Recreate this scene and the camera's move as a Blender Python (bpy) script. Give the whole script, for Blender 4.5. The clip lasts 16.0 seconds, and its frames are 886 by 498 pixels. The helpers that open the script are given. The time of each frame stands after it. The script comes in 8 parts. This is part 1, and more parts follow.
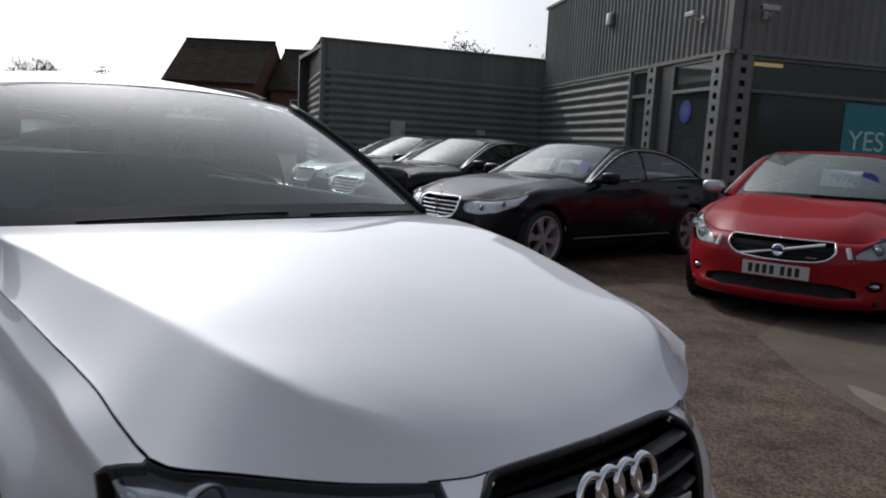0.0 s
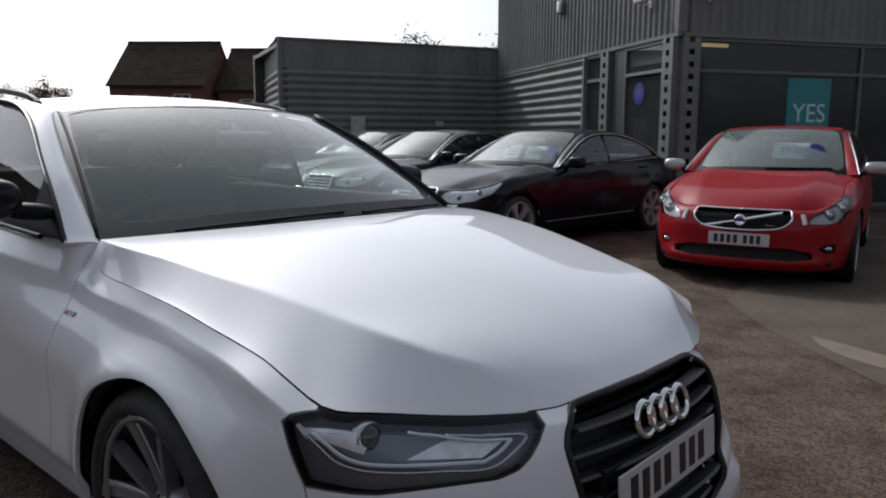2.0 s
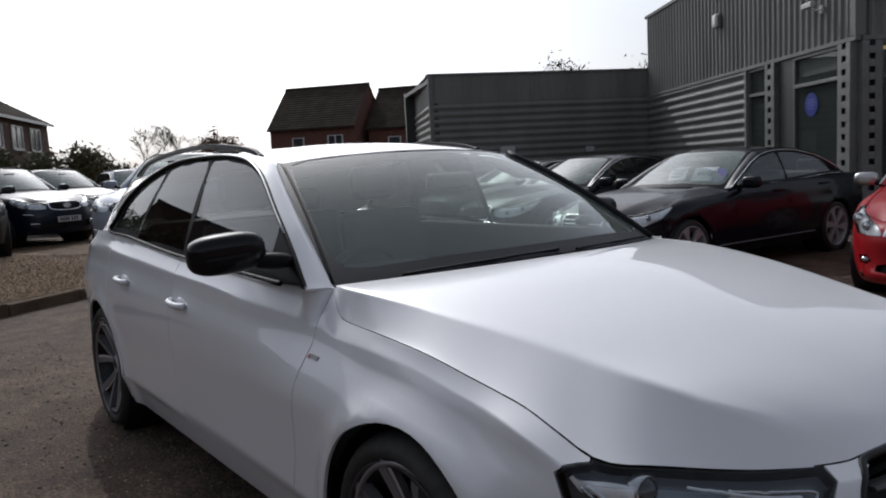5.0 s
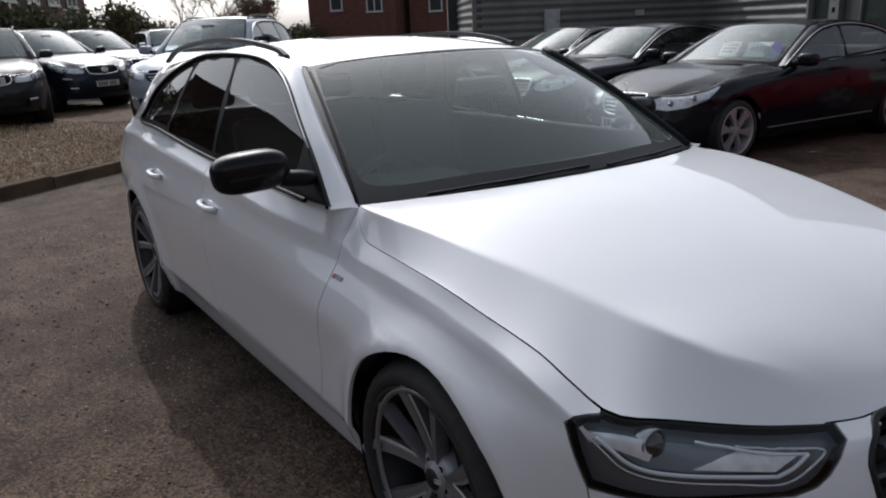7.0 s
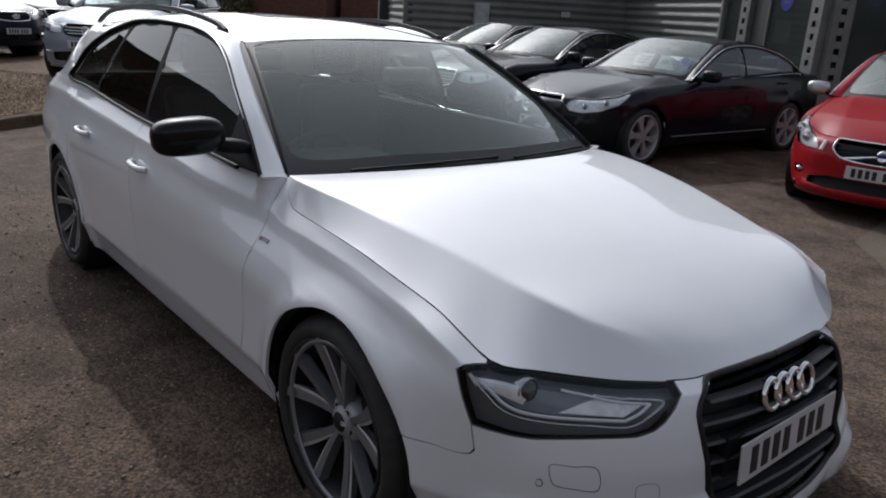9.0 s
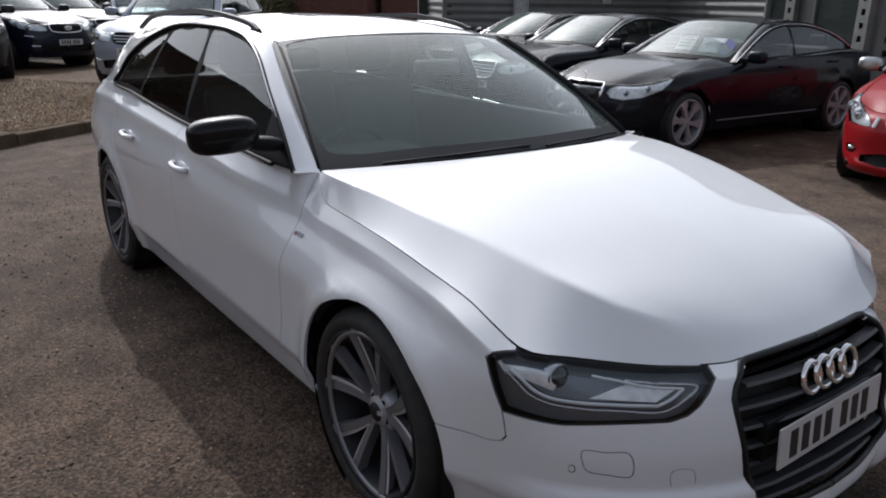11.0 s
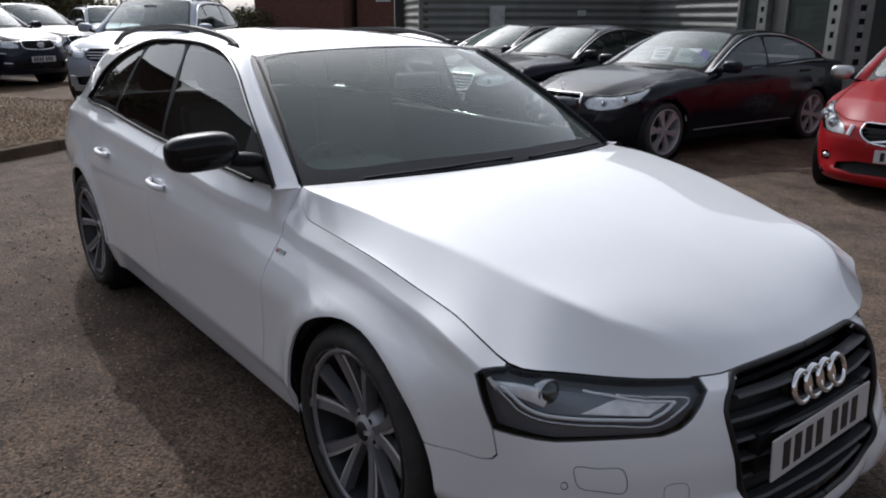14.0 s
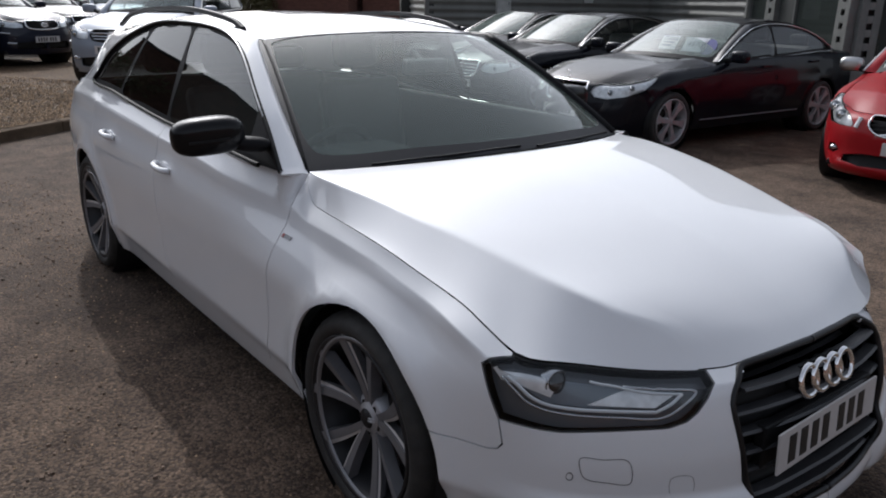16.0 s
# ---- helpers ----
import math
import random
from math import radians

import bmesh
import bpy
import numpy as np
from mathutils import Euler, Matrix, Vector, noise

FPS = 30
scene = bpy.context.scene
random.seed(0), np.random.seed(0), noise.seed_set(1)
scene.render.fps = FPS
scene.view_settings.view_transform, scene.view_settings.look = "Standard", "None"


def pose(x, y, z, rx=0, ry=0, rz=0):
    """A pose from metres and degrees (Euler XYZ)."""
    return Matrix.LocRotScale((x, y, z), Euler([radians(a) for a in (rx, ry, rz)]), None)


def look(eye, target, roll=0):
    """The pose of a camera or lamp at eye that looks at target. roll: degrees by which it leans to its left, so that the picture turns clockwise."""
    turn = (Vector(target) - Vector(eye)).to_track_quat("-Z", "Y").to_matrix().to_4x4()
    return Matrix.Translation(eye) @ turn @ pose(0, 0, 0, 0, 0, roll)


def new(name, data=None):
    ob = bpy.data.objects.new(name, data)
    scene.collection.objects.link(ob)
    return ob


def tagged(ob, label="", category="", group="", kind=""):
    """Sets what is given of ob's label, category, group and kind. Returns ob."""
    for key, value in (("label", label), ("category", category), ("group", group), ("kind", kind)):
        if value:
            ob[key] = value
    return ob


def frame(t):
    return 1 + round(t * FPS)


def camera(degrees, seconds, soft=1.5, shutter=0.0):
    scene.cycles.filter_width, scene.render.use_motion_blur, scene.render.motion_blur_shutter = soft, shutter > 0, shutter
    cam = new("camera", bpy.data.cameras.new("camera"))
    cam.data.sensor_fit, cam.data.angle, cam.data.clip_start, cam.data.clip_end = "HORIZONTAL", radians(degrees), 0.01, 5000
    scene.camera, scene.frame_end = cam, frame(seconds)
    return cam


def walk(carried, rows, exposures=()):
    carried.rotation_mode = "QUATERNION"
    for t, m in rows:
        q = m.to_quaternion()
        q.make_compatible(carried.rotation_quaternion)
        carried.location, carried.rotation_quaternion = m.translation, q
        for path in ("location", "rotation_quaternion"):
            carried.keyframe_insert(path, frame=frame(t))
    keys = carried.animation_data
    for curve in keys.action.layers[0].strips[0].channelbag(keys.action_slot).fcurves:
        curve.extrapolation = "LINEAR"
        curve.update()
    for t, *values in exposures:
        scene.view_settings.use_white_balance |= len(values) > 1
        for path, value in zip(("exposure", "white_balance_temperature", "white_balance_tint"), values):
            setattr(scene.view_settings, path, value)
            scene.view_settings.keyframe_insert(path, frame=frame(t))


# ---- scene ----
cam = camera(61.0, 16.0, 1.95, 0.5)
PATH = [
    (0, (1.622, -1.247, 1.232), (0.221, 0.153, 0.954), 3.3),
    (0.5, (1.702, -1.43, 1.253), (0.316, -0.016, 0.97), 2.5),
    (1, (1.615, -1.681, 1.234), (0.288, -0.213, 0.945), 0.2),
    (1.5, (1.629, -1.745, 1.26), (0.328, -0.262, 0.933), 0.4),
    (2, (1.678, -1.702, 1.264), (0.363, -0.225, 0.964), 0.2),
    (2.5, (1.692, -1.704, 1.252), (0.242, -0.351, 0.991), -1.0),
    (3, (1.614, -1.784, 1.257), (0.017, -0.605, 1.012), -1.9),
    (3.5, (1.471, -1.916, 1.262), (-0.045, -0.63, 1.038), -1.1),
    (6, (1.484, -1.799, 1.385), (-0.164, -0.706, 1.088), -4.0),
    (6.5, (1.462, -1.788, 1.444), (-0.157, -0.722, 0.951), -4.0),
    (7, (1.464, -1.775, 1.467), (-0.129, -0.708, 0.898), -2.6),
    (7.5, (1.504, -1.777, 1.482), (-0.059, -0.679, 0.886), -0.3),
    (8, (1.572, -1.81, 1.497), (0.052, -0.679, 0.859), 1.9),
    (8.5, (1.623, -1.916, 1.518), (0.175, -0.682, 0.898), 3.2),
    (9, (1.677, -1.934, 1.509), (0.23, -0.693, 0.904), 3.4),
    (9.2, (1.692, -1.921, 1.502), (0.229, -0.709, 0.876), 3.1),
    (11.3, (1.72, -1.903, 1.502), (0.196, -0.767, 0.88), 0.6),
    (11.5, (1.716, -1.904, 1.503), (0.194, -0.761, 0.891), 0.4),
    (12, (1.706, -1.897, 1.501), (0.192, -0.734, 0.906), -0.1),
    (12.5, (1.704, -1.894, 1.503), (0.196, -0.721, 0.913), -0.6),
    (13, (1.695, -1.894, 1.501), (0.193, -0.71, 0.914), -0.4),
    (13.5, (1.693, -1.894, 1.501), (0.192, -0.709, 0.914), -0.2),
    (14, (1.685, -1.896, 1.5), (0.189, -0.709, 0.907), 0.2),
    (14.5, (1.679, -1.9, 1.501), (0.184, -0.716, 0.898), 0.4),
    (15, (1.677, -1.904, 1.5), (0.18, -0.725, 0.89), 0.4),
    (15.5, (1.672, -1.902, 1.5), (0.177, -0.725, 0.881), 0.8),
    (16, (1.666, -1.9, 1.5), (0.175, -0.723, 0.873), 1.0),
]
EXPOSURES = [(t, stops, 6050, 11) for t, stops in ((0, -0.62), (1, -0.55), (2, -0.44), (3.5, -0.46), (6, -0.58), (6.5, -0.44), (7.5, -0.30), (9, -0.30), (11.5, -0.05), (13, -0.10), (16, -0.12))]
walk(cam, [(t, look(eye, target, roll)) for t, eye, target, roll in PATH], EXPOSURES)

# ---- daylight: hazy spring sun high to the rear of the white car ----
SUN_ELEVATION = radians(38.7)
SUN_FROM = Vector((-0.962, 0.273, 0)).normalized()
world = bpy.data.worlds.new("hazy_sky")
scene.world = world
world.use_nodes = True
wn = world.node_tree.nodes
sky = wn.new("ShaderNodeTexSky")
sky.sky_type = "NISHITA"
sky.sun_disc = False
sky.sun_elevation = SUN_ELEVATION
sky.sun_rotation = math.atan2(SUN_FROM.x, SUN_FROM.y)
sky.air_density, sky.dust_density, sky.ozone_density = 1.0, 4.0, 1.0
pale = wn.new("ShaderNodeHueSaturation")
pale.inputs["Saturation"].default_value = 0.32
world.node_tree.links.new(sky.outputs[0], pale.inputs["Color"])
world.node_tree.links.new(pale.outputs[0], wn["Background"].inputs["Color"])
wn["Background"].inputs["Strength"].default_value = 0.185

sun_data = bpy.data.lights.new("sun", "SUN")
sun_data.energy, sun_data.angle, sun_data.color = 2.45, radians(0.6), (1.0, 0.95, 0.89)
sun = new("sun", sun_data)
toward = SUN_FROM * math.cos(SUN_ELEVATION) + Vector((0, 0, math.sin(SUN_ELEVATION)))
sun.matrix_world = look(toward * 60, (0, 0, 0))


# ---- materials ----
def mat(name, color, rough=0.5, metal=0.0, coat=0.0, coat_rough=0.03, vary=0.0, scale=8.0, bump=0.0, bump_scale=60.0,
        fine=0.0, fine_scale=90.0, second=None, spec=0.5, alpha=1.0, emit=0.0, random_tone=0.0, island_tone=0.0, rough_vary=0.0, stretch=(1, 1, 1)):
    """A surface with grain at two scales: broad stains (vary, scale, second colour), fine grain (fine) and relief (bump)."""
    m = bpy.data.materials.new(name)
    m.use_nodes = True
    n, l = m.node_tree.nodes, m.node_tree.links
    p = n["Principled BSDF"]
    p.inputs["Roughness"].default_value, p.inputs["Metallic"].default_value = rough, metal
    p.inputs["Coat Weight"].default_value, p.inputs["Coat Roughness"].default_value = coat, coat_rough
    p.inputs["Specular IOR Level"].default_value = spec
    base = (*color, 1)
    p.inputs["Base Color"].default_value = base
    if emit:
        p.inputs["Emission Color"].default_value, p.inputs["Emission Strength"].default_value = base, emit
    where = n.new("ShaderNodeTexCoord")
    mapping = n.new("ShaderNodeMapping")
    mapping.inputs["Scale"].default_value = stretch
    l.new(where.outputs["Object"], mapping.inputs["Vector"])
    out = None

    def grain(size, detail=4.0):
        t = n.new("ShaderNodeTexNoise")
        t.inputs["Scale"].default_value, t.inputs["Detail"].default_value = size, detail
        l.new(mapping.outputs[0], t.inputs["Vector"])
        return t

    if vary or second:
        t = grain(scale, 6.0)
        ramp = n.new("ShaderNodeValToRGB")
        other = second or tuple(c * (1 - vary) for c in color)
        ramp.color_ramp.elements[0].position, ramp.color_ramp.elements[1].position = 0.35, 0.68
        ramp.color_ramp.elements[0].color, ramp.color_ramp.elements[1].color = (*other, 1), base
        l.new(t.outputs["Fac"], ramp.inputs["Fac"])
        out = ramp.outputs[0]
    if fine:
        t = grain(fine_scale, 3.0)
        mix = n.new("ShaderNodeMix")
        mix.data_type, mix.blend_type = "RGBA", "MULTIPLY"
        ramp = n.new("ShaderNodeValToRGB")
        ramp.color_ramp.elements[0].position, ramp.color_ramp.elements[1].position = 0.3, 0.7
        ramp.color_ramp.elements[0].color = (1 - fine, 1 - fine, 1 - fine, 1)
        ramp.color_ramp.elements[1].color = (1 + fine * 0.6, 1 + fine * 0.6, 1 + fine * 0.6, 1)
        l.new(t.outputs["Fac"], ramp.inputs["Fac"])
        mix.inputs["Factor"].default_value = 1.0
        if out:
            l.new(out, mix.inputs["A"])
        else:
            mix.inputs["A"].default_value = base
        l.new(ramp.outputs[0], mix.inputs["B"])
        out = mix.outputs["Result"]
    if random_tone or island_tone:
        info = n.new("ShaderNodeObjectInfo" if random_tone else "ShaderNodeNewGeometry")
        hsv = n.new("ShaderNodeHueSaturation")
        mr = n.new("ShaderNodeMapRange")
        mr.inputs["To Min"].default_value, mr.inputs["To Max"].default_value = 1 - random_tone - island_tone, 1 + random_tone + island_tone
        l.new(info.outputs["Random" if random_tone else "Random Per Island"], mr.inputs["Value"])
        l.new(mr.outputs[0], hsv.inputs["Value"])
        if out:
            l.new(out, hsv.inputs["Color"])
        else:
            hsv.inputs["Color"].default_value = base
        out = hsv.outputs[0]
    if out:
        l.new(out, p.inputs["Base Color"])
    if rough_vary:
        t = grain(scale * 2.3, 5.0)
        mr = n.new("ShaderNodeMapRange")
        mr.inputs["To Min"].default_value, mr.inputs["To Max"].default_value = max(rough - rough_vary, 0.02), min(rough + rough_vary, 1)
        l.new(t.outputs["Fac"], mr.inputs["Value"])
        l.new(mr.outputs[0], p.inputs["Roughness"])
    if bump:
        t = grain(bump_scale, 5.0)
        b = n.new("ShaderNodeBump")
        b.inputs["Strength"].default_value, b.inputs["Distance"].default_value = bump, 0.01
        l.new(t.outputs["Fac"], b.inputs["Height"])
        l.new(b.outputs[0], p.inputs["Normal"])
    return m


def glass_mat(name, tint, rough=0.0, film=0.0, ior=1.5):
    """A thin pane: clear straight through with a tint, and a real gloss on top."""
    m = bpy.data.materials.new(name)
    m.use_nodes = True
    n, l = m.node_tree.nodes, m.node_tree.links
    n.remove(n["Principled BSDF"])
    clear, gloss, mix, fres = n.new("ShaderNodeBsdfTransparent"), n.new("ShaderNodeBsdfGlossy"), n.new("ShaderNodeMixShader"), n.new("ShaderNodeLayerWeight")
    clear.inputs["Color"].default_value = (*tint, 1)
    gloss.inputs["Roughness"].default_value = rough
    gloss.inputs["Color"].default_value = (1, 1, 1, 1)
    # gloss that grows towards grazing, the same from both sides of the thin pane
    fres.inputs["Blend"].default_value = 0.5
    straight = ((ior - 1) / (ior + 1)) ** 2
    power, grow_up = n.new("ShaderNodeMath"), n.new("ShaderNodeMath")
    power.operation, grow_up.operation = "POWER", "MULTIPLY_ADD"
    power.inputs[1].default_value = 5.0
    grow_up.inputs[1].default_value, grow_up.inputs[2].default_value = 1 - straight, straight
    l.new(fres.outputs["Facing"], power.inputs[0])
    l.new(power.outputs[0], grow_up.inputs[0])
    l.new(grow_up.outputs[0], mix.inputs["Fac"])
    if film:
        # a thin pale film: road dust, and sky glare painted on parked windscreens
        dust_glare, veil = n.new("ShaderNodeBsdfDiffuse"), n.new("ShaderNodeMixShader")
        dust_glare.inputs["Color"].default_value = (0.44, 0.53, 0.49, 1)
        cloud, where, span = n.new("ShaderNodeTexNoise"), n.new("ShaderNodeTexCoord"), n.new("ShaderNodeMapRange")
        cloud.inputs["Scale"].default_value, cloud.inputs["Detail"].default_value = 2.2, 5.0
        span.inputs["To Min"].default_value, span.inputs["To Max"].default_value = film * 0.75, film * 1.25
        l.new(where.outputs["Object"], cloud.inputs["Vector"])
        l.new(cloud.outputs["Fac"], span.inputs["Value"])
        l.new(span.outputs[0], veil.inputs["Fac"])
        l.new(clear.outputs[0], veil.inputs[1])
        l.new(dust_glare.outputs[0], veil.inputs[2])
        clear = veil
    l.new(clear.outputs[0], mix.inputs[1])
    l.new(gloss.outputs[0], mix.inputs[2])
    l.new(mix.outputs[0], n["Material Output"].inputs["Surface"])
    return m


def ground_mat(name, color, second, stone, gap, stone_scale, bump=0.6, rough=0.95, stain=(0.6, 0.5, 0.45)):
    """Aggregate: broad stains, mid patches, and small stones with their own tones and relief."""
    m = bpy.data.materials.new(name)
    m.use_nodes = True
    n, l = m.node_tree.nodes, m.node_tree.links
    p = n["Principled BSDF"]
    p.inputs["Roughness"].default_value = rough
    p.inputs["Specular IOR Level"].default_value = 0.25
    where = n.new("ShaderNodeTexCoord")

    def tex(kind, **values):
        t = n.new(kind)
        for key, value in values.items():
            t.inputs[key].default_value = value
        l.new(where.outputs["Object"], t.inputs["Vector"])
        return t

    def ramp(src, a, b, pa, pb):
        r = n.new("ShaderNodeValToRGB")
        r.color_ramp.elements[0].position, r.color_ramp.elements[1].position = pa, pb
        r.color_ramp.elements[0].color, r.color_ramp.elements[1].color = (*a, 1), (*b, 1)
        l.new(src, r.inputs["Fac"])
        return r.outputs[0]

    def mult(a, b, blend="MULTIPLY", fac=1.0):
        x = n.new("ShaderNodeMix")
        x.data_type, x.blend_type = "RGBA", blend
        x.inputs["Factor"].default_value = fac
        l.new(a, x.inputs["A"])
        l.new(b, x.inputs["B"])
        return x.outputs["Result"]

    broad = ramp(tex("ShaderNodeTexNoise", Scale=0.55, Detail=8.0, Roughness=0.65).outputs["Fac"], second, color, 0.36, 0.66)
    dirt = ramp(tex("ShaderNodeTexNoise", Scale=3.1, Detail=7.0, Roughness=0.7).outputs["Fac"], stain, (1.0, 1.0, 1.0), 0.3, 0.6)
    cells = tex("ShaderNodeTexVoronoi", Scale=stone_scale, Randomness=1.0)
    tone = n.new("ShaderNodeSeparateColor")
    l.new(cells.outputs["Color"], tone.inputs[0])
    pebble = ramp(tone.outputs[0], gap, stone, 0.1, 0.95)
    edge = ramp(cells.outputs["Distance"], (1, 1, 1), (0.75, 0.75, 0.75), 0.25, 0.75)
    fine = ramp(tex("ShaderNodeTexNoise", Scale=stone_scale * 3.0, Detail=3.0).outputs["Fac"], (0.7, 0.7, 0.7), (1.25, 1.25, 1.25), 0.3, 0.7)
    l.new(mult(mult(mult(mult(broad, dirt), pebble), edge), fine), p.inputs["Base Color"])
    b = n.new("ShaderNodeBump")
    b.inputs["Strength"].default_value, b.inputs["Distance"].default_value = bump, 0.012
    b.invert = True
    l.new(cells.outputs["Distance"], b.inputs["Height"])
    b2 = n.new("ShaderNodeBump")
    b2.inputs["Strength"].default_value, b2.inputs["Distance"].default_value = 0.35, 0.02
    l.new(tex("ShaderNodeTexNoise", Scale=14.0, Detail=6.0).outputs["Fac"], b2.inputs["Height"])
    l.new(b.outputs[0], b2.inputs["Normal"])
    l.new(b2.outputs[0], p.inputs["Normal"])
    return m


ASPHALT = ground_mat("worn_brown_asphalt", (0.150, 0.112, 0.086), (0.080, 0.061, 0.050), (1.6, 1.5, 1.36), (0.52, 0.51, 0.50), 95, bump=0.5, stain=(0.38, 0.35, 0.34))
REAR_TARMAC = ground_mat("rear_lot_tarmac", (0.10, 0.085, 0.072), (0.07, 0.06, 0.052), (1.3, 1.25, 1.2), (0.5, 0.5, 0.5), 80)
GRAVEL = ground_mat("shingle", (0.18, 0.13, 0.085), (0.10, 0.073, 0.05), (1.6, 1.5, 1.35), (0.3, 0.28, 0.26), 34, bump=1.0)
CONCRETE = ground_mat("worn_concrete", (0.145, 0.118, 0.090), (0.10, 0.083, 0.066), (1.12, 1.1, 1.08), (0.85, 0.85, 0.85), 120, bump=0.25, stain=(0.8, 0.76, 0.72))
KERB = mat("kerb_concrete", (0.115, 0.083, 0.057), 0.95, spec=0.1, vary=0.4, scale=5, bump=0.5, bump_scale=70, fine=0.3, random_tone=0.12)
PEBBLE = mat("pebble", (0.32, 0.225, 0.14), 0.9, island_tone=0.7, vary=0.3, scale=30, fine=0.2)
STONE = mat("loose_stone", (0.17, 0.125, 0.095), 0.9, island_tone=0.55, vary=0.3, scale=40, spec=0.2)
CLAD = mat("grey_green_cladding", (0.20, 0.202, 0.188), 0.66, spec=0.2, vary=0.22, scale=1.4, fine=0.06, fine_scale=25, rough_vary=0.08, stretch=(1, 1, 0.25))
CLAD_DARK = mat("dark_flashing", (0.045, 0.048, 0.046), 0.5, vary=0.3, scale=3)
STEEL = mat("painted_steel", (0.16, 0.165, 0.155), 0.5, vary=0.25, scale=6, bump=0.05)
FRAME_GREY = mat("window_frame_grey", (0.10, 0.105, 0.10), 0.4, vary=0.2, scale=6)
PANE = glass_mat("showroom_glass", (0.50, 0.50, 0.50), ior=1.32, film=0.05)
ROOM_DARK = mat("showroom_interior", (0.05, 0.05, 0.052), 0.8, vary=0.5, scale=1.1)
WHITE_PLASTIC = mat("white_plastic", (0.72, 0.72, 0.70), 0.4, vary=0.1, scale=12)
POSTER = mat("teal_poster", (0.015, 0.20, 0.22), 0.45, vary=0.1, scale=6)
POSTER_INK = mat("poster_lettering", (0.45, 0.62, 0.62), 0.5)
BLUE_DISC = mat("blue_sticker", (0.010, 0.018, 0.20), 0.4, vary=0.1, scale=9)
LAMP_GLOW = mat("warm_tube", (1.0, 0.72, 0.28), 0.4, emit=1.4)
STICKER_INK = mat("sticker_lettering", (0.07, 0.10, 0.34), 0.5)
CABINET = mat("cabinet_grey", (0.46, 0.47, 0.46), 0.5, vary=0.2, scale=7)
BRICK_RED = mat("red_brick", (0.165, 0.070, 0.050), 0.9, vary=0.35, scale=2.5, fine=0.3, fine_scale=40, stretch=(1, 1, 2.5))
BRICK_BROWN = mat("brown_brick", (0.13, 0.075, 0.055), 0.9, vary=0.35, scale=2.0, fine=0.3, fine_scale=35, stretch=(1, 1, 2.5))
ROOF_TILE = mat("roof_tile", (0.060, 0.045, 0.037), 0.95, spec=0.08, vary=0.35, scale=1.5, fine=0.25, fine_scale=8)
UPVC = mat("white_upvc", (0.55, 0.55, 0.53), 0.4, vary=0.08, scale=5)
FAR_GLASS = mat("house_window_glass", (0.05, 0.055, 0.06), 0.08, spec=0.8, vary=0.3, scale=1.5)
BARK = mat("bark", (0.10, 0.075, 0.055), 0.95, vary=0.4, scale=9, bump=0.6, bump_scale=25)
TWIG = mat("pale_twigs", (0.15, 0.115, 0.09), 0.95, vary=0.3, scale=4)
LEAF = mat("spring_leaves", (0.085, 0.09, 0.035), 0.7, second=(0.09, 0.06, 0.022), scale=3.0, vary=0.3)
LEAF_DARK = mat("hedge_leaves", (0.075, 0.09, 0.042), 0.8, second=(0.115, 0.098, 0.052), scale=1.5, vary=0.4)
LEAF_RUST = mat("rusty_buds", (0.16, 0.085, 0.045), 0.85, vary=0.4, scale=2)


# ---- builders ----
def thing(name, label, category, group="", m=None):
    ob = new(name)
    ob.empty_display_size = 0.2
    if m is not None:
        ob.matrix_world = m
    return tagged(ob, label, category, group)


def part(name, bm, material, parent=None, label="", smooth=False):
    """Links a bmesh as one mesh object under a thing or a part."""
    me = bpy.data.meshes.new(name)
    if smooth:
        for f in bm.faces:
            f.smooth = True
    bm.to_mesh(me)
    bm.free()
    for one in material if isinstance(material, (list, tuple)) else (material,):
        me.materials.append(one)
    ob = new(name, me)
    if parent:
        ob.parent = parent
    if label:
        ob["label"] = label
    return ob


def again(ob, m, parent=None):
    """Another object on the same mesh."""
    o = new(ob.name.split(".")[0], ob.data)
    o.parent = parent or ob.parent
    o.matrix_basis = m
    return o


def box(bm, x0, x1, y0, y1, z0, z1, bevel=0.0, m=None):
    c = bmesh.ops.create_cube(bm, size=1.0)["verts"]
    for v in c:
        v.co = Vector(((x0 + x1) / 2 + v.co.x * (x1 - x0), (y0 + y1) / 2 + v.co.y * (y1 - y0), (z0 + z1) / 2 + v.co.z * (z1 - z0)))
    if m is not None:
        bmesh.ops.transform(bm, matrix=m, verts=c)
    if bevel:
        edges = list({e for v in c for e in v.link_edges})
        bmesh.ops.bevel(bm, geom=edges, offset=bevel, segments=2, affect="EDGES", profile=0.5)
    return bm


def boxed(*a, **k):
    return box(bmesh.new(), *a, **k)


def tube(bm, points, radius, sides=8, taper=None, caps=True):
    """A round bar along points; taper: a radius for each point."""
    pts = [Vector(p) for p in points]
    rings = []
    up = Vector((0, 0, 1))
    for i, p in enumerate(pts):
        d = (pts[min(i + 1, len(pts) - 1)] - pts[max(i - 1, 0)]).normalized()
        side = d.cross(up)
        if side.length < 0.05:
            side = d.cross(Vector((1, 0, 0)))
        side.normalize()
        above = side.cross(d)
        r = taper[i] if taper else radius
        rings.append([bm.verts.new(p + (side * math.cos(a) + above * math.sin(a)) * r) for a in (2 * math.pi * k / sides for k in range(sides))])
    for a, b in zip(rings, rings[1:]):
        for k in range(sides):
            bm.faces.new((a[k], a[(k + 1) % sides], b[(k + 1) % sides], b[k]))
    if caps:
        bm.faces.new(rings[0][::-1])
        bm.faces.new(rings[-1])
    return bm


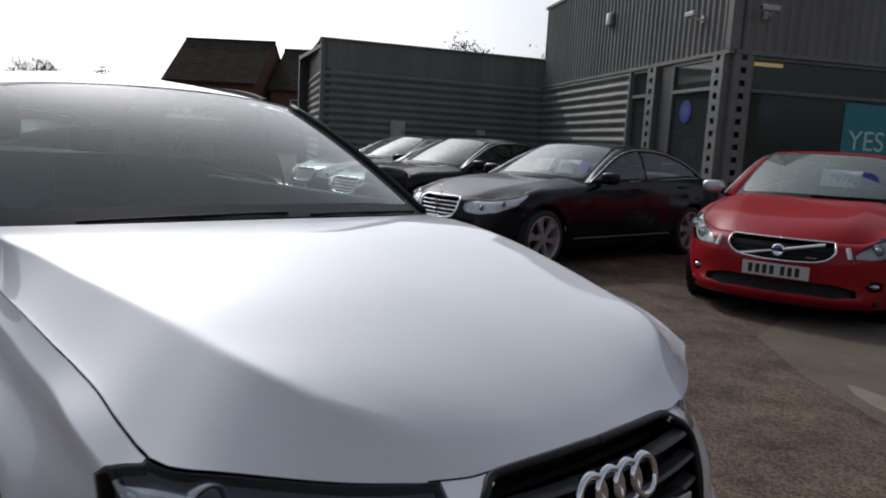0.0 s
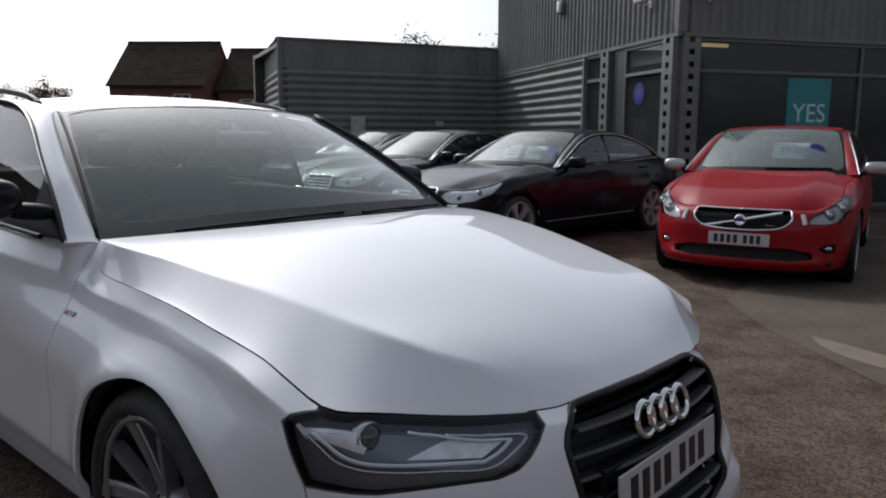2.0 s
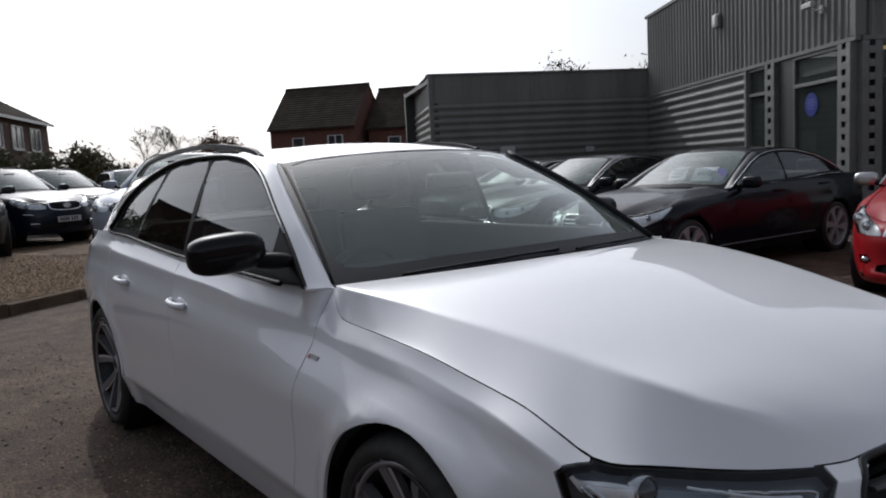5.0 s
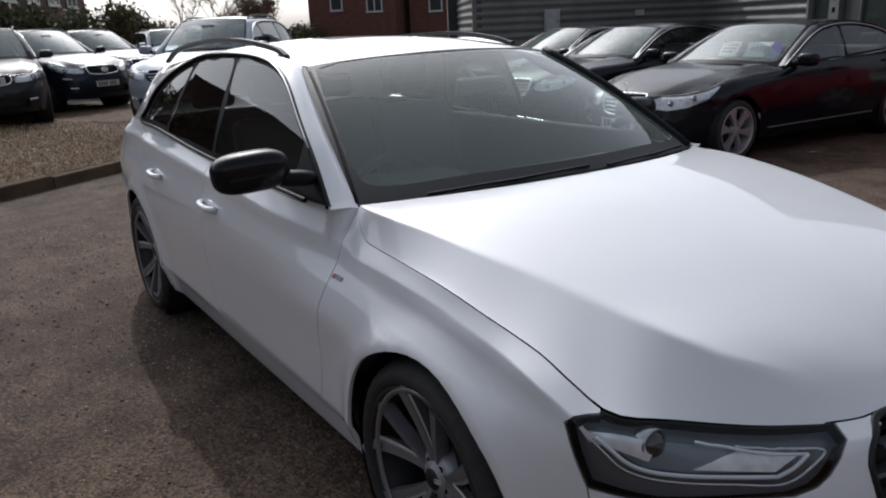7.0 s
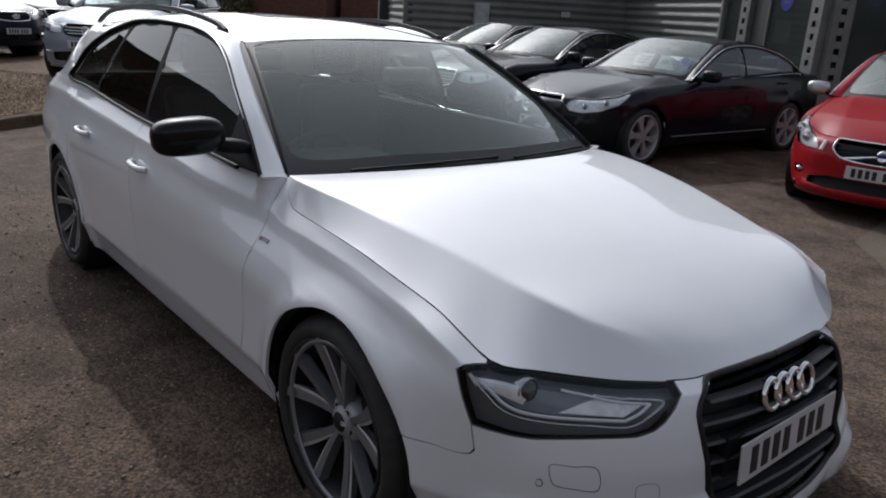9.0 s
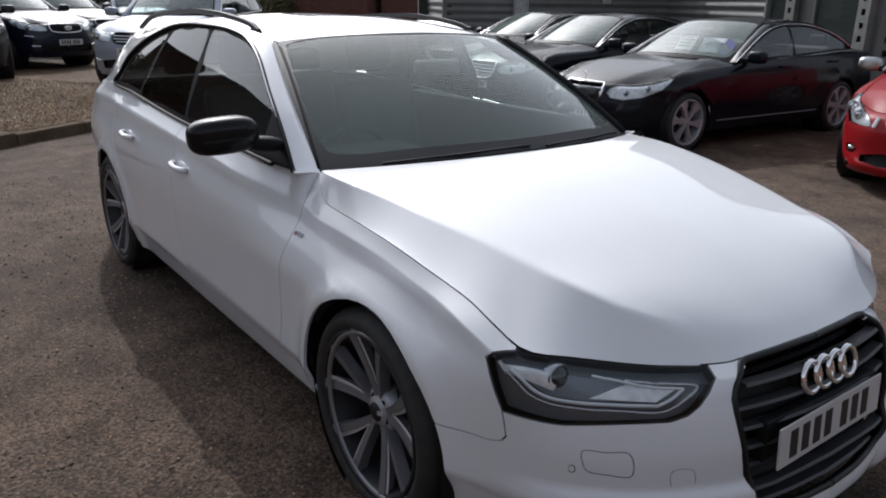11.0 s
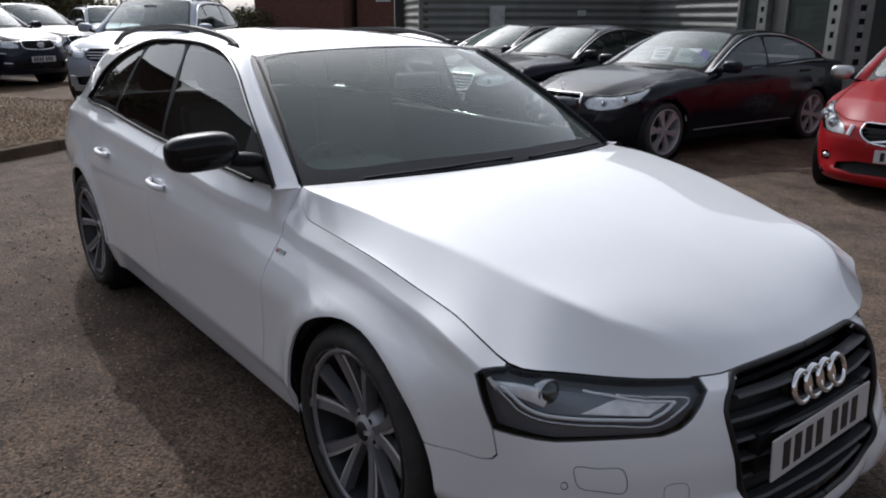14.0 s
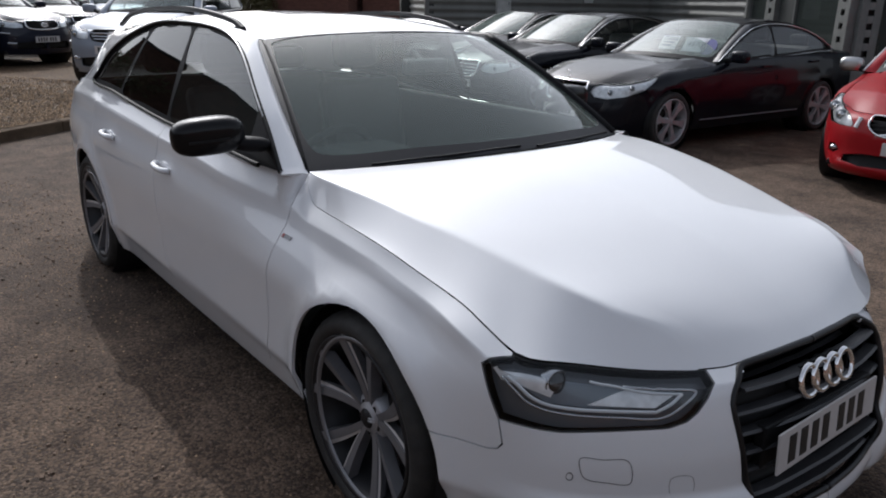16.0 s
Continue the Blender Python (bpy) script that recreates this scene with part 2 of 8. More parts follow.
def disc(bm, r, depth, m, sides=24, bevel=0.0):
    made = bmesh.ops.create_cone(bm, cap_ends=True, segments=sides, radius1=r, radius2=r - bevel, depth=depth, matrix=m)
    return made["verts"]


def ribbon_wall(bm, length, z0, z1, profile, along):
    """Sheet cladding: profile is a list of (distance, depth); along 'x' gives upright ribs, 'z' lying ones. It faces -y."""
    if along == "x":
        lo = [bm.verts.new((s, -d, z0)) for s, d in profile]
        hi = [bm.verts.new((s, -d, z1)) for s, d in profile]
        for a in range(len(profile) - 1):
            bm.faces.new((lo[a], lo[a + 1], hi[a + 1], hi[a]))
    else:
        lo = [bm.verts.new((0, -d, s)) for s, d in profile]
        hi = [bm.verts.new((length, -d, s)) for s, d in profile]
        for a in range(len(profile) - 1):
            bm.faces.new((lo[a], hi[a], hi[a + 1], lo[a + 1]))
    return bm


def ribs(a, b, pitch, depth, top=0.35, slope=0.12):
    """Trapezium ribs between a and b."""
    out, s = [], a
    while s < b - 1e-6:
        for f, d in ((0, 0), (1 - top - 2 * slope, 0), (1 - top - slope, depth), (1 - slope, depth)):
            if s + f * pitch <= b:
                out.append((s + f * pitch, d))
        s += pitch
    out.append((b, 0))
    return out


def waves(a, b, pitch, depth, steps=8):
    n = max(int((b - a) / pitch * steps), 2)
    return [(a + (b - a) * i / n, depth * 0.5 * (1 - math.cos(2 * math.pi * (b - a) * i / n / pitch))) for i in range(n + 1)]


def text_mesh(word, size, depth=0.001):
    """Letters of the built-in font as a mesh, in the x-y plane, centred."""
    curve = bpy.data.curves.new("letters", "FONT")
    curve.body, curve.size, curve.extrude = word, size, depth
    curve.align_x, curve.align_y = "CENTER", "CENTER"
    ob = bpy.data.objects.new("letters", curve)
    scene.collection.objects.link(ob)
    dg = bpy.context.evaluated_depsgraph_get()
    me = bpy.data.meshes.new_from_object(ob.evaluated_get(dg))
    bpy.data.objects.remove(ob)
    bpy.data.curves.remove(curve)
    return me


def frame_at(origin, along, z=0.0):
    """Local x along the given heading, y to its left, z up."""
    a = math.atan2(along[1], along[0])
    return Matrix.Translation((origin[0], origin[1], z)) @ Matrix.Rotation(a, 4, "Z")


# ---- ground ----
def ground_z(x, y):
    """The lot falls a little towards the showroom."""
    t = min(max((y - 0.9) / 4.0, 0.0), 1.0)
    return -0.10 * t * t * (3 - 2 * t)


KERB_P, KERB_D = Vector((-6.94, -1.44, 0)), Vector((-0.531, 0.847, 0))
KERB_N = Vector((-0.847, -0.531, 0))
BED = 0.115


def ground_sheet():
    bm = bmesh.new()
    xs = [-900, -300, -120, -60, -30, -20] + [-16 + 0.5 * i for i in range(49)] + [12, 20, 40, 120, 300, 900]
    ys = [-900, -300, -100, -40, -20, -12, -8, -5] + [-3 + 0.5 * i for i in range(37)] + [18, 24, 40, 100, 300, 900]
    grid = [[bm.verts.new((x, y, ground_z(x, y))) for y in ys] for x in xs]
    for i in range(len(xs) - 1):
        for j in range(len(ys) - 1):
            bm.faces.new((grid[i][j], grid[i + 1][j], grid[i + 1][j + 1], grid[i][j + 1]))
    ob = part("ground", bm, ASPHALT, smooth=True)
    return tagged(ob, "worn brown-grey asphalt car lot with loose grit", "ground", kind="structure")


ground = ground_sheet()


def slab(name, points, z, material, label, category):
    """A flat area, a few millimetres proud of what it lies on, with its own edge."""
    bm = bmesh.new()
    lo = [bm.verts.new((x, y, ground_z(x, y) - 0.02)) for x, y in points]
    hi = [bm.verts.new((x, y, ground_z(x, y) + z)) for x, y in points]
    bm.faces.new(hi)
    for a in range(len(points)):
        b = (a + 1) % len(points)
        bm.faces.new((lo[a], lo[b], hi[b], hi[a]))
    bmesh.ops.recalc_face_normals(bm, faces=bm.faces)
    return tagged(part(name, bm, material), label, category, kind="structure")


slab("pavement", [(-0.62, 4.42), (0.05, 3.55), (0.86, 2.72), (2.6, 2.3), (6.0, 3.2), (6.0, 9.6), (-1.2, 9.6), (-0.9, 6.0)], 0.006, CONCRETE,
     "pale worn concrete apron in front of the showroom", "pavement")
slab("manhole_surround", [(1.15 + 0.95 * math.cos(a), 3.95 + 0.95 * math.sin(a)) for a in (2 * math.pi * k / 40 for k in range(40))], 0.011,
     mat("repair_concrete", (0.175, 0.142, 0.105), 0.95, vary=0.2, scale=5, bump=0.3, fine=0.15), "round lighter concrete repair set in the apron", "pavement")


def bed_strip(name, near, far, material, label):
    bm = bmesh.new()
    rows = []
    for k in range(0, 41):
        s = -14 + k * 0.85
        row = []
        for d in (near, near + 0.4, (near + far) / 2, far):
            p = KERB_P + KERB_D * s + KERB_N * d
            lift = 0.012 * math.sin(3.1 * s + 5 * d) + 0.012 * math.sin(7.3 * s)
            row.append(bm.verts.new((p.x, p.y, BED + (lift if near < 1 else 0))))
        rows.append(row)
    for a, b in zip(rows, rows[1:]):
        for i in range(3):
            bm.faces.new((a[i], b[i], b[i + 1], a[i + 1]))
    bmesh.ops.recalc_face_normals(bm, faces=bm.faces)
    return tagged(part(name, bm, material, smooth=True), label, "ground", kind="structure")


bed_strip("gravel_bed", 0.10, 7.6, GRAVEL, "raised bed of brown shingle behind a kerb")
bed_strip("rear_ground", 7.6, 60, REAR_TARMAC, "dark tarmac of the rear car park")


def kerb():
    """Kerb stones laid end to end along the bed."""
    rng = random.Random(12)
    k = new("kerb")
    tagged(k, "worn brown concrete kerb stones along the gravel bed", "kerb", kind="structure")
    turn = math.atan2(KERB_D.y, KERB_D.x)
    shapes = []
    for j in range(3):
        bm = boxed(-0.452, 0.452, -0.065, 0.065, -0.06, 0.128, 0.014)
        for v in bm.verts:
            v.co += Vector((rng.uniform(-0.003, 0.003), rng.uniform(-0.005, 0.005), rng.uniform(-0.006, 0.006)))
        first = part("kerb_stone", bm, KERB, k)
        first.matrix_basis = Matrix.Translation(KERB_P + KERB_D * (-7.0 + 0.915 * j) + KERB_N * 0.06) @ Matrix.Rotation(turn, 4, "Z")
        shapes.append(first.data)
    for j in range(3, 19):
        ob = new("kerb_stone", shapes[j % 3])
        ob.parent = k
        ob.matrix_basis = Matrix.Translation(KERB_P + KERB_D * (-7.0 + 0.915 * j) + KERB_N * (0.06 + rng.uniform(-0.012, 0.012)) + Vector((0, 0, rng.uniform(-0.012, 0.008)))) @ Matrix.Rotation(turn + rng.uniform(-0.012, 0.012), 4, "Z")


kerb()


def shingle():
    rng = random.Random(5)
    verts, faces = [], []
    shape = [(1, 0, 0), (-1, 0, 0), (0, 1, 0), (0, -1, 0), (0, 0, 1)]
    tri = [(0, 2, 4), (2, 1, 4), (1, 3, 4), (3, 0, 4)]
    for _ in range(30000):
        s, d = rng.uniform(-3.5, 5.0), 0.16 + 7.2 * rng.random() ** 1.4
        p = KERB_P + KERB_D * s + KERB_N * d
        r, a = rng.uniform(0.010, 0.030), rng.uniform(0, 6.28)
        base = len(verts)
        for x, y, z in shape:
            q = Vector((x * r * rng.uniform(0.7, 1.3), y * r * rng.uniform(0.6, 1.0), z * r * rng.uniform(0.5, 1.0)))
            q.rotate(Euler((0, 0, a)))
            verts.append((p.x + q.x, p.y + q.y, BED + 0.004 + q.z))
        faces += [tuple(base + k for k in f) for f in tri]
    # loose grit swept over the asphalt beside the white car
    for _ in range(11000):
        x, y = rng.uniform(-5.5, 1.6), -0.95 - 3.6 * rng.random() ** 1.3
        if math.sin(1.7 * x + 0.8 * y) + math.sin(2.9 * y - 1.1 * x) + rng.gauss(0, 0.9) < 0.1:
            continue
        r, a, base = rng.uniform(0.0022, 0.0065), rng.uniform(0, 6.28), len(verts)
        for dx, dy, dz in shape:
            q = Vector((dx * r * rng.uniform(0.7, 1.4), dy * r, dz * r * 0.7))
            q.rotate(Euler((0, 0, a)))
            verts.append((x + q.x, y + q.y, ground_z(x, y) + 0.001 + q.z))
        faces += [tuple(base + k for k in f) for f in tri]
    me = bpy.data.meshes.new("shingle_stones")
    me.from_pydata(verts, [], faces)
    me.materials.append(PEBBLE)
    return tagged(new("shingle_stones", me), "loose brown and buff shingle and grit", "gravel", kind="stuff")


def loose_stones():
    """Small stones worn out of the old surface, strewn beside the white car."""
    rng = random.Random(77)
    verts, faces = [], []
    for _ in range(5200):
        x, y = rng.uniform(-5.5, 1.6), -0.75 - 4.2 * rng.random() ** 1.4
        r = 0.0035 + 0.008 * rng.random() ** 3
        z, a, e = ground_z(x, y), rng.uniform(0, 6.3), rng.uniform(0.6, 1.0)
        b = len(verts)
        ring = [(r * math.cos(a + k * 1.2566) * rng.uniform(0.7, 1.2), r * e * math.sin(a + k * 1.2566) * rng.uniform(0.7, 1.2)) for k in range(5)]
        verts += [(x + p, y + q, z - 0.001) for p, q in ring] + [(x + p * 0.75, y + q * 0.75, z + r * 0.7) for p, q in ring]
        faces += [(b + k, b + (k + 1) % 5, b + 5 + (k + 1) % 5, b + 5 + k) for k in range(5)] + [tuple(b + 5 + k for k in range(5))]
    me = bpy.data.meshes.new("loose_stones")
    me.from_pydata(verts, [], faces)
    me.materials.append(STONE)
    tagged(new("loose_stones", me), "small brown stones strewn over the worn lot", "gravel", kind="stuff")


# ---- showroom ----
JOIN, CORNER, ANNEX_END, ANNEX_BACK = (-11.75, 15.68), (-3.91, 10.40), (-14.42, 10.12), (-18.1, 12.25)
WALL_1 = frame_at(JOIN, (CORNER[0] - JOIN[0], CORNER[1] - JOIN[1]))
L1 = math.dist(JOIN, CORNER)
WALL_2 = frame_at(CORNER, (0.53, 0.848))
L2 = 13.0
WALL_3 = frame_at(ANNEX_END, (JOIN[0] - ANNEX_END[0], JOIN[1] - ANNEX_END[1]))
L3 = math.dist(JOIN, ANNEX_END)
WALL_4 = frame_at(ANNEX_BACK, (ANNEX_END[0] - ANNEX_BACK[0], ANNEX_END[1] - ANNEX_BACK[1]))
L4 = math.dist(ANNEX_BACK, ANNEX_END)
Z0, ZC, ZTOP, ZANNEX = -0.12, 2.93, 5.03, 3.68


def structure(name, bm, material, label, m, category="wall", smooth=False):
    ob = part(name, bm, material, smooth=smooth)
    ob.matrix_world = m
    return tagged(ob, label, category, kind="structure")


def showroom():
    # upright ribbed cladding over both fronts
    w = structure("wall_upper_side", ribbon_wall(bmesh.new(), L1, ZC, ZTOP, ribs(0, L1 + 0.03, 0.19, 0.035, 0.26, 0.20), "x"), CLAD, "upright ribbed grey-green steel cladding", WALL_1)
    part("backing", boxed(0, L1, 0.02, 0.25, ZC + 0.01, ZTOP - 0.02), CLAD_DARK, w)
    part("flashing", boxed(-0.02, L1 + 0.06, -0.06, 0.03, ZC - 0.05, ZC + 0.015, 0.004), CLAD, w)
    part("coping", boxed(-0.02, L1 + 0.06, -0.06, 0.3, ZTOP - 0.015, ZTOP + 0.06, 0.006), CLAD, w)
    part("corner_trim", boxed(L1 - 0.11, L1 + 0.05, -0.05, 0.03, ZC + 0.02, ZTOP, 0.01), CLAD, w)
    w = structure("wall_upper_front", ribbon_wall(bmesh.new(), L2, ZC, ZTOP, ribs(0.12, L2, 0.19, 0.035, 0.26, 0.20), "x"), CLAD, "upright ribbed grey-green steel cladding", WALL_2)
    part("backing", boxed(0.02, L2, 0.02, 0.25, ZC + 0.01, ZTOP - 0.02), CLAD_DARK, w)
    part("flashing", boxed(0.06, L2, -0.06, 0.03, ZC - 0.05, ZC + 0.015, 0.004), CLAD, w)
    part("coping", boxed(0.06, L2, -0.06, 0.3, ZTOP - 0.015, ZTOP + 0.06, 0.006), CLAD, w)
    part("corner_trim", boxed(-0.04, 0.12, -0.05, 0.03, ZC + 0.02, ZTOP, 0.01), CLAD, w)
    # lying corrugated sheets on the side wall
    s_end = L1 - 3.57
    w = structure("wall_lower_side", ribbon_wall(bmesh.new(), s_end, Z0, ZC - 0.05, waves(Z0, ZC - 0.05, 0.19, 0.055), "z"), CLAD, "lying corrugated grey-green steel sheets", WALL_1, smooth=True)
    part("backing", boxed(0, s_end, 0.01, 0.22, Z0, ZC - 0.06), CLAD_DARK, w)
    part("end_trim", boxed(s_end - 0.02, s_end + 0.06, -0.07, 0.1, Z0, ZC - 0.06, 0.006), CLAD, w)

    # glazing of the side wall: s runs from the corner
    def pane_unit(name, m, a, b, z0, z1, transoms, mullions=()):
        win = new(name)
        win.matrix_world = m
        tagged(win, "tall grey-framed showroom window, dark inside", "window", kind="structure")
        t = 0.06
        fr = part("window_frame", boxed(a, a + t, -0.02, 0.08, z0, z1, 0.004), FRAME_GREY, win)
        part("window_frame", boxed(b - t, b, -0.02, 0.08, z0, z1, 0.004), FRAME_GREY, win)
        part("window_frame", boxed(a + t, b - t, -0.02, 0.08, z0, z0 + t, 0.004), FRAME_GREY, win)
        part("window_frame", boxed(a + t, b - t, -0.02, 0.08, z1 - t, z1, 0.004), FRAME_GREY, win)
        for z in transoms:
            part("transom", boxed(a + t, b - t, -0.03, 0.07, z - 0.03, z + 0.03, 0.004), STEEL if not mullions else FRAME_GREY, win)
        for x in mullions:
            part("mullion", boxed(x - 0.03, x + 0.03, -0.022, 0.078, z0 + t, z1 - t, 0.004), FRAME_GREY, win)
        xs = [a + t, *mullions, b - t]
        zs = [z0 + t, *transoms, z1 - t]
        for i in range(len(xs) - 1):
            for j in range(len(zs) - 1):
                p = part("pane", boxed(xs[i], xs[i + 1], 0.02, 0.028, zs[j], zs[j + 1]), PANE, win)
                p.visible_shadow = False
        return win

    pane_unit("window_1", WALL_1, L1 - 1.82, L1 - 0.36, Z0 + 0.1, ZC - 0.05, (2.37,))
    pane_unit("window_2", WALL_1, L1 - 3.51, L1 - 2.70, Z0 + 0.1, ZC - 0.05, (2.37,))
    pane_unit("window_3", WALL_2, 0.36, L2 - 0.3, Z0 + 0.1, ZC - 0.05, (2.34,), (3.75, 5.4, 7.2, 9.0, 10.8))
    structure("pier", boxed(L1 - 2.32, L1 - 1.83, -0.01, 0.16, Z0, ZC - 0.05, 0.006), CLAD_DARK, "dark steel pier between the side windows", WALL_1)
    structure("plinth", boxed(L1 - 3.56, L1 - 0.36, 0.0, 0.14, Z0, Z0 + 0.1), CLAD_DARK, "dark window plinth", WALL_1)
    structure("plinth_front", boxed(0.36, L2, 0.0, 0.14, Z0, Z0 + 0.1), CLAD_DARK, "dark window plinth", WALL_2)
    # pale sheet behind the upper light, painting in the sky's reflection
    structure("panel", boxed(L1 - 1.74, L1 - 0.44, 0.05, 0.07, 2.52, 2.86), WHITE_PLASTIC, "pale sheet added for the sky reflected in the upper pane", WALL_1, "panel")

    def pierced_column(name, m, a, b):
        col = new(name)
        col.matrix_world = m
        tagged(col, "grey steel column pierced with a row of square holes", "column", kind="structure")
        z, zt = Z0, ZC - 0.06
        part("flange", boxed(a, a + 0.11, -0.10, -0.085, z, zt, 0.002), STEEL, col)
        part("flange", boxed(b - 0.11, b, -0.10, -0.085, z, zt, 0.002), STEEL, col)
        part("web", boxed(a, a + 0.012, -0.084, 0.06, z, zt), STEEL, col)
        part("web", boxed(b - 0.012, b, -0.084, 0.06, z, zt), STEEL, col)
        part("back_plate", boxed(a + 0.013, b - 0.013, -0.01, 0.0, z, zt), CLAD_DARK, col)
        rung = part("rung", boxed(a + 0.111, b - 0.111, -0.10, -0.085, -0.055, 0.055, 0.002), STEEL, col)
        rung.location.z = z + 0.05
        k = 1
        while z + 0.05 + 0.2 * k < zt - 0.02:
            again(rung, Matrix.Translation((0, 0, z + 0.05 + 0.2 * k)))
            k += 1

    pierced_column("column_1", WALL_1, L1 - 0.34, L1 - 0.01)
    pierced_column("column_2", WALL_1, L1 - 2.68, L1 - 2.34)
    pierced_column("column_3", WALL_2, 0.03, 0.35)
    # inside
    deep = 7.5
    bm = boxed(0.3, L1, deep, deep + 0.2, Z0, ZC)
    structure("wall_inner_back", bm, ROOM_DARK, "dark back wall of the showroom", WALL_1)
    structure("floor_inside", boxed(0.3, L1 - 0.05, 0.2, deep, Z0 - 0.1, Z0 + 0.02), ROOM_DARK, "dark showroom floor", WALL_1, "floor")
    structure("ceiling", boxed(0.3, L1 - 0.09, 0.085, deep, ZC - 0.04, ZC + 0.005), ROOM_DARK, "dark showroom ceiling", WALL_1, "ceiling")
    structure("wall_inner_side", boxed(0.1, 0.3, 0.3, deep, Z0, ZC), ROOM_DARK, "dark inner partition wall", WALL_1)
    structure("roof", boxed(-0.05, L1 - 0.1, 0.26, 13.0, ZTOP - 0.25, ZTOP - 0.1), CLAD_DARK, "flat showroom roof", WALL_1, "roof")
    structure("wall_rear", boxed(0.1, L1, 12.8, 13.0, Z0, ZTOP - 0.26), CLAD_DARK, "plain rear wall of the showroom", WALL_1)

    # annexe
    w = structure("wall_annexe_front", ribbon_wall(bmesh.new(), L3, Z0, 2.95, waves(Z0, 2.95, 0.19, 0.05), "z"), CLAD, "lying corrugated dark grey steel sheets of the annexe", WALL_3, smooth=True)
    part("backing", boxed(0, L3, 0.01, 0.2, Z0, 2.94), CLAD_DARK, w)
    part("fascia", ribbon_wall(bmesh.new(), L3, 2.95, ZANNEX - 0.03, ribs(0, L3, 0.25, 0.012), "x"), CLAD, w)
    part("fascia_backing", boxed(0, L3, 0.014, 0.2, 2.96, ZANNEX - 0.04), CLAD_DARK, w)
    part("coping", boxed(-0.06, L3, -0.05, 0.25, ZANNEX - 0.03, ZANNEX + 0.02, 0.005), CLAD, w)
    part("corner_trim", boxed(-0.05, 0.06, -0.06, 0.02, Z0, ZANNEX - 0.031, 0.006), CLAD, w)
    w = structure("wall_annexe_end", ribbon_wall(bmesh.new(), L4, Z0, 2.95, waves(Z0, 2.95, 0.19, 0.05), "z"), CLAD, "lying corrugated grey steel sheets of the annexe end", WALL_4, smooth=True)
    part("backing", boxed(0, L4, 0.01, 0.2, Z0, 2.94), CLAD_DARK, w)
    part("fascia", ribbon_wall(bmesh.new(), L4, 2.95, ZANNEX - 0.03, ribs(0, L4, 0.25, 0.012), "x"), CLAD, w)
    part("fascia_backing", boxed(0, L4 - 0.02, 0.014, 0.2, 2.96, ZANNEX - 0.04), CLAD_DARK, w)
    part("coping", boxed(0, L4 - 0.07, -0.05, 0.25, ZANNEX - 0.03, ZANNEX + 0.02, 0.005), CLAD, w)
    structure("roof_annexe", boxed(0, L3, 0.26, 4.0, ZANNEX - 0.2, ZANNEX - 0.1), CLAD_DARK, "flat annexe roof", WALL_3, "roof")
    structure("wall_annexe_rear", boxed(0, L3, 4.0, 4.2, Z0, ZANNEX - 0.05), CLAD_DARK, "plain rear wall of the annexe", WALL_3)


showroom()


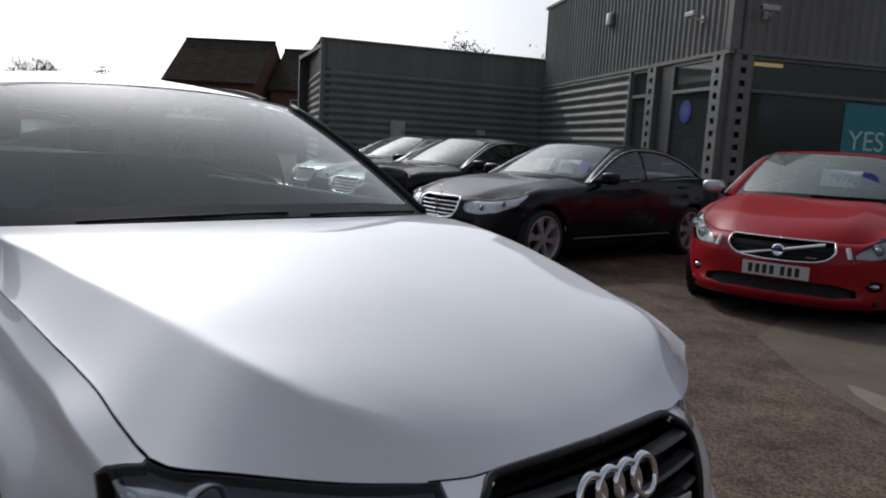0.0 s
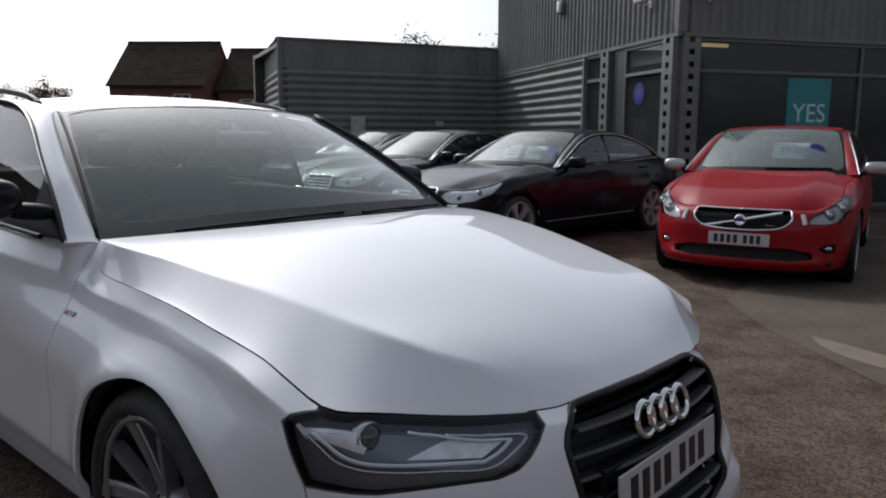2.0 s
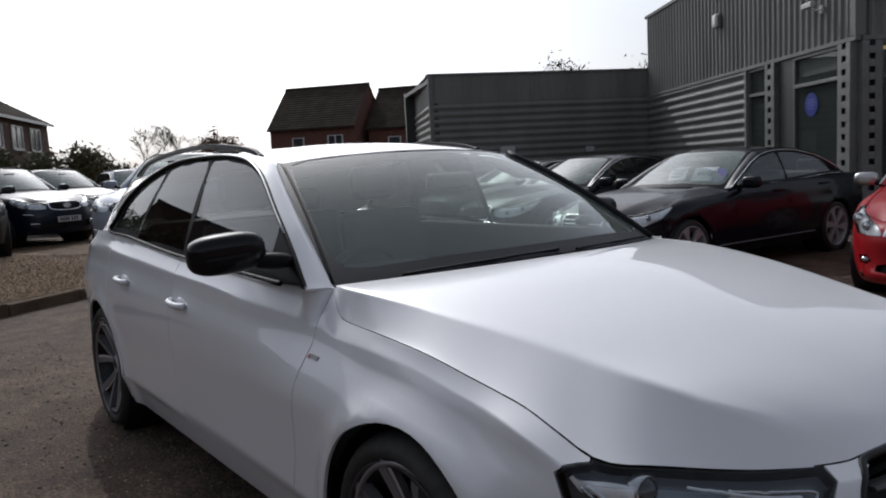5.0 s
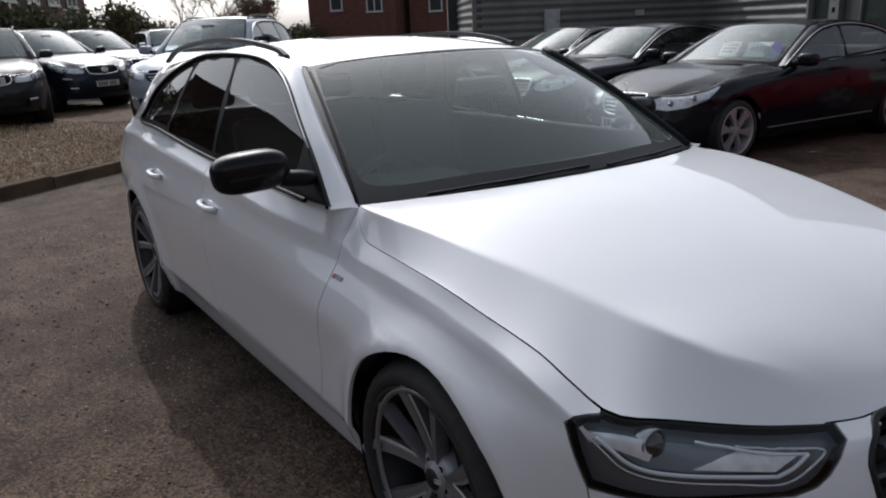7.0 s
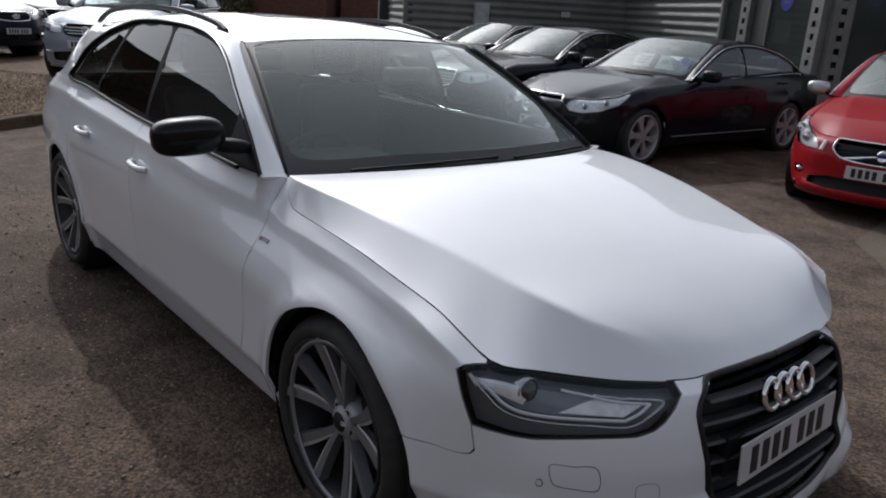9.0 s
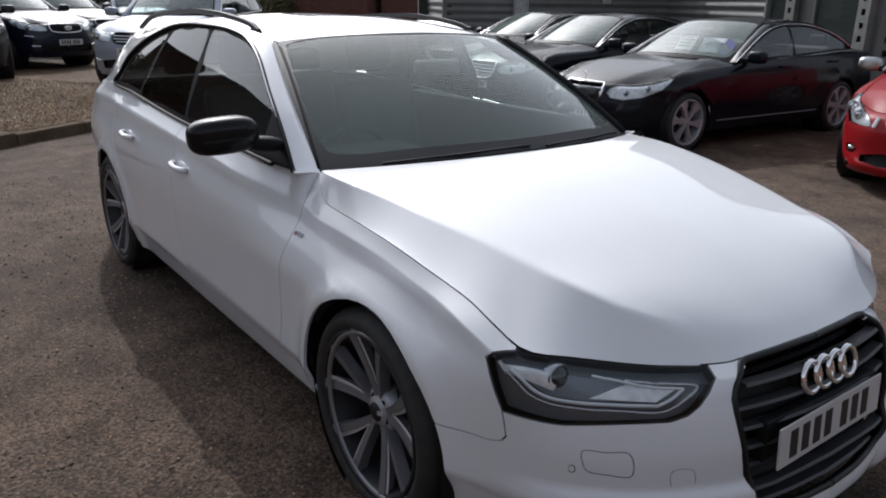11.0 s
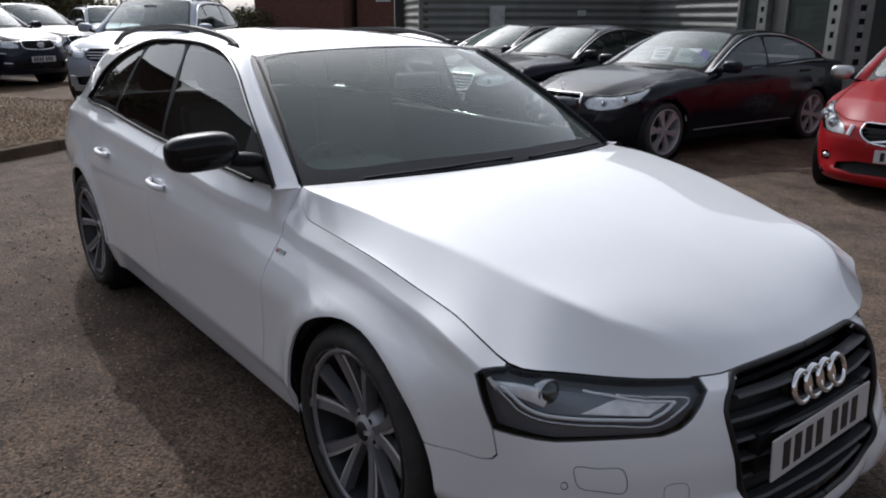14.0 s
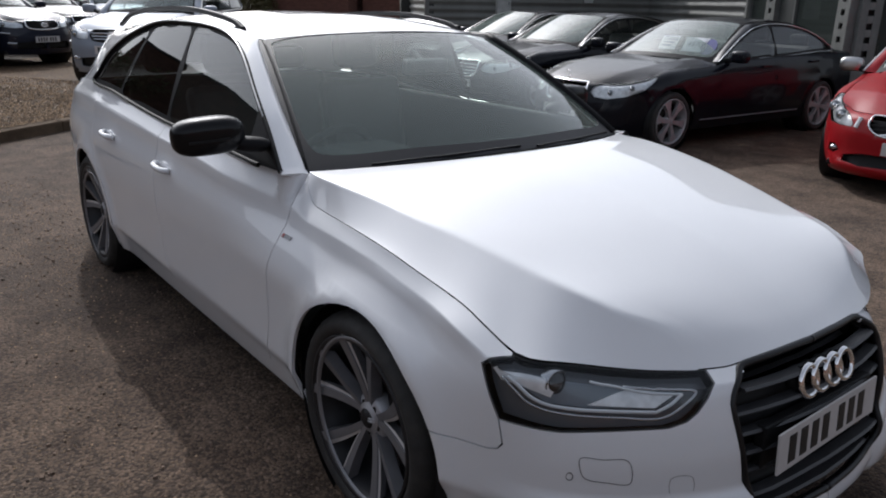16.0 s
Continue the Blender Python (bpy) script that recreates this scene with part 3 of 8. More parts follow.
def wall_fittings():
    # meter cabinet and small sign on the annexe
    c = thing("meter_cabinet", "pale grey metal meter cabinet fixed to corrugated wall", "cabinet", m=WALL_3 @ pose(L3 - 4.17, -0.05, 1.18))
    part("body", boxed(-0.19, 0.19, -0.16, 0.0, 0, 0.56, 0.012), CABINET, c)
    part("door", boxed(-0.165, 0.165, -0.172, -0.161, 0.03, 0.53, 0.004), CABINET, c)
    part("latch", boxed(0.11, 0.13, -0.185, -0.173, 0.25, 0.32, 0.003), CLAD_DARK, c)
    c = thing("wall_plate", "small pale plate on corrugated wall", "sign", m=WALL_3 @ pose(L3 - 1.81, -0.05, 1.50))
    part("plate", boxed(-0.13, 0.13, -0.03, 0.0, 0, 0.14, 0.004), CABINET, c)
    part("rim", boxed(-0.14, 0.14, -0.024, -0.004, -0.01, 0.15, 0.003), CLAD_DARK, c)
    # bulkhead lamp on the upper cladding
    c = thing("bulkhead_light", "pale oval bulkhead light on ribbed cladding", "lamp", m=WALL_1 @ pose(L1 - 4.76, -0.04, 3.93))
    part("base", boxed(-0.11, 0.11, -0.06, 0.0, 0, 0.30, 0.02), STEEL, c)
    bm = boxed(-0.09, 0.09, -0.13, -0.061, 0.02, 0.28, 0.03)
    part("diffuser", bm, WHITE_PLASTIC, c, "cream diffuser", smooth=True)
    # cameras
    for m in (WALL_1 @ pose(L1 - 0.85, -0.05, 3.52), WALL_2 @ pose(0.5, -0.05, 3.5)):
        c = thing("security_camera", "white security camera on a wall bracket", "camera", "cameras on the cladding", m=m)
        part("bracket", boxed(-0.04, 0.04, -0.03, 0.0, -0.06, 0.06, 0.006), CABINET, c)
        part("arm", tube(bmesh.new(), [(0, -0.02, 0), (0, -0.14, -0.02), (0, -0.2, 0.03)], 0.015), WHITE_PLASTIC, c)
        h = part("housing", boxed(-0.21, 0.09, -0.25, -0.16, 0.03, 0.12, 0.015), CABINET, c)
        part("lens", boxed(-0.222, -0.211, -0.235, -0.175, 0.045, 0.105, 0.003), CLAD_DARK, h)
    # window stickers: a disc with bars for its lettering
    for m in (WALL_1 @ pose(L1 - 1.28, 0.012, 2.02), WALL_2 @ pose(0.79, 0.040, 2.02)):
        c = thing("window_sticker", "round blue sticker with pale lettering on the window", "sticker", "round window stickers", m=m)
        bm = bmesh.new()
        disc(bm, 0.20, 0.004, Matrix.Rotation(radians(90), 4, "X"), 32)
        part("disc", bm, BLUE_DISC, c)
        for k, (w, z) in enumerate(((0.10, 0.08), (0.13, 0.036), (0.11, -0.01), (0.08, -0.06))):
            part("lettering", boxed(-w, w, -0.006, -0.003, z - 0.014, z + 0.014), STICKER_INK, c)
    # teal poster
    c = thing("poster", "teal poster with large pale letters YES behind glass", "poster", m=WALL_2 @ pose(2.68, 0.010, 1.85))
    part("sheet", boxed(-0.46, 0.46, 0, 0.004, -0.42, 0.42), POSTER, c)
    me = text_mesh("YES", 0.46)
    ob = new("letters", me)
    me.materials.append(POSTER_INK)
    ob.parent = c
    ob.matrix_basis = Matrix.Translation((0.02, -0.004, -0.2)) @ Matrix.Rotation(radians(90), 4, "X")
    # warm tube seen through the front glazing
    c = thing("ceiling_tube", "lit warm yellow tube light under the showroom ceiling", "lamp", m=WALL_2 @ pose(0.82, 0.3, 2.80))
    part("housing", boxed(-0.36, 0.36, -0.05, 0.05, 0.035, 0.07), STEEL, c)
    part("tube", tube(bmesh.new(), [(-0.34, 0, 0), (0.34, 0, 0)], 0.03, 10), LAMP_GLOW, c)


wall_fittings()


# ---- far houses ----
def far_window(parent, m, w, h, bars=1):
    f = part("window", boxed(-w / 2, w / 2, -0.03, 0.03, 0, h), FAR_GLASS, parent)
    f.matrix_basis = m
    for a, b, c, d in ((-w / 2 - 0.06, -w / 2 + 0.03, 0, h), (w / 2 - 0.03, w / 2 + 0.06, 0, h), (-w / 2 + 0.03, w / 2 - 0.03, h - 0.06, h), (-w / 2 + 0.03, w / 2 - 0.03, 0, 0.06)):
        part("frame", boxed(a, b, -0.07, -0.031, c, d), UPVC, f)
    for k in range(bars):
        x = -w / 2 + w * (k + 1) / (bars + 1)
        part("frame", boxed(x - 0.04, x + 0.04, -0.065, -0.032, 0.06, h - 0.06), UPVC, f)
    part("sill", boxed(-w / 2 - 0.1, w / 2 + 0.1, -0.12, -0.031, -0.07, -0.005), UPVC, f)
    return f


def roof_slope(bm, x0, x1, y0, z0, y1, z1, courses):
    """A tiled slope in stepped courses."""
    last = None
    for k in range(courses + 1):
        a = k / courses
        y, z = y0 + (y1 - y0) * a, z0 + (z1 - z0) * a
        low = [bm.verts.new((x, y, z)) for x in (x0, x1)]
        high = [bm.verts.new((x, y, z + 0.035)) for x in (x0, x1)]
        if last:
            bm.faces.new((last[0], last[1], low[1], low[0]))
        bm.faces.new((low[0], low[1], high[1], high[0]))
        last = high


def house(m, length, depth, eaves, ridge, brick, label, wins):
    """A gabled house; its front faces -y."""
    h = thing("house", label, "house", "far houses", m)
    bm = bmesh.new()
    pts = [(0, 0), (depth, 0), (depth, eaves), (depth / 2, ridge - 0.06), (0, eaves)]
    a = [bm.verts.new((0, y, z)) for y, z in pts]
    b = [bm.verts.new((length, y, z)) for y, z in pts]
    bm.faces.new(a)
    bm.faces.new(b[::-1])
    for k in range(5):
        bm.faces.new((a[k], b[k], b[(k + 1) % 5], a[(k + 1) % 5]))
    bmesh.ops.recalc_face_normals(bm, faces=bm.faces)
    part("wall", bm, brick, h)
    bm = bmesh.new()
    o, drop = 0.3, 0.3 * (ridge - eaves) / (depth / 2)
    roof_slope(bm, -0.12, length + 0.12, -o, eaves - drop, depth / 2, ridge, 18)
    roof_slope(bm, -0.12, length + 0.12, depth + o, eaves - drop, depth / 2, ridge, 18)
    r = part("roof", bm, ROOF_TILE, h)
    part("ridge", tube(bmesh.new(), [(-0.13, depth / 2, ridge), (length + 0.13, depth / 2, ridge)], 0.12, 8), ROOF_TILE, r)
    part("fascia", boxed(-0.12, length + 0.12, -o - 0.03, -o, eaves - drop - 0.12, eaves - drop + 0.02), UPVC if brick is BRICK_BROWN else ROOF_TILE, h)
    for x, z, w, hh, bars in wins:
        far_window(h, Matrix.Translation((x, 0, z)), w, hh, bars)
    return h


HOUSE = frame_at((-51.99, 23.08), (math.cos(0.689), math.sin(0.689)))
house(HOUSE, 6.76, 7.4, 4.91, 8.0, BRICK_RED, "red brick house with a brown tiled gable roof", ((2.25, 2.85, 0.85, 1.15, 0), (5.2, 2.65, 1.1, 1.4, 1)))
house(HOUSE @ pose(7.3, 1.6, 0), 8.5, 7.0, 4.7, 7.65, BRICK_RED, "red brick house beyond, brown tiled roof", ((2.0, 2.5, 0.9, 1.25, 0),))
LH = frame_at((-31.7, 0.165), (-0.899, 0.4375))
house(LH, 14.75, 9.0, 4.85, 7.3, BRICK_BROWN, "long brown brick block with white windows", tuple((1.4 + 2.75 * k, 3.2, 1.45, 1.15, 1) for k in range(5)))


# ---- planting ----
def leaf_cloud(bm, rng, centre, spread, count, size):
    for _ in range(count):
        p = Vector(centre) + Vector((rng.gauss(0, spread[0]), rng.gauss(0, spread[1]), rng.gauss(0, spread[2])))
        a, b = Vector((rng.gauss(0, 1), rng.gauss(0, 1), rng.gauss(0, 1))).normalized(), Vector((rng.gauss(0, 1), rng.gauss(0, 1), rng.gauss(0, 1))).normalized()
        s = size * rng.uniform(0.6, 1.4)
        v = [bm.verts.new(p - a * s), bm.verts.new(p + b * s * 0.5), bm.verts.new(p + a * s), bm.verts.new(p - b * s * 0.5)]
        bm.faces.new(v)


def grow(bm, rng, p, d, length, r, level, tips, spread=0.55, sides=5):
    pts, rad = [p.copy()], [r]
    n = 4
    for k in range(n):
        d = (d + Vector((rng.gauss(0, 0.12), rng.gauss(0, 0.12), rng.gauss(0.03, 0.08)))).normalized()
        p = p + d * (length / n)
        pts.append(p.copy())
        rad.append(r * (1 - 0.45 * (k + 1) / n))
    tube(bm, pts, r, sides if level > 1 else 3, rad, caps=False)
    if level == 0:
        tips.append(p)
        return
    for k in range(rng.randint(3, 4)):
        a = pts[rng.randint(2, n)]
        turn = Vector((rng.gauss(0, spread), rng.gauss(0, spread), rng.uniform(0.0, 0.5)))
        grow(bm, rng, a, (d + turn).normalized(), length * rng.uniform(0.55, 0.75), max(rad[-1] * rng.uniform(0.5, 0.75), 0.0095), level - 1, tips, spread, sides)
    tips.append(p)


def tree(x, y, z, height, seed, leaf=None, per_tip=6, leaf_size=0.10, levels=4, label="", name="tree", bark=BARK, spread=0.5, girth=0.018):
    rng = random.Random(seed)
    t = thing(name, label, "tree", "trees behind the lot", pose(x, y, z))
    bm, tips = bmesh.new(), []
    trunk = height * 0.36
    grow(bm, rng, Vector((0, 0, -0.2)), Vector((0, 0, 1)), trunk, height * girth, levels, tips, spread)
    part("trunk", bm, bark, t)
    bm = bmesh.new()
    for p in tips:
        leaf_cloud(bm, rng, p, (0.22, 0.22, 0.18), per_tip, leaf_size)
    if leaf and per_tip:
        part("crown", bm, leaf, t)
    else:
        bm.free()
    return t


def hedge(name, a, b, width, height, seed, count, label, leaf=LEAF_DARK, size=0.11):
    rng = random.Random(seed)
    a, b = Vector(a), Vector(b)
    t = thing(name, label, "hedge", m=Matrix.Translation(a))
    d = b - a
    for k in range(9):
        f = (k + 0.5) / 9
        p = d * f
        bm = bmesh.new()
        tube(bm, [(p.x, p.y, 0), (p.x + rng.uniform(-0.3, 0.3), p.y, height * 0.5), (p.x + rng.uniform(-0.6, 0.6), p.y, height * 0.8)], 0.07, 5, (0.08, 0.06, 0.02))
        part("stem", bm, BARK, t)
    bm = bmesh.new()
    n = d.cross(Vector((0, 0, 1))).normalized()
    for k in range(count):
        f, s = rng.random(), rng.uniform(-1, 1)
        top = height * (0.82 + 0.12 * math.sin(f * 17 + seed) + 0.1 * math.sin(f * 41))
        z = top * rng.random() ** 0.6
        p = d * f + n * s * width / 2 * (1 - 0.5 * (z / height) ** 3)
        leaf_cloud(bm, rng, (p.x, p.y, z), (0.17, 0.17, 0.17), 10, size)
    part("foliage", bm, leaf, t)
    return t


def planting():
    for x, y, h, s in ((-56, 14.6, 6.6, 3), (-55, 16.8, 6.9, 8), (-57.5, 18.2, 6.0, 21)):
        tree(x, y, 0, h * 1.06, s, LEAF_RUST, 1, 0.04, 5, "bare spring tree with fine pale twigs", bark=TWIG, spread=0.48, girth=0.020)
    tree(-50, 17.6, 0, 6.6, 31, LEAF_RUST, 16, 0.09, 4, "small tree with rusty spring buds", spread=0.6)
    tree(-52, 20.2, 0, 5.0, 35, LEAF_RUST, 10, 0.08, 4, "small tree with rusty spring buds", spread=0.6)
    tree(-29.5, 0.9, 0, 7.6, 41, LEAF, 9, 0.055, 4, "slim young tree with opening leaves", spread=0.45)
    tree(-27.0, -0.9, 0, 6.8, 44, LEAF, 9, 0.055, 4, "slim young tree with opening leaves", spread=0.5)
    tree(-20.5, 22.0, 0, 7.7, 52, LEAF, 7, 0.075, 4, "young tree behind the annexe roof, few leaves", spread=0.35)
    tree(-18.6, 24.5, 0, 6.8, 57, LEAF, 6, 0.07, 4, "young tree behind the annexe roof, few leaves", spread=0.3)
    hedge("hedge", (-27.5, -6, 0), (-31.5, 4.2, 0), 2.2, 2.9, 2, 2600, "dense dark evergreen hedge behind parked cars")
    for x, y, h, s in ((-21.6, -4.9, 6.2, 61), (-23.5, -4.2, 6.8, 67)):
        tree(x, y, 0, h, s, LEAF_DARK, 7, 0.10, 4, "thinly leaved dark tree beyond the side wall", spread=0.5)
    hedge("shrub", (-34.9, 5.7, 0), (-36.4, 7.0, 0), 1.8, 3.0, 4, 650, "bushy evergreen shrub beside the brick block", LEAF)
    hedge("hedge", (-37.2, 7.4, 0), (-39.6, 9.4, 0), 2.0, 2.2, 13, 700, "low uneven evergreen hedge past the shrub")
    hedge("hedge", (-44, 11, 0), (-52, 24, 0), 2.0, 1.9, 6, 1800, "low straggling hedge before the houses", LEAF)


planting()


# ---- unseen walls added behind the camera to shape the reflections ----
def closing():
    for name, a, b in (("wall_north", (-22.5, -5.2), (-16, -19)), ("wall_west", (-16, -19), (14, -15.5)), ("wall_south", (14, -15.5), (19, 12))):
        tall = {"wall_north": 5.25, "wall_west": 4.6}.get(name, 4.3)
        d = math.dist(a, b)
        w = structure(name, boxed(0, d, 0, 0.25, -0.3, tall), BRICK_BROWN, "plain brown brick wall added out of view to darken reflections", frame_at(a, (b[0] - a[0], b[1] - a[1])))
        part("coping", boxed(-0.05, d + 0.05, -0.06, 0.31, tall, tall + 0.12, 0.01), CLAD_DARK, w)


closing()


# ---- car surfaces ----
def pchip(pts):
    """A smooth curve through (x, y) pairs with no overshoot; flat beyond its ends."""
    p = np.array(sorted(pts), float)
    x, y = p[:, 0], p[:, 1]
    h, d = np.diff(x), np.diff(y) / np.diff(x)
    m = np.zeros(len(x))
    for k in range(1, len(x) - 1):
        if d[k - 1] * d[k] > 0:
            w1, w2 = 2 * h[k] + h[k - 1], h[k] + 2 * h[k - 1]
            m[k] = (w1 + w2) / (w1 / d[k - 1] + w2 / d[k])
    m[0], m[-1] = d[0], d[-1]

    def f(q):
        q = np.clip(np.asarray(q, float), x[0], x[-1])
        k = np.clip(np.searchsorted(x, q) - 1, 0, len(x) - 2)
        t = (q - x[k]) / h[k]
        return (1 + 2 * t) * (1 - t) ** 2 * y[k] + t * (1 - t) ** 2 * h[k] * m[k] + t * t * (3 - 2 * t) * y[k + 1] + t * t * (t - 1) * h[k] * m[k + 1]

    return f


def catmull(pts, n=24, closed=False):
    """Points along a smooth curve through pts."""
    p = np.array(pts, float)
    if closed:
        p = np.vstack([p[-1], p, p[0], p[1]])
    else:
        p = np.vstack([2 * p[0] - p[1], p, 2 * p[-1] - p[-2]])
    out = []
    for k in range(1, len(p) - 2):
        a, b, c, d = p[k - 1 : k + 3]
        ta, tb, tc = (max(np.linalg.norm(q - r), 1e-6) ** 0.5 for q, r in ((b, a), (c, b), (d, c)))
        m1 = (b - a) / ta - (c - a) / (ta + tb) + (c - b) / tb
        m2 = (c - b) / tb - (d - b) / (tb + tc) + (d - c) / tc
        for t in np.linspace(0, 1, n, endpoint=False):
            out.append((1 + 2 * t) * (1 - t) ** 2 * b + t * (1 - t) ** 2 * tb * m1 + t * t * (3 - 2 * t) * c + t * t * (t - 1) * tb * m2)
    if not closed:
        out.append(p[-2])
    return np.array(out)


def smooth_step(a, b, x):
    t = np.clip((np.asarray(x, float) - a) / (b - a), 0, 1)
    return t * t * (3 - 2 * t)


class Shell:
    """The lower body of a car, right half: u runs round its plan from the tail's middle to the nose's, v from the sill up to the shoulder."""

    def __init__(self, plan, low, top, round_h, round_w, side, front, rear, arches=(), flare=0.012, crease=None):
        c = catmull(plan, 40)
        step = np.r_[0, np.cumsum(np.linalg.norm(np.diff(c, axis=0), axis=1))]
        self.length = step[-1]
        self.q = np.linspace(0, self.length, 900)
        self.px, self.py = np.interp(self.q, step, c[:, 0]), np.interp(self.q, step, c[:, 1])
        k = np.ones(9) / 9
        tx, ty = np.gradient(np.convolve(np.pad(self.px, 4, "edge"), k, "valid")), np.gradient(np.convolve(np.pad(self.py, 4, "edge"), k, "valid"))
        n = np.hypot(tx, ty)
        self.nx, self.ny = ty / n, -tx / n
        self.low, self.top, self.rh, self.rw = low, top, round_h, round_w
        self.side, self.front, self.rear, self.arches, self.flare, self.crease = side, front, rear, arches, flare, crease
        self.v0, self.table, self.chamfer, self.lean = 0.72, None, 0.0, None

    def at(self, u, v):
        """The place at (u, v); the edge where the shoulder turns over is a soft one."""
        if not self.lean:
            return self.raw(u, v)
        u, v = np.broadcast_arrays(np.asarray(u, float), np.asarray(v, float))
        d = 0.036 * np.clip(1 - np.abs(v - self.v0) / 0.12, 0, 1)
        return sum(w * self.raw(u, np.minimum(v + d * k, 1.0)) for k, w in ((-1, 0.12), (-0.5, 0.23), (0, 0.30), (0.5, 0.23), (1, 0.12)))

    def raw(self, u, v):
        u, v = np.broadcast_arrays(np.asarray(u, float), np.asarray(v, float))
        px, py, nx, ny = (np.interp(u, self.q, a) for a in (self.px, self.py, self.nx, self.ny))
        wf, wr = smooth_step(0.35, 0.92, nx), smooth_step(0.35, 0.92, -nx)
        zb, zt, rh, rw = self.low(u), self.top(u), self.rh(u), self.rw(u)
        flat, c = np.clip((v - self.v0) / (1 - self.v0), 0, 1), self.chamfer
        phi = flat * math.pi / 2
        z = np.where(v < self.v0, zb + (zt - rh - zb) * v / self.v0, zt - rh + rh * ((1 - c) * np.sin(phi) + c * flat))
        inset = (1 - wf - wr) * self.side(z) + wf * self.front(z) + wr * self.rear(z) + rw * ((1 - c) * (1 - np.cos(phi)) + c * flat)
        if self.crease:
            zc, amount = self.crease
            dz = z - zc(px)
            inset = inset + (1 - wf - wr) * (amount * np.exp(-((dz + 0.055) / 0.045) ** 2) - amount * 0.5 * np.exp(-((dz) / 0.022) ** 2))
        if self.lean:
            inset = inset + (1 - wf - wr) * self.lean(px, z)
        for ax, az, r in self.arches:
            d = np.hypot(px - ax, z - az) - r
            inset = inset - self.flare * np.exp(-((d - 0.01) / 0.05) ** 2) * (1 - wf)
        return np.stack([px - nx * inset, py - ny * inset, z], -1)

    def find(self, targets):
        """(u, v) of the places on the shell nearest to points (x, y, z)."""
        if self.table is None:
            self.tu, self.tv = np.meshgrid(np.linspace(0, self.length, 200), np.linspace(0, 1, 45), indexing="ij")
            self.table = self.at(self.tu, self.tv).reshape(-1, 3)
        t = np.atleast_2d(np.asarray(targets, float))
        i = ((self.table[None] - t[:, None]) ** 2).sum(-1).argmin(1)
        u, v = self.tu.ravel()[i].copy(), self.tv.ravel()[i].copy()
        for _ in range(10):
            p = self.at(u, v)
            back = np.where(v > 0.999, -1.0, 1.0)
            ju, jv = (self.at(u + 1e-4, v) - p) / 1e-4, (self.at(u, v + 1e-4 * back) - p) / (1e-4 * back)[:, None]
            r = t - p
            a, b, c = (ju * ju).sum(-1), (ju * jv).sum(-1), (jv * jv).sum(-1)
            g, h = (ju * r).sum(-1), (jv * r).sum(-1)
            det = np.maximum(a * c - b * b, 1e-9)
            u = np.clip(u + np.clip((c * g - b * h) / det, -0.05, 0.05), 0, self.length)
            v = np.clip(v + np.clip((a * h - b * g) / det, -0.05, 0.05), 0, 1)
        return np.stack([u, v], -1)

    def side_uv(self, points):
        """(u, v) of points (x, z) on the right flank."""
        p = np.atleast_2d(np.asarray(points, float))
        u = self.u_of_x(p[:, 0])
        v = np.full(len(p), 0.5)
        for _ in range(12):
            here = self.at(u, v)
            dv = np.where(v > 0.999, -1e-4, 1e-4)
            du = (self.at(u + 1e-4, v) - here) / 1e-4
            jv = (self.at(u, v + dv) - here) / dv[:, None]
            u = np.clip(u + np.clip((p[:, 0] - here[:, 0]) / np.where(np.abs(du[:, 0]) < 0.2, 0.2, du[:, 0]), -0.05, 0.05), 0, self.length)
            v = np.clip(v + np.clip((p[:, 1] - here[:, 2]) / np.maximum(jv[:, 2], 0.05), -0.15, 0.15), 0, 1)
        return np.stack([u, v], -1)


def car_shape(plan, top, low, round_h, round_w, side, front, rear, arches, crease=None, flare=0.012):
    """A shell with tables given by x along the flank, a first value at the tail and a last at the nose."""
    s = Shell(plan, None, None, None, None, pchip(side), pchip(front), pchip(rear), arches, flare, crease)
    k = slice(int(np.argmax(s.py < -0.3)), len(s.py) - int(np.argmax(s.py[::-1] < -0.3)))
    s.u_of_x = lambda x: np.interp(x, s.px[k], s.q[k])

    def table_of(rows):
        tail, *mid, nose = rows
        return pchip([(0, tail)] + [(float(s.u_of_x(x)), v) for x, v in mid] + [(s.length, nose)])

    s.low, s.top, s.rh, s.rw = (table_of(t) for t in (low, top, round_h, round_w))
    return s


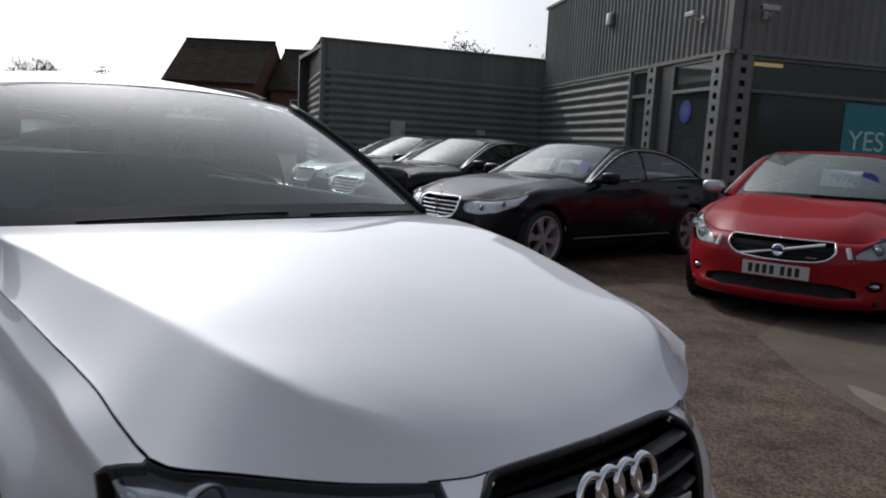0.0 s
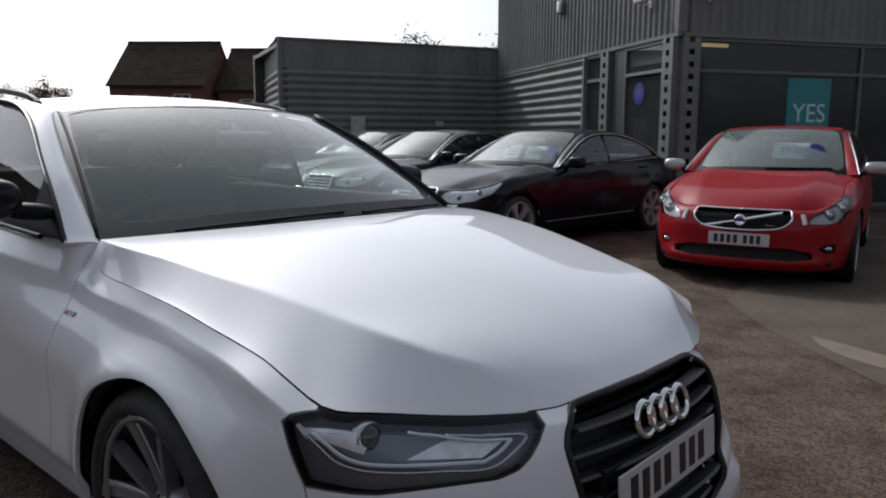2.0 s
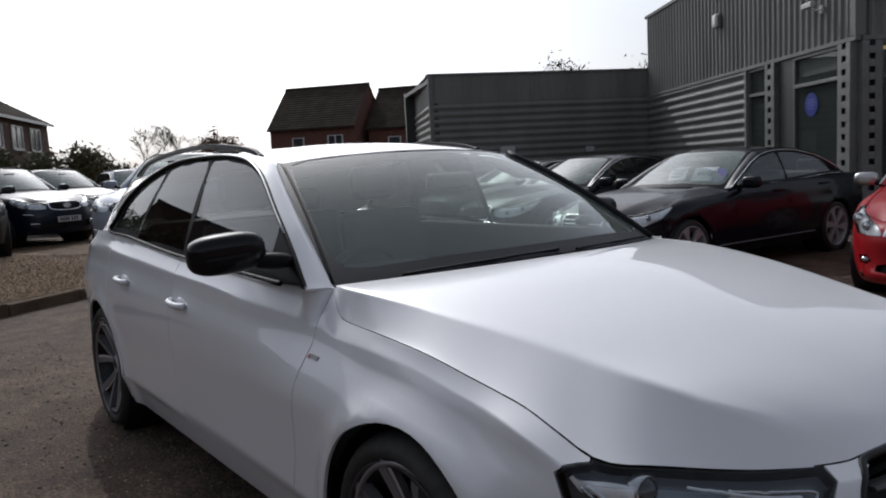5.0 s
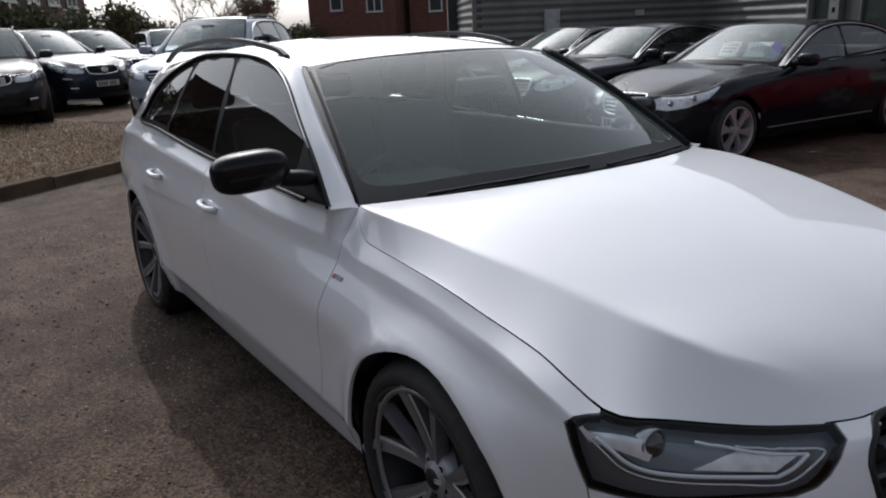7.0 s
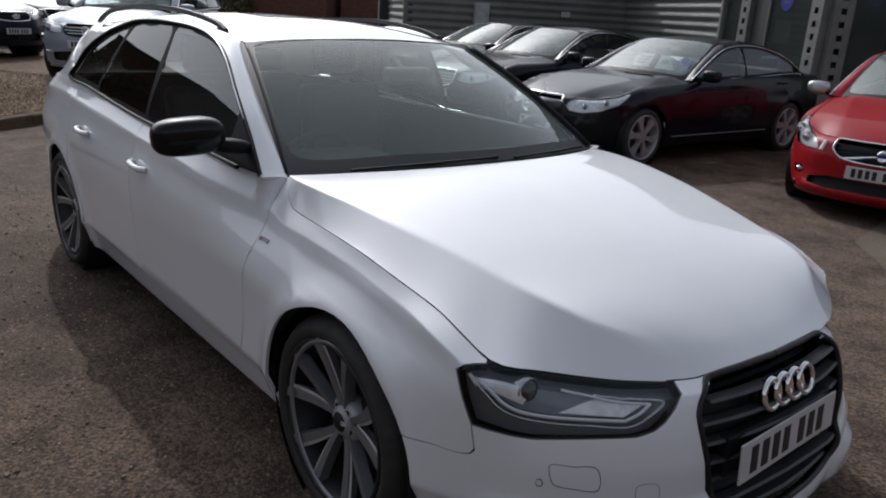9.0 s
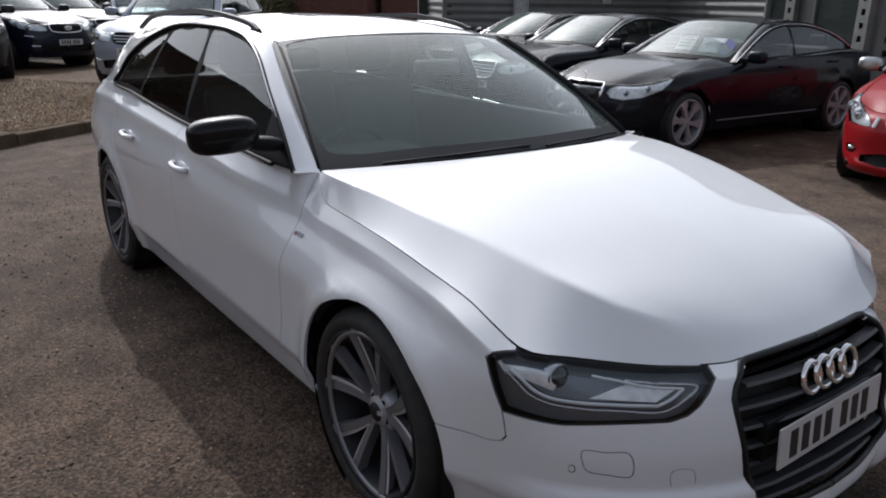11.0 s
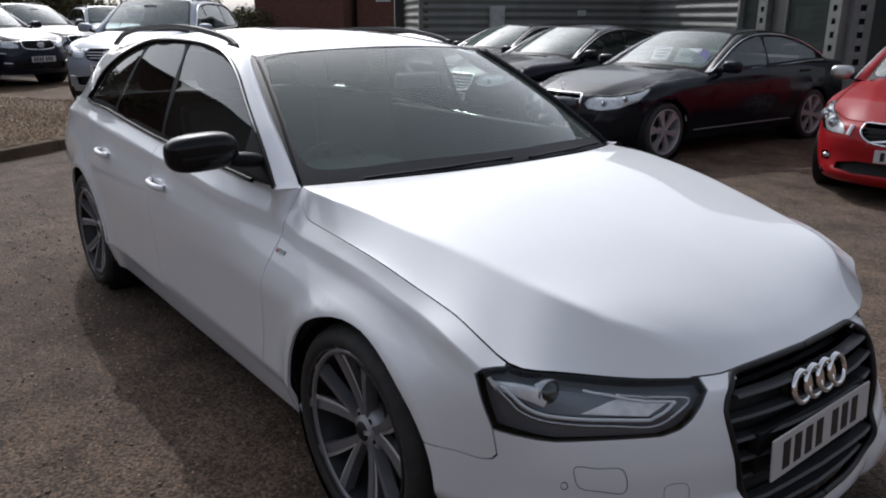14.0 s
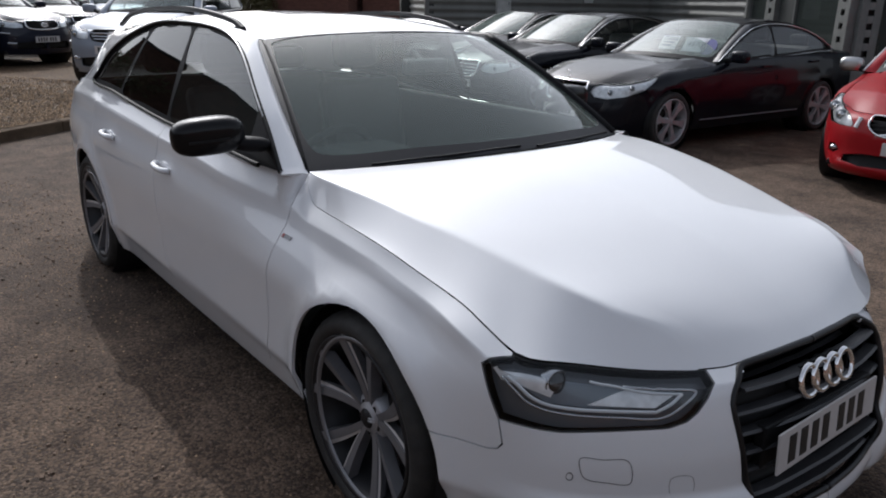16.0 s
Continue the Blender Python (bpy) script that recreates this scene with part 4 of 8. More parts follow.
def audi_shell():
    shape = car_shape(
        plan=[(-3.79, 0), (-3.77, -0.4), (-3.70, -0.66), (-3.56, -0.80), (-3.30, -0.865), (-2.8, -0.905), (-1.9, -0.912), (-1.0, -0.912),
              (-0.2, -0.912), (0.2, -0.902), (0.42, -0.868), (0.60, -0.785), (0.745, -0.62), (0.85, -0.40), (0.90, -0.2), (0.915, 0)],
        top=[0.97, (-3.6, 0.99), (-3.3, 1.03), (-2.88, 1.046), (-2.46, 1.022), (-2.05, 0.998), (-1.65, 0.979), (-1.0, 0.962), (-0.62, 0.956), (-0.53, 0.953),
             (-0.49, 0.932), (-0.458, 0.905), (-0.43, 0.882), (-0.40, 0.872), (-0.3, 0.866), (-0.2, 0.862), (-0.1, 0.856), (0.0, 0.848), (0.1, 0.831), (0.2, 0.811), (0.266, 0.798), (0.33, 0.787), (0.40, 0.769), (0.46, 0.746), (0.53, 0.710), (0.62, 0.695), (0.74, 0.674), (0.80, 0.664), (0.87, 0.657), 0.657],
        low=[0.22, (-3.3, 0.2), (-2.2, 0.185), (-0.6, 0.175), (0.4, 0.175), 0.185],
        round_h=[0.06, (-3.3, 0.08), (-2.5, 0.078), (-1.28, 0.060), (-0.62, 0.095), (-0.53, 0.105), (-0.49, 0.086), (-0.458, 0.064), (-0.43, 0.046), (-0.4, 0.040), (-0.3, 0.038), (-0.1, 0.040), (0.1, 0.037), (0.2, 0.033), (0.3, 0.028), (0.45, 0.026), (0.6, 0.025), 0.02],
        round_w=[0.05, (-3.3, 0.04), (-2.0, 0.03), (-0.62, 0.035), (-0.55, 0.06), (-0.35, 0.066), (-0.08, 0.06), (0.266, 0.06), (0.40, 0.07), (0.48, 0.066), (0.6, 0.03), 0.03],
        side=[(0.14, 0.085), (0.22, 0.056), (0.30, 0.030), (0.345, 0.013), (0.40, 0.012), (0.55, 0.006), (0.66, 0.0), (0.74, 0.002), (0.85, 0.022), (1.0, 0.06)],
        front=[(0.14, 0.05), (0.185, 0.004), (0.22, -0.012), (0.25, -0.010), (0.28, -0.004), (0.33, -0.024), (0.352, -0.022), (0.39, 0.006), (0.45, 0.006), (0.53, 0.02), (0.60, 0.045), (0.68, 0.085), (0.75, 0.12)],
        rear=[(0.14, 0.08), (0.3, 0.01), (0.45, 0.0), (0.65, 0.03), (0.9, 0.06), (1.0, 0.09)],
        arches=((0.008, 0.319, 0.367), (-2.808, 0.325, 0.360)), flare=0.019,
        crease=(pchip([(-3.7, 0.955), (-2.5, 0.945), (-1.28, 0.908), (-0.55, 0.858), (-0.15, 0.816), (0.3, 0.755)]), 0.007))
    shape.chamfer = 0.95
    # under its edge the front wing leans out over the arch
    edge = pchip([(-3.7, 0.93), (-0.9, 0.86), (-0.5, 0.845), (-0.13, 0.818), (0.12, 0.795), (0.32, 0.766), (0.46, 0.735)])
    shape.lean = lambda x, z: 0.072 * smooth_step(-1.0, -0.45, x) * (1 - smooth_step(0.20, 0.58, x)) * smooth_step(-0.21, 0.03, z - edge(x))
    # the bonnet's gap: half widths of the upper edge along the wing
    gap = [(-0.56, 0.836), (-0.53, 0.748), (-0.49, 0.765), (-0.458, 0.779), (-0.43, 0.785), (-0.3, 0.792), (-0.1, 0.801), (0.0, 0.803), (0.1, 0.799), (0.2, 0.793), (0.3, 0.788), (0.4, 0.784), (0.47, 0.779)]
    first = [(float(shape.u_of_x(x)), y) for x, y in gap]
    plain = shape.rw
    fix = pchip([(first[0][0] - 0.06, 0.0)] + [(u, float(-shape.at(u, 1.0)[1]) - y) for u, y in first] + [(float(shape.u_of_x(0.54)), 0.0)])
    shape.rw = lambda u: plain(u) + fix(u)
    # fair the wing's upper edge
    run = np.linspace(0, shape.length, 1200)
    width = int(0.08 / (run[1] - run[0]))
    bell = np.exp(-np.linspace(-2, 2, 2 * width + 1) ** 2)
    bell /= bell.sum()
    kept = smooth_step(float(shape.u_of_x(-0.42)), float(shape.u_of_x(-0.33)), run) * (1 - smooth_step(float(shape.u_of_x(0.64)), float(shape.u_of_x(0.72)), run))

    def faired(f):
        raw = f(run)
        soft = np.convolve(np.pad(raw, width, "edge"), bell, "valid")
        out = raw + (soft - raw) * kept
        return lambda u: np.interp(u, run, out)

    shape.top, shape.rw, shape.rh = faired(shape.top), faired(shape.rw), faired(shape.rh)
    # the nose rises towards its middle
    level = shape.top
    shape.top = lambda u: level(u) + 0.014 * np.maximum(0, 1 - (np.abs(shape.length - np.asarray(u, float)) / 0.34) ** 3)
    return shape


def audi_glass_y(x, z):
    """The half width of the cabin side at a place; it leans in towards the roof."""
    dz = z - 0.95
    taper = 0.045 * np.clip((-2.0 - x) / 1.6, 0, 2) ** 2 + 0.03 * np.clip((x + 1.1) / 0.6, 0, 2) ** 2
    return 0.845 - 0.31 * dz - 0.24 * dz * dz - taper * (0.4 + dz)


# ---- car building ----
def inside(poly, pts):
    x, y = pts[:, 0], pts[:, 1]
    hit = np.zeros(len(pts), bool)
    for (ax, ay), (bx, by) in zip(poly, np.roll(poly, -1, axis=0)):
        cross = (ay > y) != (by > y)
        if cross.any():
            hit ^= cross & (x < (bx - ax) * (y - ay) / ((by - ay) if by != ay else 1e-12) + ax)
    return hit


def resample(poly, step, closed=True):
    p = np.vstack([poly, poly[:1]]) if closed else np.asarray(poly, float)
    out = []
    for a, b in zip(p, p[1:]):
        n = max(int(math.ceil(np.linalg.norm(b - a) / step)), 1)
        out += [a + (b - a) * k / n for k in range(n)]
    if not closed:
        out.append(p[-1])
    out = np.array(out)
    keep = np.r_[True, np.linalg.norm(np.diff(out, axis=0), axis=1) > 1e-5]
    return out[keep]


def shrink(poly, d):
    """The closed outline moved inwards by d."""
    p = np.asarray(poly, float)
    area = 0.5 * np.sum(p[:, 0] * np.roll(p[:, 1], -1) - np.roll(p[:, 0], -1) * p[:, 1])
    e1, e2 = p - np.roll(p, 1, axis=0), np.roll(p, -1, axis=0) - p
    n1, n2 = (np.stack([-e[:, 1], e[:, 0]], -1) / np.maximum(np.linalg.norm(e, axis=1), 1e-9)[:, None] for e in (e1, e2))
    m = n1 + n2
    m = m / np.maximum((m * m).sum(-1, keepdims=True), 0.7) * 2
    return p + m * d * (1 if area > 0 else -1) / 1.0


def drape(name, fn, poly, step, material, parent, label="", holes=(), gap=0.0022, flange=0.012, mirror=False, centre=(-1.4, 0, 0.6), lift=0.0, invert=False, lines=()):
    """A panel of a surface: the outline poly in the plane of fn's two parameters, cut clean, with rolled-in edges and the surface's own normals."""
    from mathutils.geometry import delaunay_2d_cdt
    rim = resample(shrink(poly, gap) if gap else np.asarray(poly, float), step)
    cuts = [resample(np.asarray(h, float), step) for h in holes]
    lo, hi = rim.min(0), rim.max(0)
    gx, gy = np.meshgrid(np.arange(lo[0] + step / 2, hi[0], step), np.arange(lo[1] + step / 2, hi[1], step), indexing="ij")
    g = np.stack([gx.ravel(), gy.ravel()], -1)
    for row in lines:
        g = g[np.abs(g[:, 1] - row) > step * 0.4] if len(g) else g
    for row in lines:
        xs = np.arange(lo[0] + step / 2, hi[0], step)
        g = np.vstack([g, np.stack([xs, np.full(len(xs), row)], -1)])
    g = g[inside(rim, g)]
    for c in cuts:
        g = g[~inside(c, g)]
    edge = np.vstack([rim, *cuts])
    if len(g):
        near = np.full(len(g), 9.0)
        for part_of in np.array_split(edge, max(len(edge) // 200, 1)):
            near = np.minimum(near, np.sqrt(((g[:, None] - part_of[None]) ** 2).sum(-1)).min(1))
        g = g[near > step * 0.45]
    pts = np.vstack([edge, g]) if len(g) else edge
    edges, start = [], 0
    for loop in [rim, *cuts]:
        n = len(loop)
        edges += [(start + k, start + (k + 1) % n) for k in range(n)]
        start += n
    v2, _, tris, *_ = delaunay_2d_cdt([Vector(p) for p in pts], edges, [], 0, 1e-7)
    v2 = np.array([tuple(v) for v in v2])
    tris = np.array([tuple(t) for t in tris])
    mid = v2[tris].mean(1)
    ok = inside(rim, mid)
    for c in cuts:
        ok &= ~inside(c, mid)
    a, b, c3 = v2[tris[:, 0]], v2[tris[:, 1]], v2[tris[:, 2]]
    ok &= np.abs((b[:, 0] - a[:, 0]) * (c3[:, 1] - a[:, 1]) - (b[:, 1] - a[:, 1]) * (c3[:, 0] - a[:, 0])) > 1e-10
    tris = tris[ok]
    used = np.unique(tris)
    back = np.full(len(v2), -1)
    back[used] = np.arange(len(used))
    v2, tris = v2[used], back[tris]
    p = fn(v2)
    e = 1e-3
    du, dv = fn(v2 + [e, 0]) - fn(v2 - [e, 0]), fn(v2 + [0, e]) - fn(v2 - [0, e])
    n = np.cross(du, dv)
    n /= np.maximum(np.linalg.norm(n, axis=1, keepdims=True), 1e-12)
    face = np.sum(n * (p - np.array(centre)), 1).sum() > 0
    if not face:
        n = -n
    if invert:
        n = -n
    fnorm = np.cross(p[tris[:, 1]] - p[tris[:, 0]], p[tris[:, 2]] - p[tris[:, 0]])
    wrong = (fnorm * n[tris[:, 0]]).sum(1) < 0
    tris[wrong] = tris[wrong][:, ::-1]
    p = p + n * lift
    if mirror:
        p, n, tris = p * [1, -1, 1], n * [1, -1, 1], tris[:, ::-1]
    verts, norms, faces = [p], [n], [tuple(t) for t in tris]
    if flange:
        count = {}
        for t in tris:
            for k in range(3):
                count[(t[k], t[(k + 1) % 3])] = 1
        rims = [(i, j) for i, j in count if (j, i) not in count]
        ids = sorted({i for r in rims for i in r})
        at = {i: len(p) + k for k, i in enumerate(ids)}
        low = {i: len(p) + len(ids) + k for k, i in enumerate(ids)}
        verts += [p[ids], p[ids] - n[ids] * flange]
        out = np.zeros((len(ids), 3))
        order = {i: k for k, i in enumerate(ids)}
        for i, j in rims:
            d = np.cross(p[j] - p[i], n[i])
            out[order[i]] += d
            out[order[j]] += d
        out /= np.maximum(np.linalg.norm(out, axis=1, keepdims=True), 1e-9)
        norms += [out, out]
        faces += [(at[j], at[i], low[i], low[j]) for i, j in rims]
    me = bpy.data.meshes.new(name)
    verts, norms = np.vstack(verts), np.vstack(norms)
    me.from_pydata(verts.tolist(), [], [tuple(int(i) for i in f) for f in faces])
    me.shade_smooth()
    me.normals_split_custom_set_from_vertices(norms.tolist())
    me.materials.append(material)
    ob = new(name, me)
    ob.parent = parent
    if label:
        ob["label"] = label
    return ob


def sheet(name, fn, us, vs, material, parent, flange=0.012, lift=0.0, label="", own=True):
    """A panel on a regular net of fn's parameters, with the surface's own normals and rolled-in edges."""
    gu, gv = np.meshgrid(us, vs, indexing="ij")
    q = np.stack([gu.ravel(), gv.ravel()], -1)
    p = fn(q)
    net = p.reshape(len(us), len(vs), 3)
    n = np.cross(np.gradient(net, axis=0), np.gradient(net, axis=1)).reshape(-1, 3)
    n /= np.maximum(np.linalg.norm(n, axis=1, keepdims=True), 1e-12)
    turned = n[:, 2].sum() < 0
    if turned:
        n = -n
    n = np.where(n[:, 2:] < 0.05, np.array([0.3, 0.0, 0.95]), n)
    p = p + n * lift
    nu, nv = len(us), len(vs)
    at = lambda i, j: i * nv + j
    faces = [(at(i, j), at(i + 1, j), at(i + 1, j + 1), at(i, j + 1)) for i in range(nu - 1) for j in range(nv - 1)]
    if turned:
        faces = [f[::-1] for f in faces]
    verts, norms = [p], [n]
    if flange:
        rim = [at(i, 0) for i in range(nu)] + [at(nu - 1, j) for j in range(1, nv)] + [at(i, nv - 1) for i in range(nu - 2, -1, -1)] + [at(0, j) for j in range(nv - 2, 0, -1)]
        k, base = len(rim), len(p)
        nxt, prv = np.roll(rim, -1), np.roll(rim, 1)
        out = np.cross(p[nxt] - p[prv], n[rim])
        out /= np.maximum(np.linalg.norm(out, axis=1, keepdims=True), 1e-9)
        if turned:
            out = -out
        verts += [p[rim], p[rim] - n[rim] * flange]
        norms += [-out, -out]
        faces += [(base + i, base + k + i, base + k + (i + 1) % k, base + (i + 1) % k) for i in range(k)]
    me = bpy.data.meshes.new(name)
    me.from_pydata(np.vstack(verts).tolist(), [], faces)
    me.shade_smooth()
    if own:
        me.normals_split_custom_set_from_vertices(np.vstack(norms).tolist())
    me.materials.append(material)
    ob = new(name, me)
    ob.parent = parent
    if label:
        ob["label"] = label
    return ob


def lathe(bm, profile, sides=64, m=None, dent=None):
    """A ring about the y axis from (radius, y) pairs. dent(k, i): a change of radius."""
    rings = []
    for k in range(sides):
        a = 2 * math.pi * k / sides
        ring = []
        for i, (r, y) in enumerate(profile):
            rr = r + (dent(k, i) if dent else 0)
            co = Vector((rr * math.cos(a), y, rr * math.sin(a)))
            ring.append(bm.verts.new(m @ co if m else co))
        rings.append(ring)
    for k in range(sides):
        a, b = rings[k], rings[(k + 1) % sides]
        for i in range(len(profile) - 1):
            bm.faces.new((a[i], a[i + 1], b[i + 1], b[i]))
    return bm


def extrude_outline(bm, pts, y0, y1, taper=0.0):
    """A plate whose outline pts (x, z) is drawn from y0 to y1; taper narrows the face at y0."""
    c = Vector((sum(p[0] for p in pts) / len(pts), 0, sum(p[1] for p in pts) / len(pts)))
    back = [bm.verts.new((x, y1, z)) for x, z in pts]
    fore = []
    for k, (x, z) in enumerate(pts):
        (ax, az), (bx, bz) = pts[k - 1], pts[(k + 1) % len(pts)]
        t = Vector((bx - ax, 0, bz - az)).normalized()
        nrm = Vector((-t.z, 0, t.x))
        fore.append(bm.verts.new(Vector((x, y0, z)) + nrm * taper))
    bm.faces.new(fore)
    bm.faces.new(back[::-1])
    n = len(pts)
    for k in range(n):
        bm.faces.new((back[k], back[(k + 1) % n], fore[(k + 1) % n], fore[k]))
    bmesh.ops.recalc_face_normals(bm, faces=bm.faces)
    return bm


RUBBER = mat("tyre_rubber", (0.018, 0.018, 0.018), 0.75, vary=0.3, scale=20, bump=0.2, bump_scale=120, second=(0.03, 0.028, 0.026))
ALLOY = mat("alloy_wheel_grey", (0.44, 0.44, 0.46), 0.45, 0.5, coat=0.4, vary=0.15, scale=14)
ALLOY_CUT = mat("machined_alloy", (0.68, 0.67, 0.67), 0.45, 0.5, coat=0.5, vary=0.1, scale=20)
ALLOY_SILVER = mat("silver_alloy", (0.40, 0.40, 0.41), 0.45, 0.45, coat=0.3, vary=0.15, scale=14)
ALLOY_DARK = mat("alloy_spoke_side", (0.22, 0.22, 0.235), 0.45, 0.5, coat=0.3, vary=0.15, scale=14)
BARREL = mat("wheel_barrel", (0.045, 0.045, 0.048), 0.5, 0.7, vary=0.3, scale=14)
BRAKE = mat("brake_iron", (0.08, 0.075, 0.07), 0.5, 0.8, vary=0.4, scale=30)
BLACK = mat("satin_black_trim", (0.012, 0.012, 0.013), 0.55, vary=0.3, scale=16, spec=0.22)
GLOSS_BLACK = mat("gloss_black", (0.006, 0.006, 0.007), 0.12, coat=1.0, spec=0.5)
PIANO = mat("mirror_black", (0.006, 0.006, 0.007), 0.4, coat=0.4, coat_rough=0.03, spec=0.06)
FRIT = mat("black_glass_border", (0.008, 0.008, 0.009), 0.5, spec=0.12)
SCREEN_EDGE = mat("glass_over_black_border", (0.024, 0.025, 0.028), 0.5, spec=0.22)
CHROME = mat("chrome", (0.85, 0.85, 0.86), 0.08, 1.0)
ANODISED = mat("bright_trim", (0.50, 0.50, 0.50), 0.3, 1.0)
GRILLE_RIM = mat("grille_rim_black", (0.010, 0.010, 0.011), 0.35, spec=0.25, coat=0.15)
GRILLE_GREY = mat("grille_slat_grey", (0.040, 0.040, 0.043), 0.5, coat=0.1, vary=0.2, scale=15)
LAMP_BLACK = mat("lamp_housing", (0.10, 0.105, 0.115), 0.25, coat=0.3)
LAMP_SILVER = mat("lamp_reflector", (0.50, 0.51, 0.53), 0.22, 0.85)
LAMP_GREY = mat("lamp_inner_grey", (0.17, 0.195, 0.22), 0.35, 0.2)
LAMP_CLEAR = mat("lamp_bright_inside", (0.86, 0.87, 0.88), 0.3, 0.35, vary=0.3, scale=25)
DRL = mat("light_guide", (0.62, 0.64, 0.66), 0.25, coat=0.6)
LENS = glass_mat("lamp_lens", (0.92, 0.94, 0.95), ior=1.38)
SCREEN = glass_mat("windscreen_glass", (0.84, 0.95, 0.90), ior=1.52, film=0.16)
# the film of these two paints in sky glare on the parked cars
PARKED_SCREEN = glass_mat("dusty_windscreen", (0.5, 0.58, 0.58), ior=1.52, film=0.26)
GLARE_SCREEN = glass_mat("dusty_pale_windscreen", (0.5, 0.58, 0.58), ior=1.8, film=0.28)
SIDE_GLASS = glass_mat("side_glass", (0.84, 0.90, 0.87), ior=1.8, film=0.01)
TINT_GLASS = glass_mat("privacy_glass", (0.10, 0.11, 0.11), ior=1.6)
CABIN = mat("cabin_black", (0.022, 0.022, 0.024), 0.8, vary=0.3, scale=12, bump=0.1, bump_scale=200)
MIRROR_BACK = mat("mirror_back", (0.12, 0.12, 0.122), 0.6, vary=0.2, scale=20)
SEAT = mat("seat_leather", (0.030, 0.030, 0.032), 0.55, vary=0.3, scale=10, bump=0.1, bump_scale=90)
HEADLINER = mat("headlining", (0.30, 0.29, 0.27), 0.95, vary=0.1, scale=9)
PLATE = mat("number_plate", (0.52, 0.50, 0.49), 0.45, vary=0.06, scale=22)
INK = mat("plate_characters", (0.012, 0.012, 0.012), 0.5)
RED_BADGE = mat("red_badge", (0.28, 0.01, 0.012), 0.3)
PAPER = mat("price_card", (0.62, 0.66, 0.70), 0.6, vary=0.06, scale=9)
PAPER_INK = mat("price_card_print", (0.06, 0.08, 0.16), 0.6)


def paint(name, color, metal=0.0, rough=0.35, flake=0.0, coat_rough=0.02, coat=0.9):
    return mat(name, color, rough, metal, coat=coat, coat_rough=coat_rough, vary=0.03, scale=3, fine=flake, fine_scale=900, spec=0.15)


def make_tyre(bm, r, rim, w, sides=120):
    """Outer face at y = 0 on the sidewall's fullest place; the inner at y = w."""
    prof = [(rim - 0.012, 0.035), (rim + 0.004, 0.012), (rim + 0.016, 0.001), (rim + 0.5 * (r - rim), -0.004), (r - 0.02, 0.006), (r - 0.008, 0.02), (r, 0.045), (r + 0.002, w / 2), (r, w - 0.045), (r - 0.012, w - 0.015), (r - 0.045, w), (rim, w - 0.02)]
    return lathe(bm, prof, sides, dent=lambda k, i: -0.004 if (k % 3 == 0 and i in (4, 5, 6)) else 0.0)


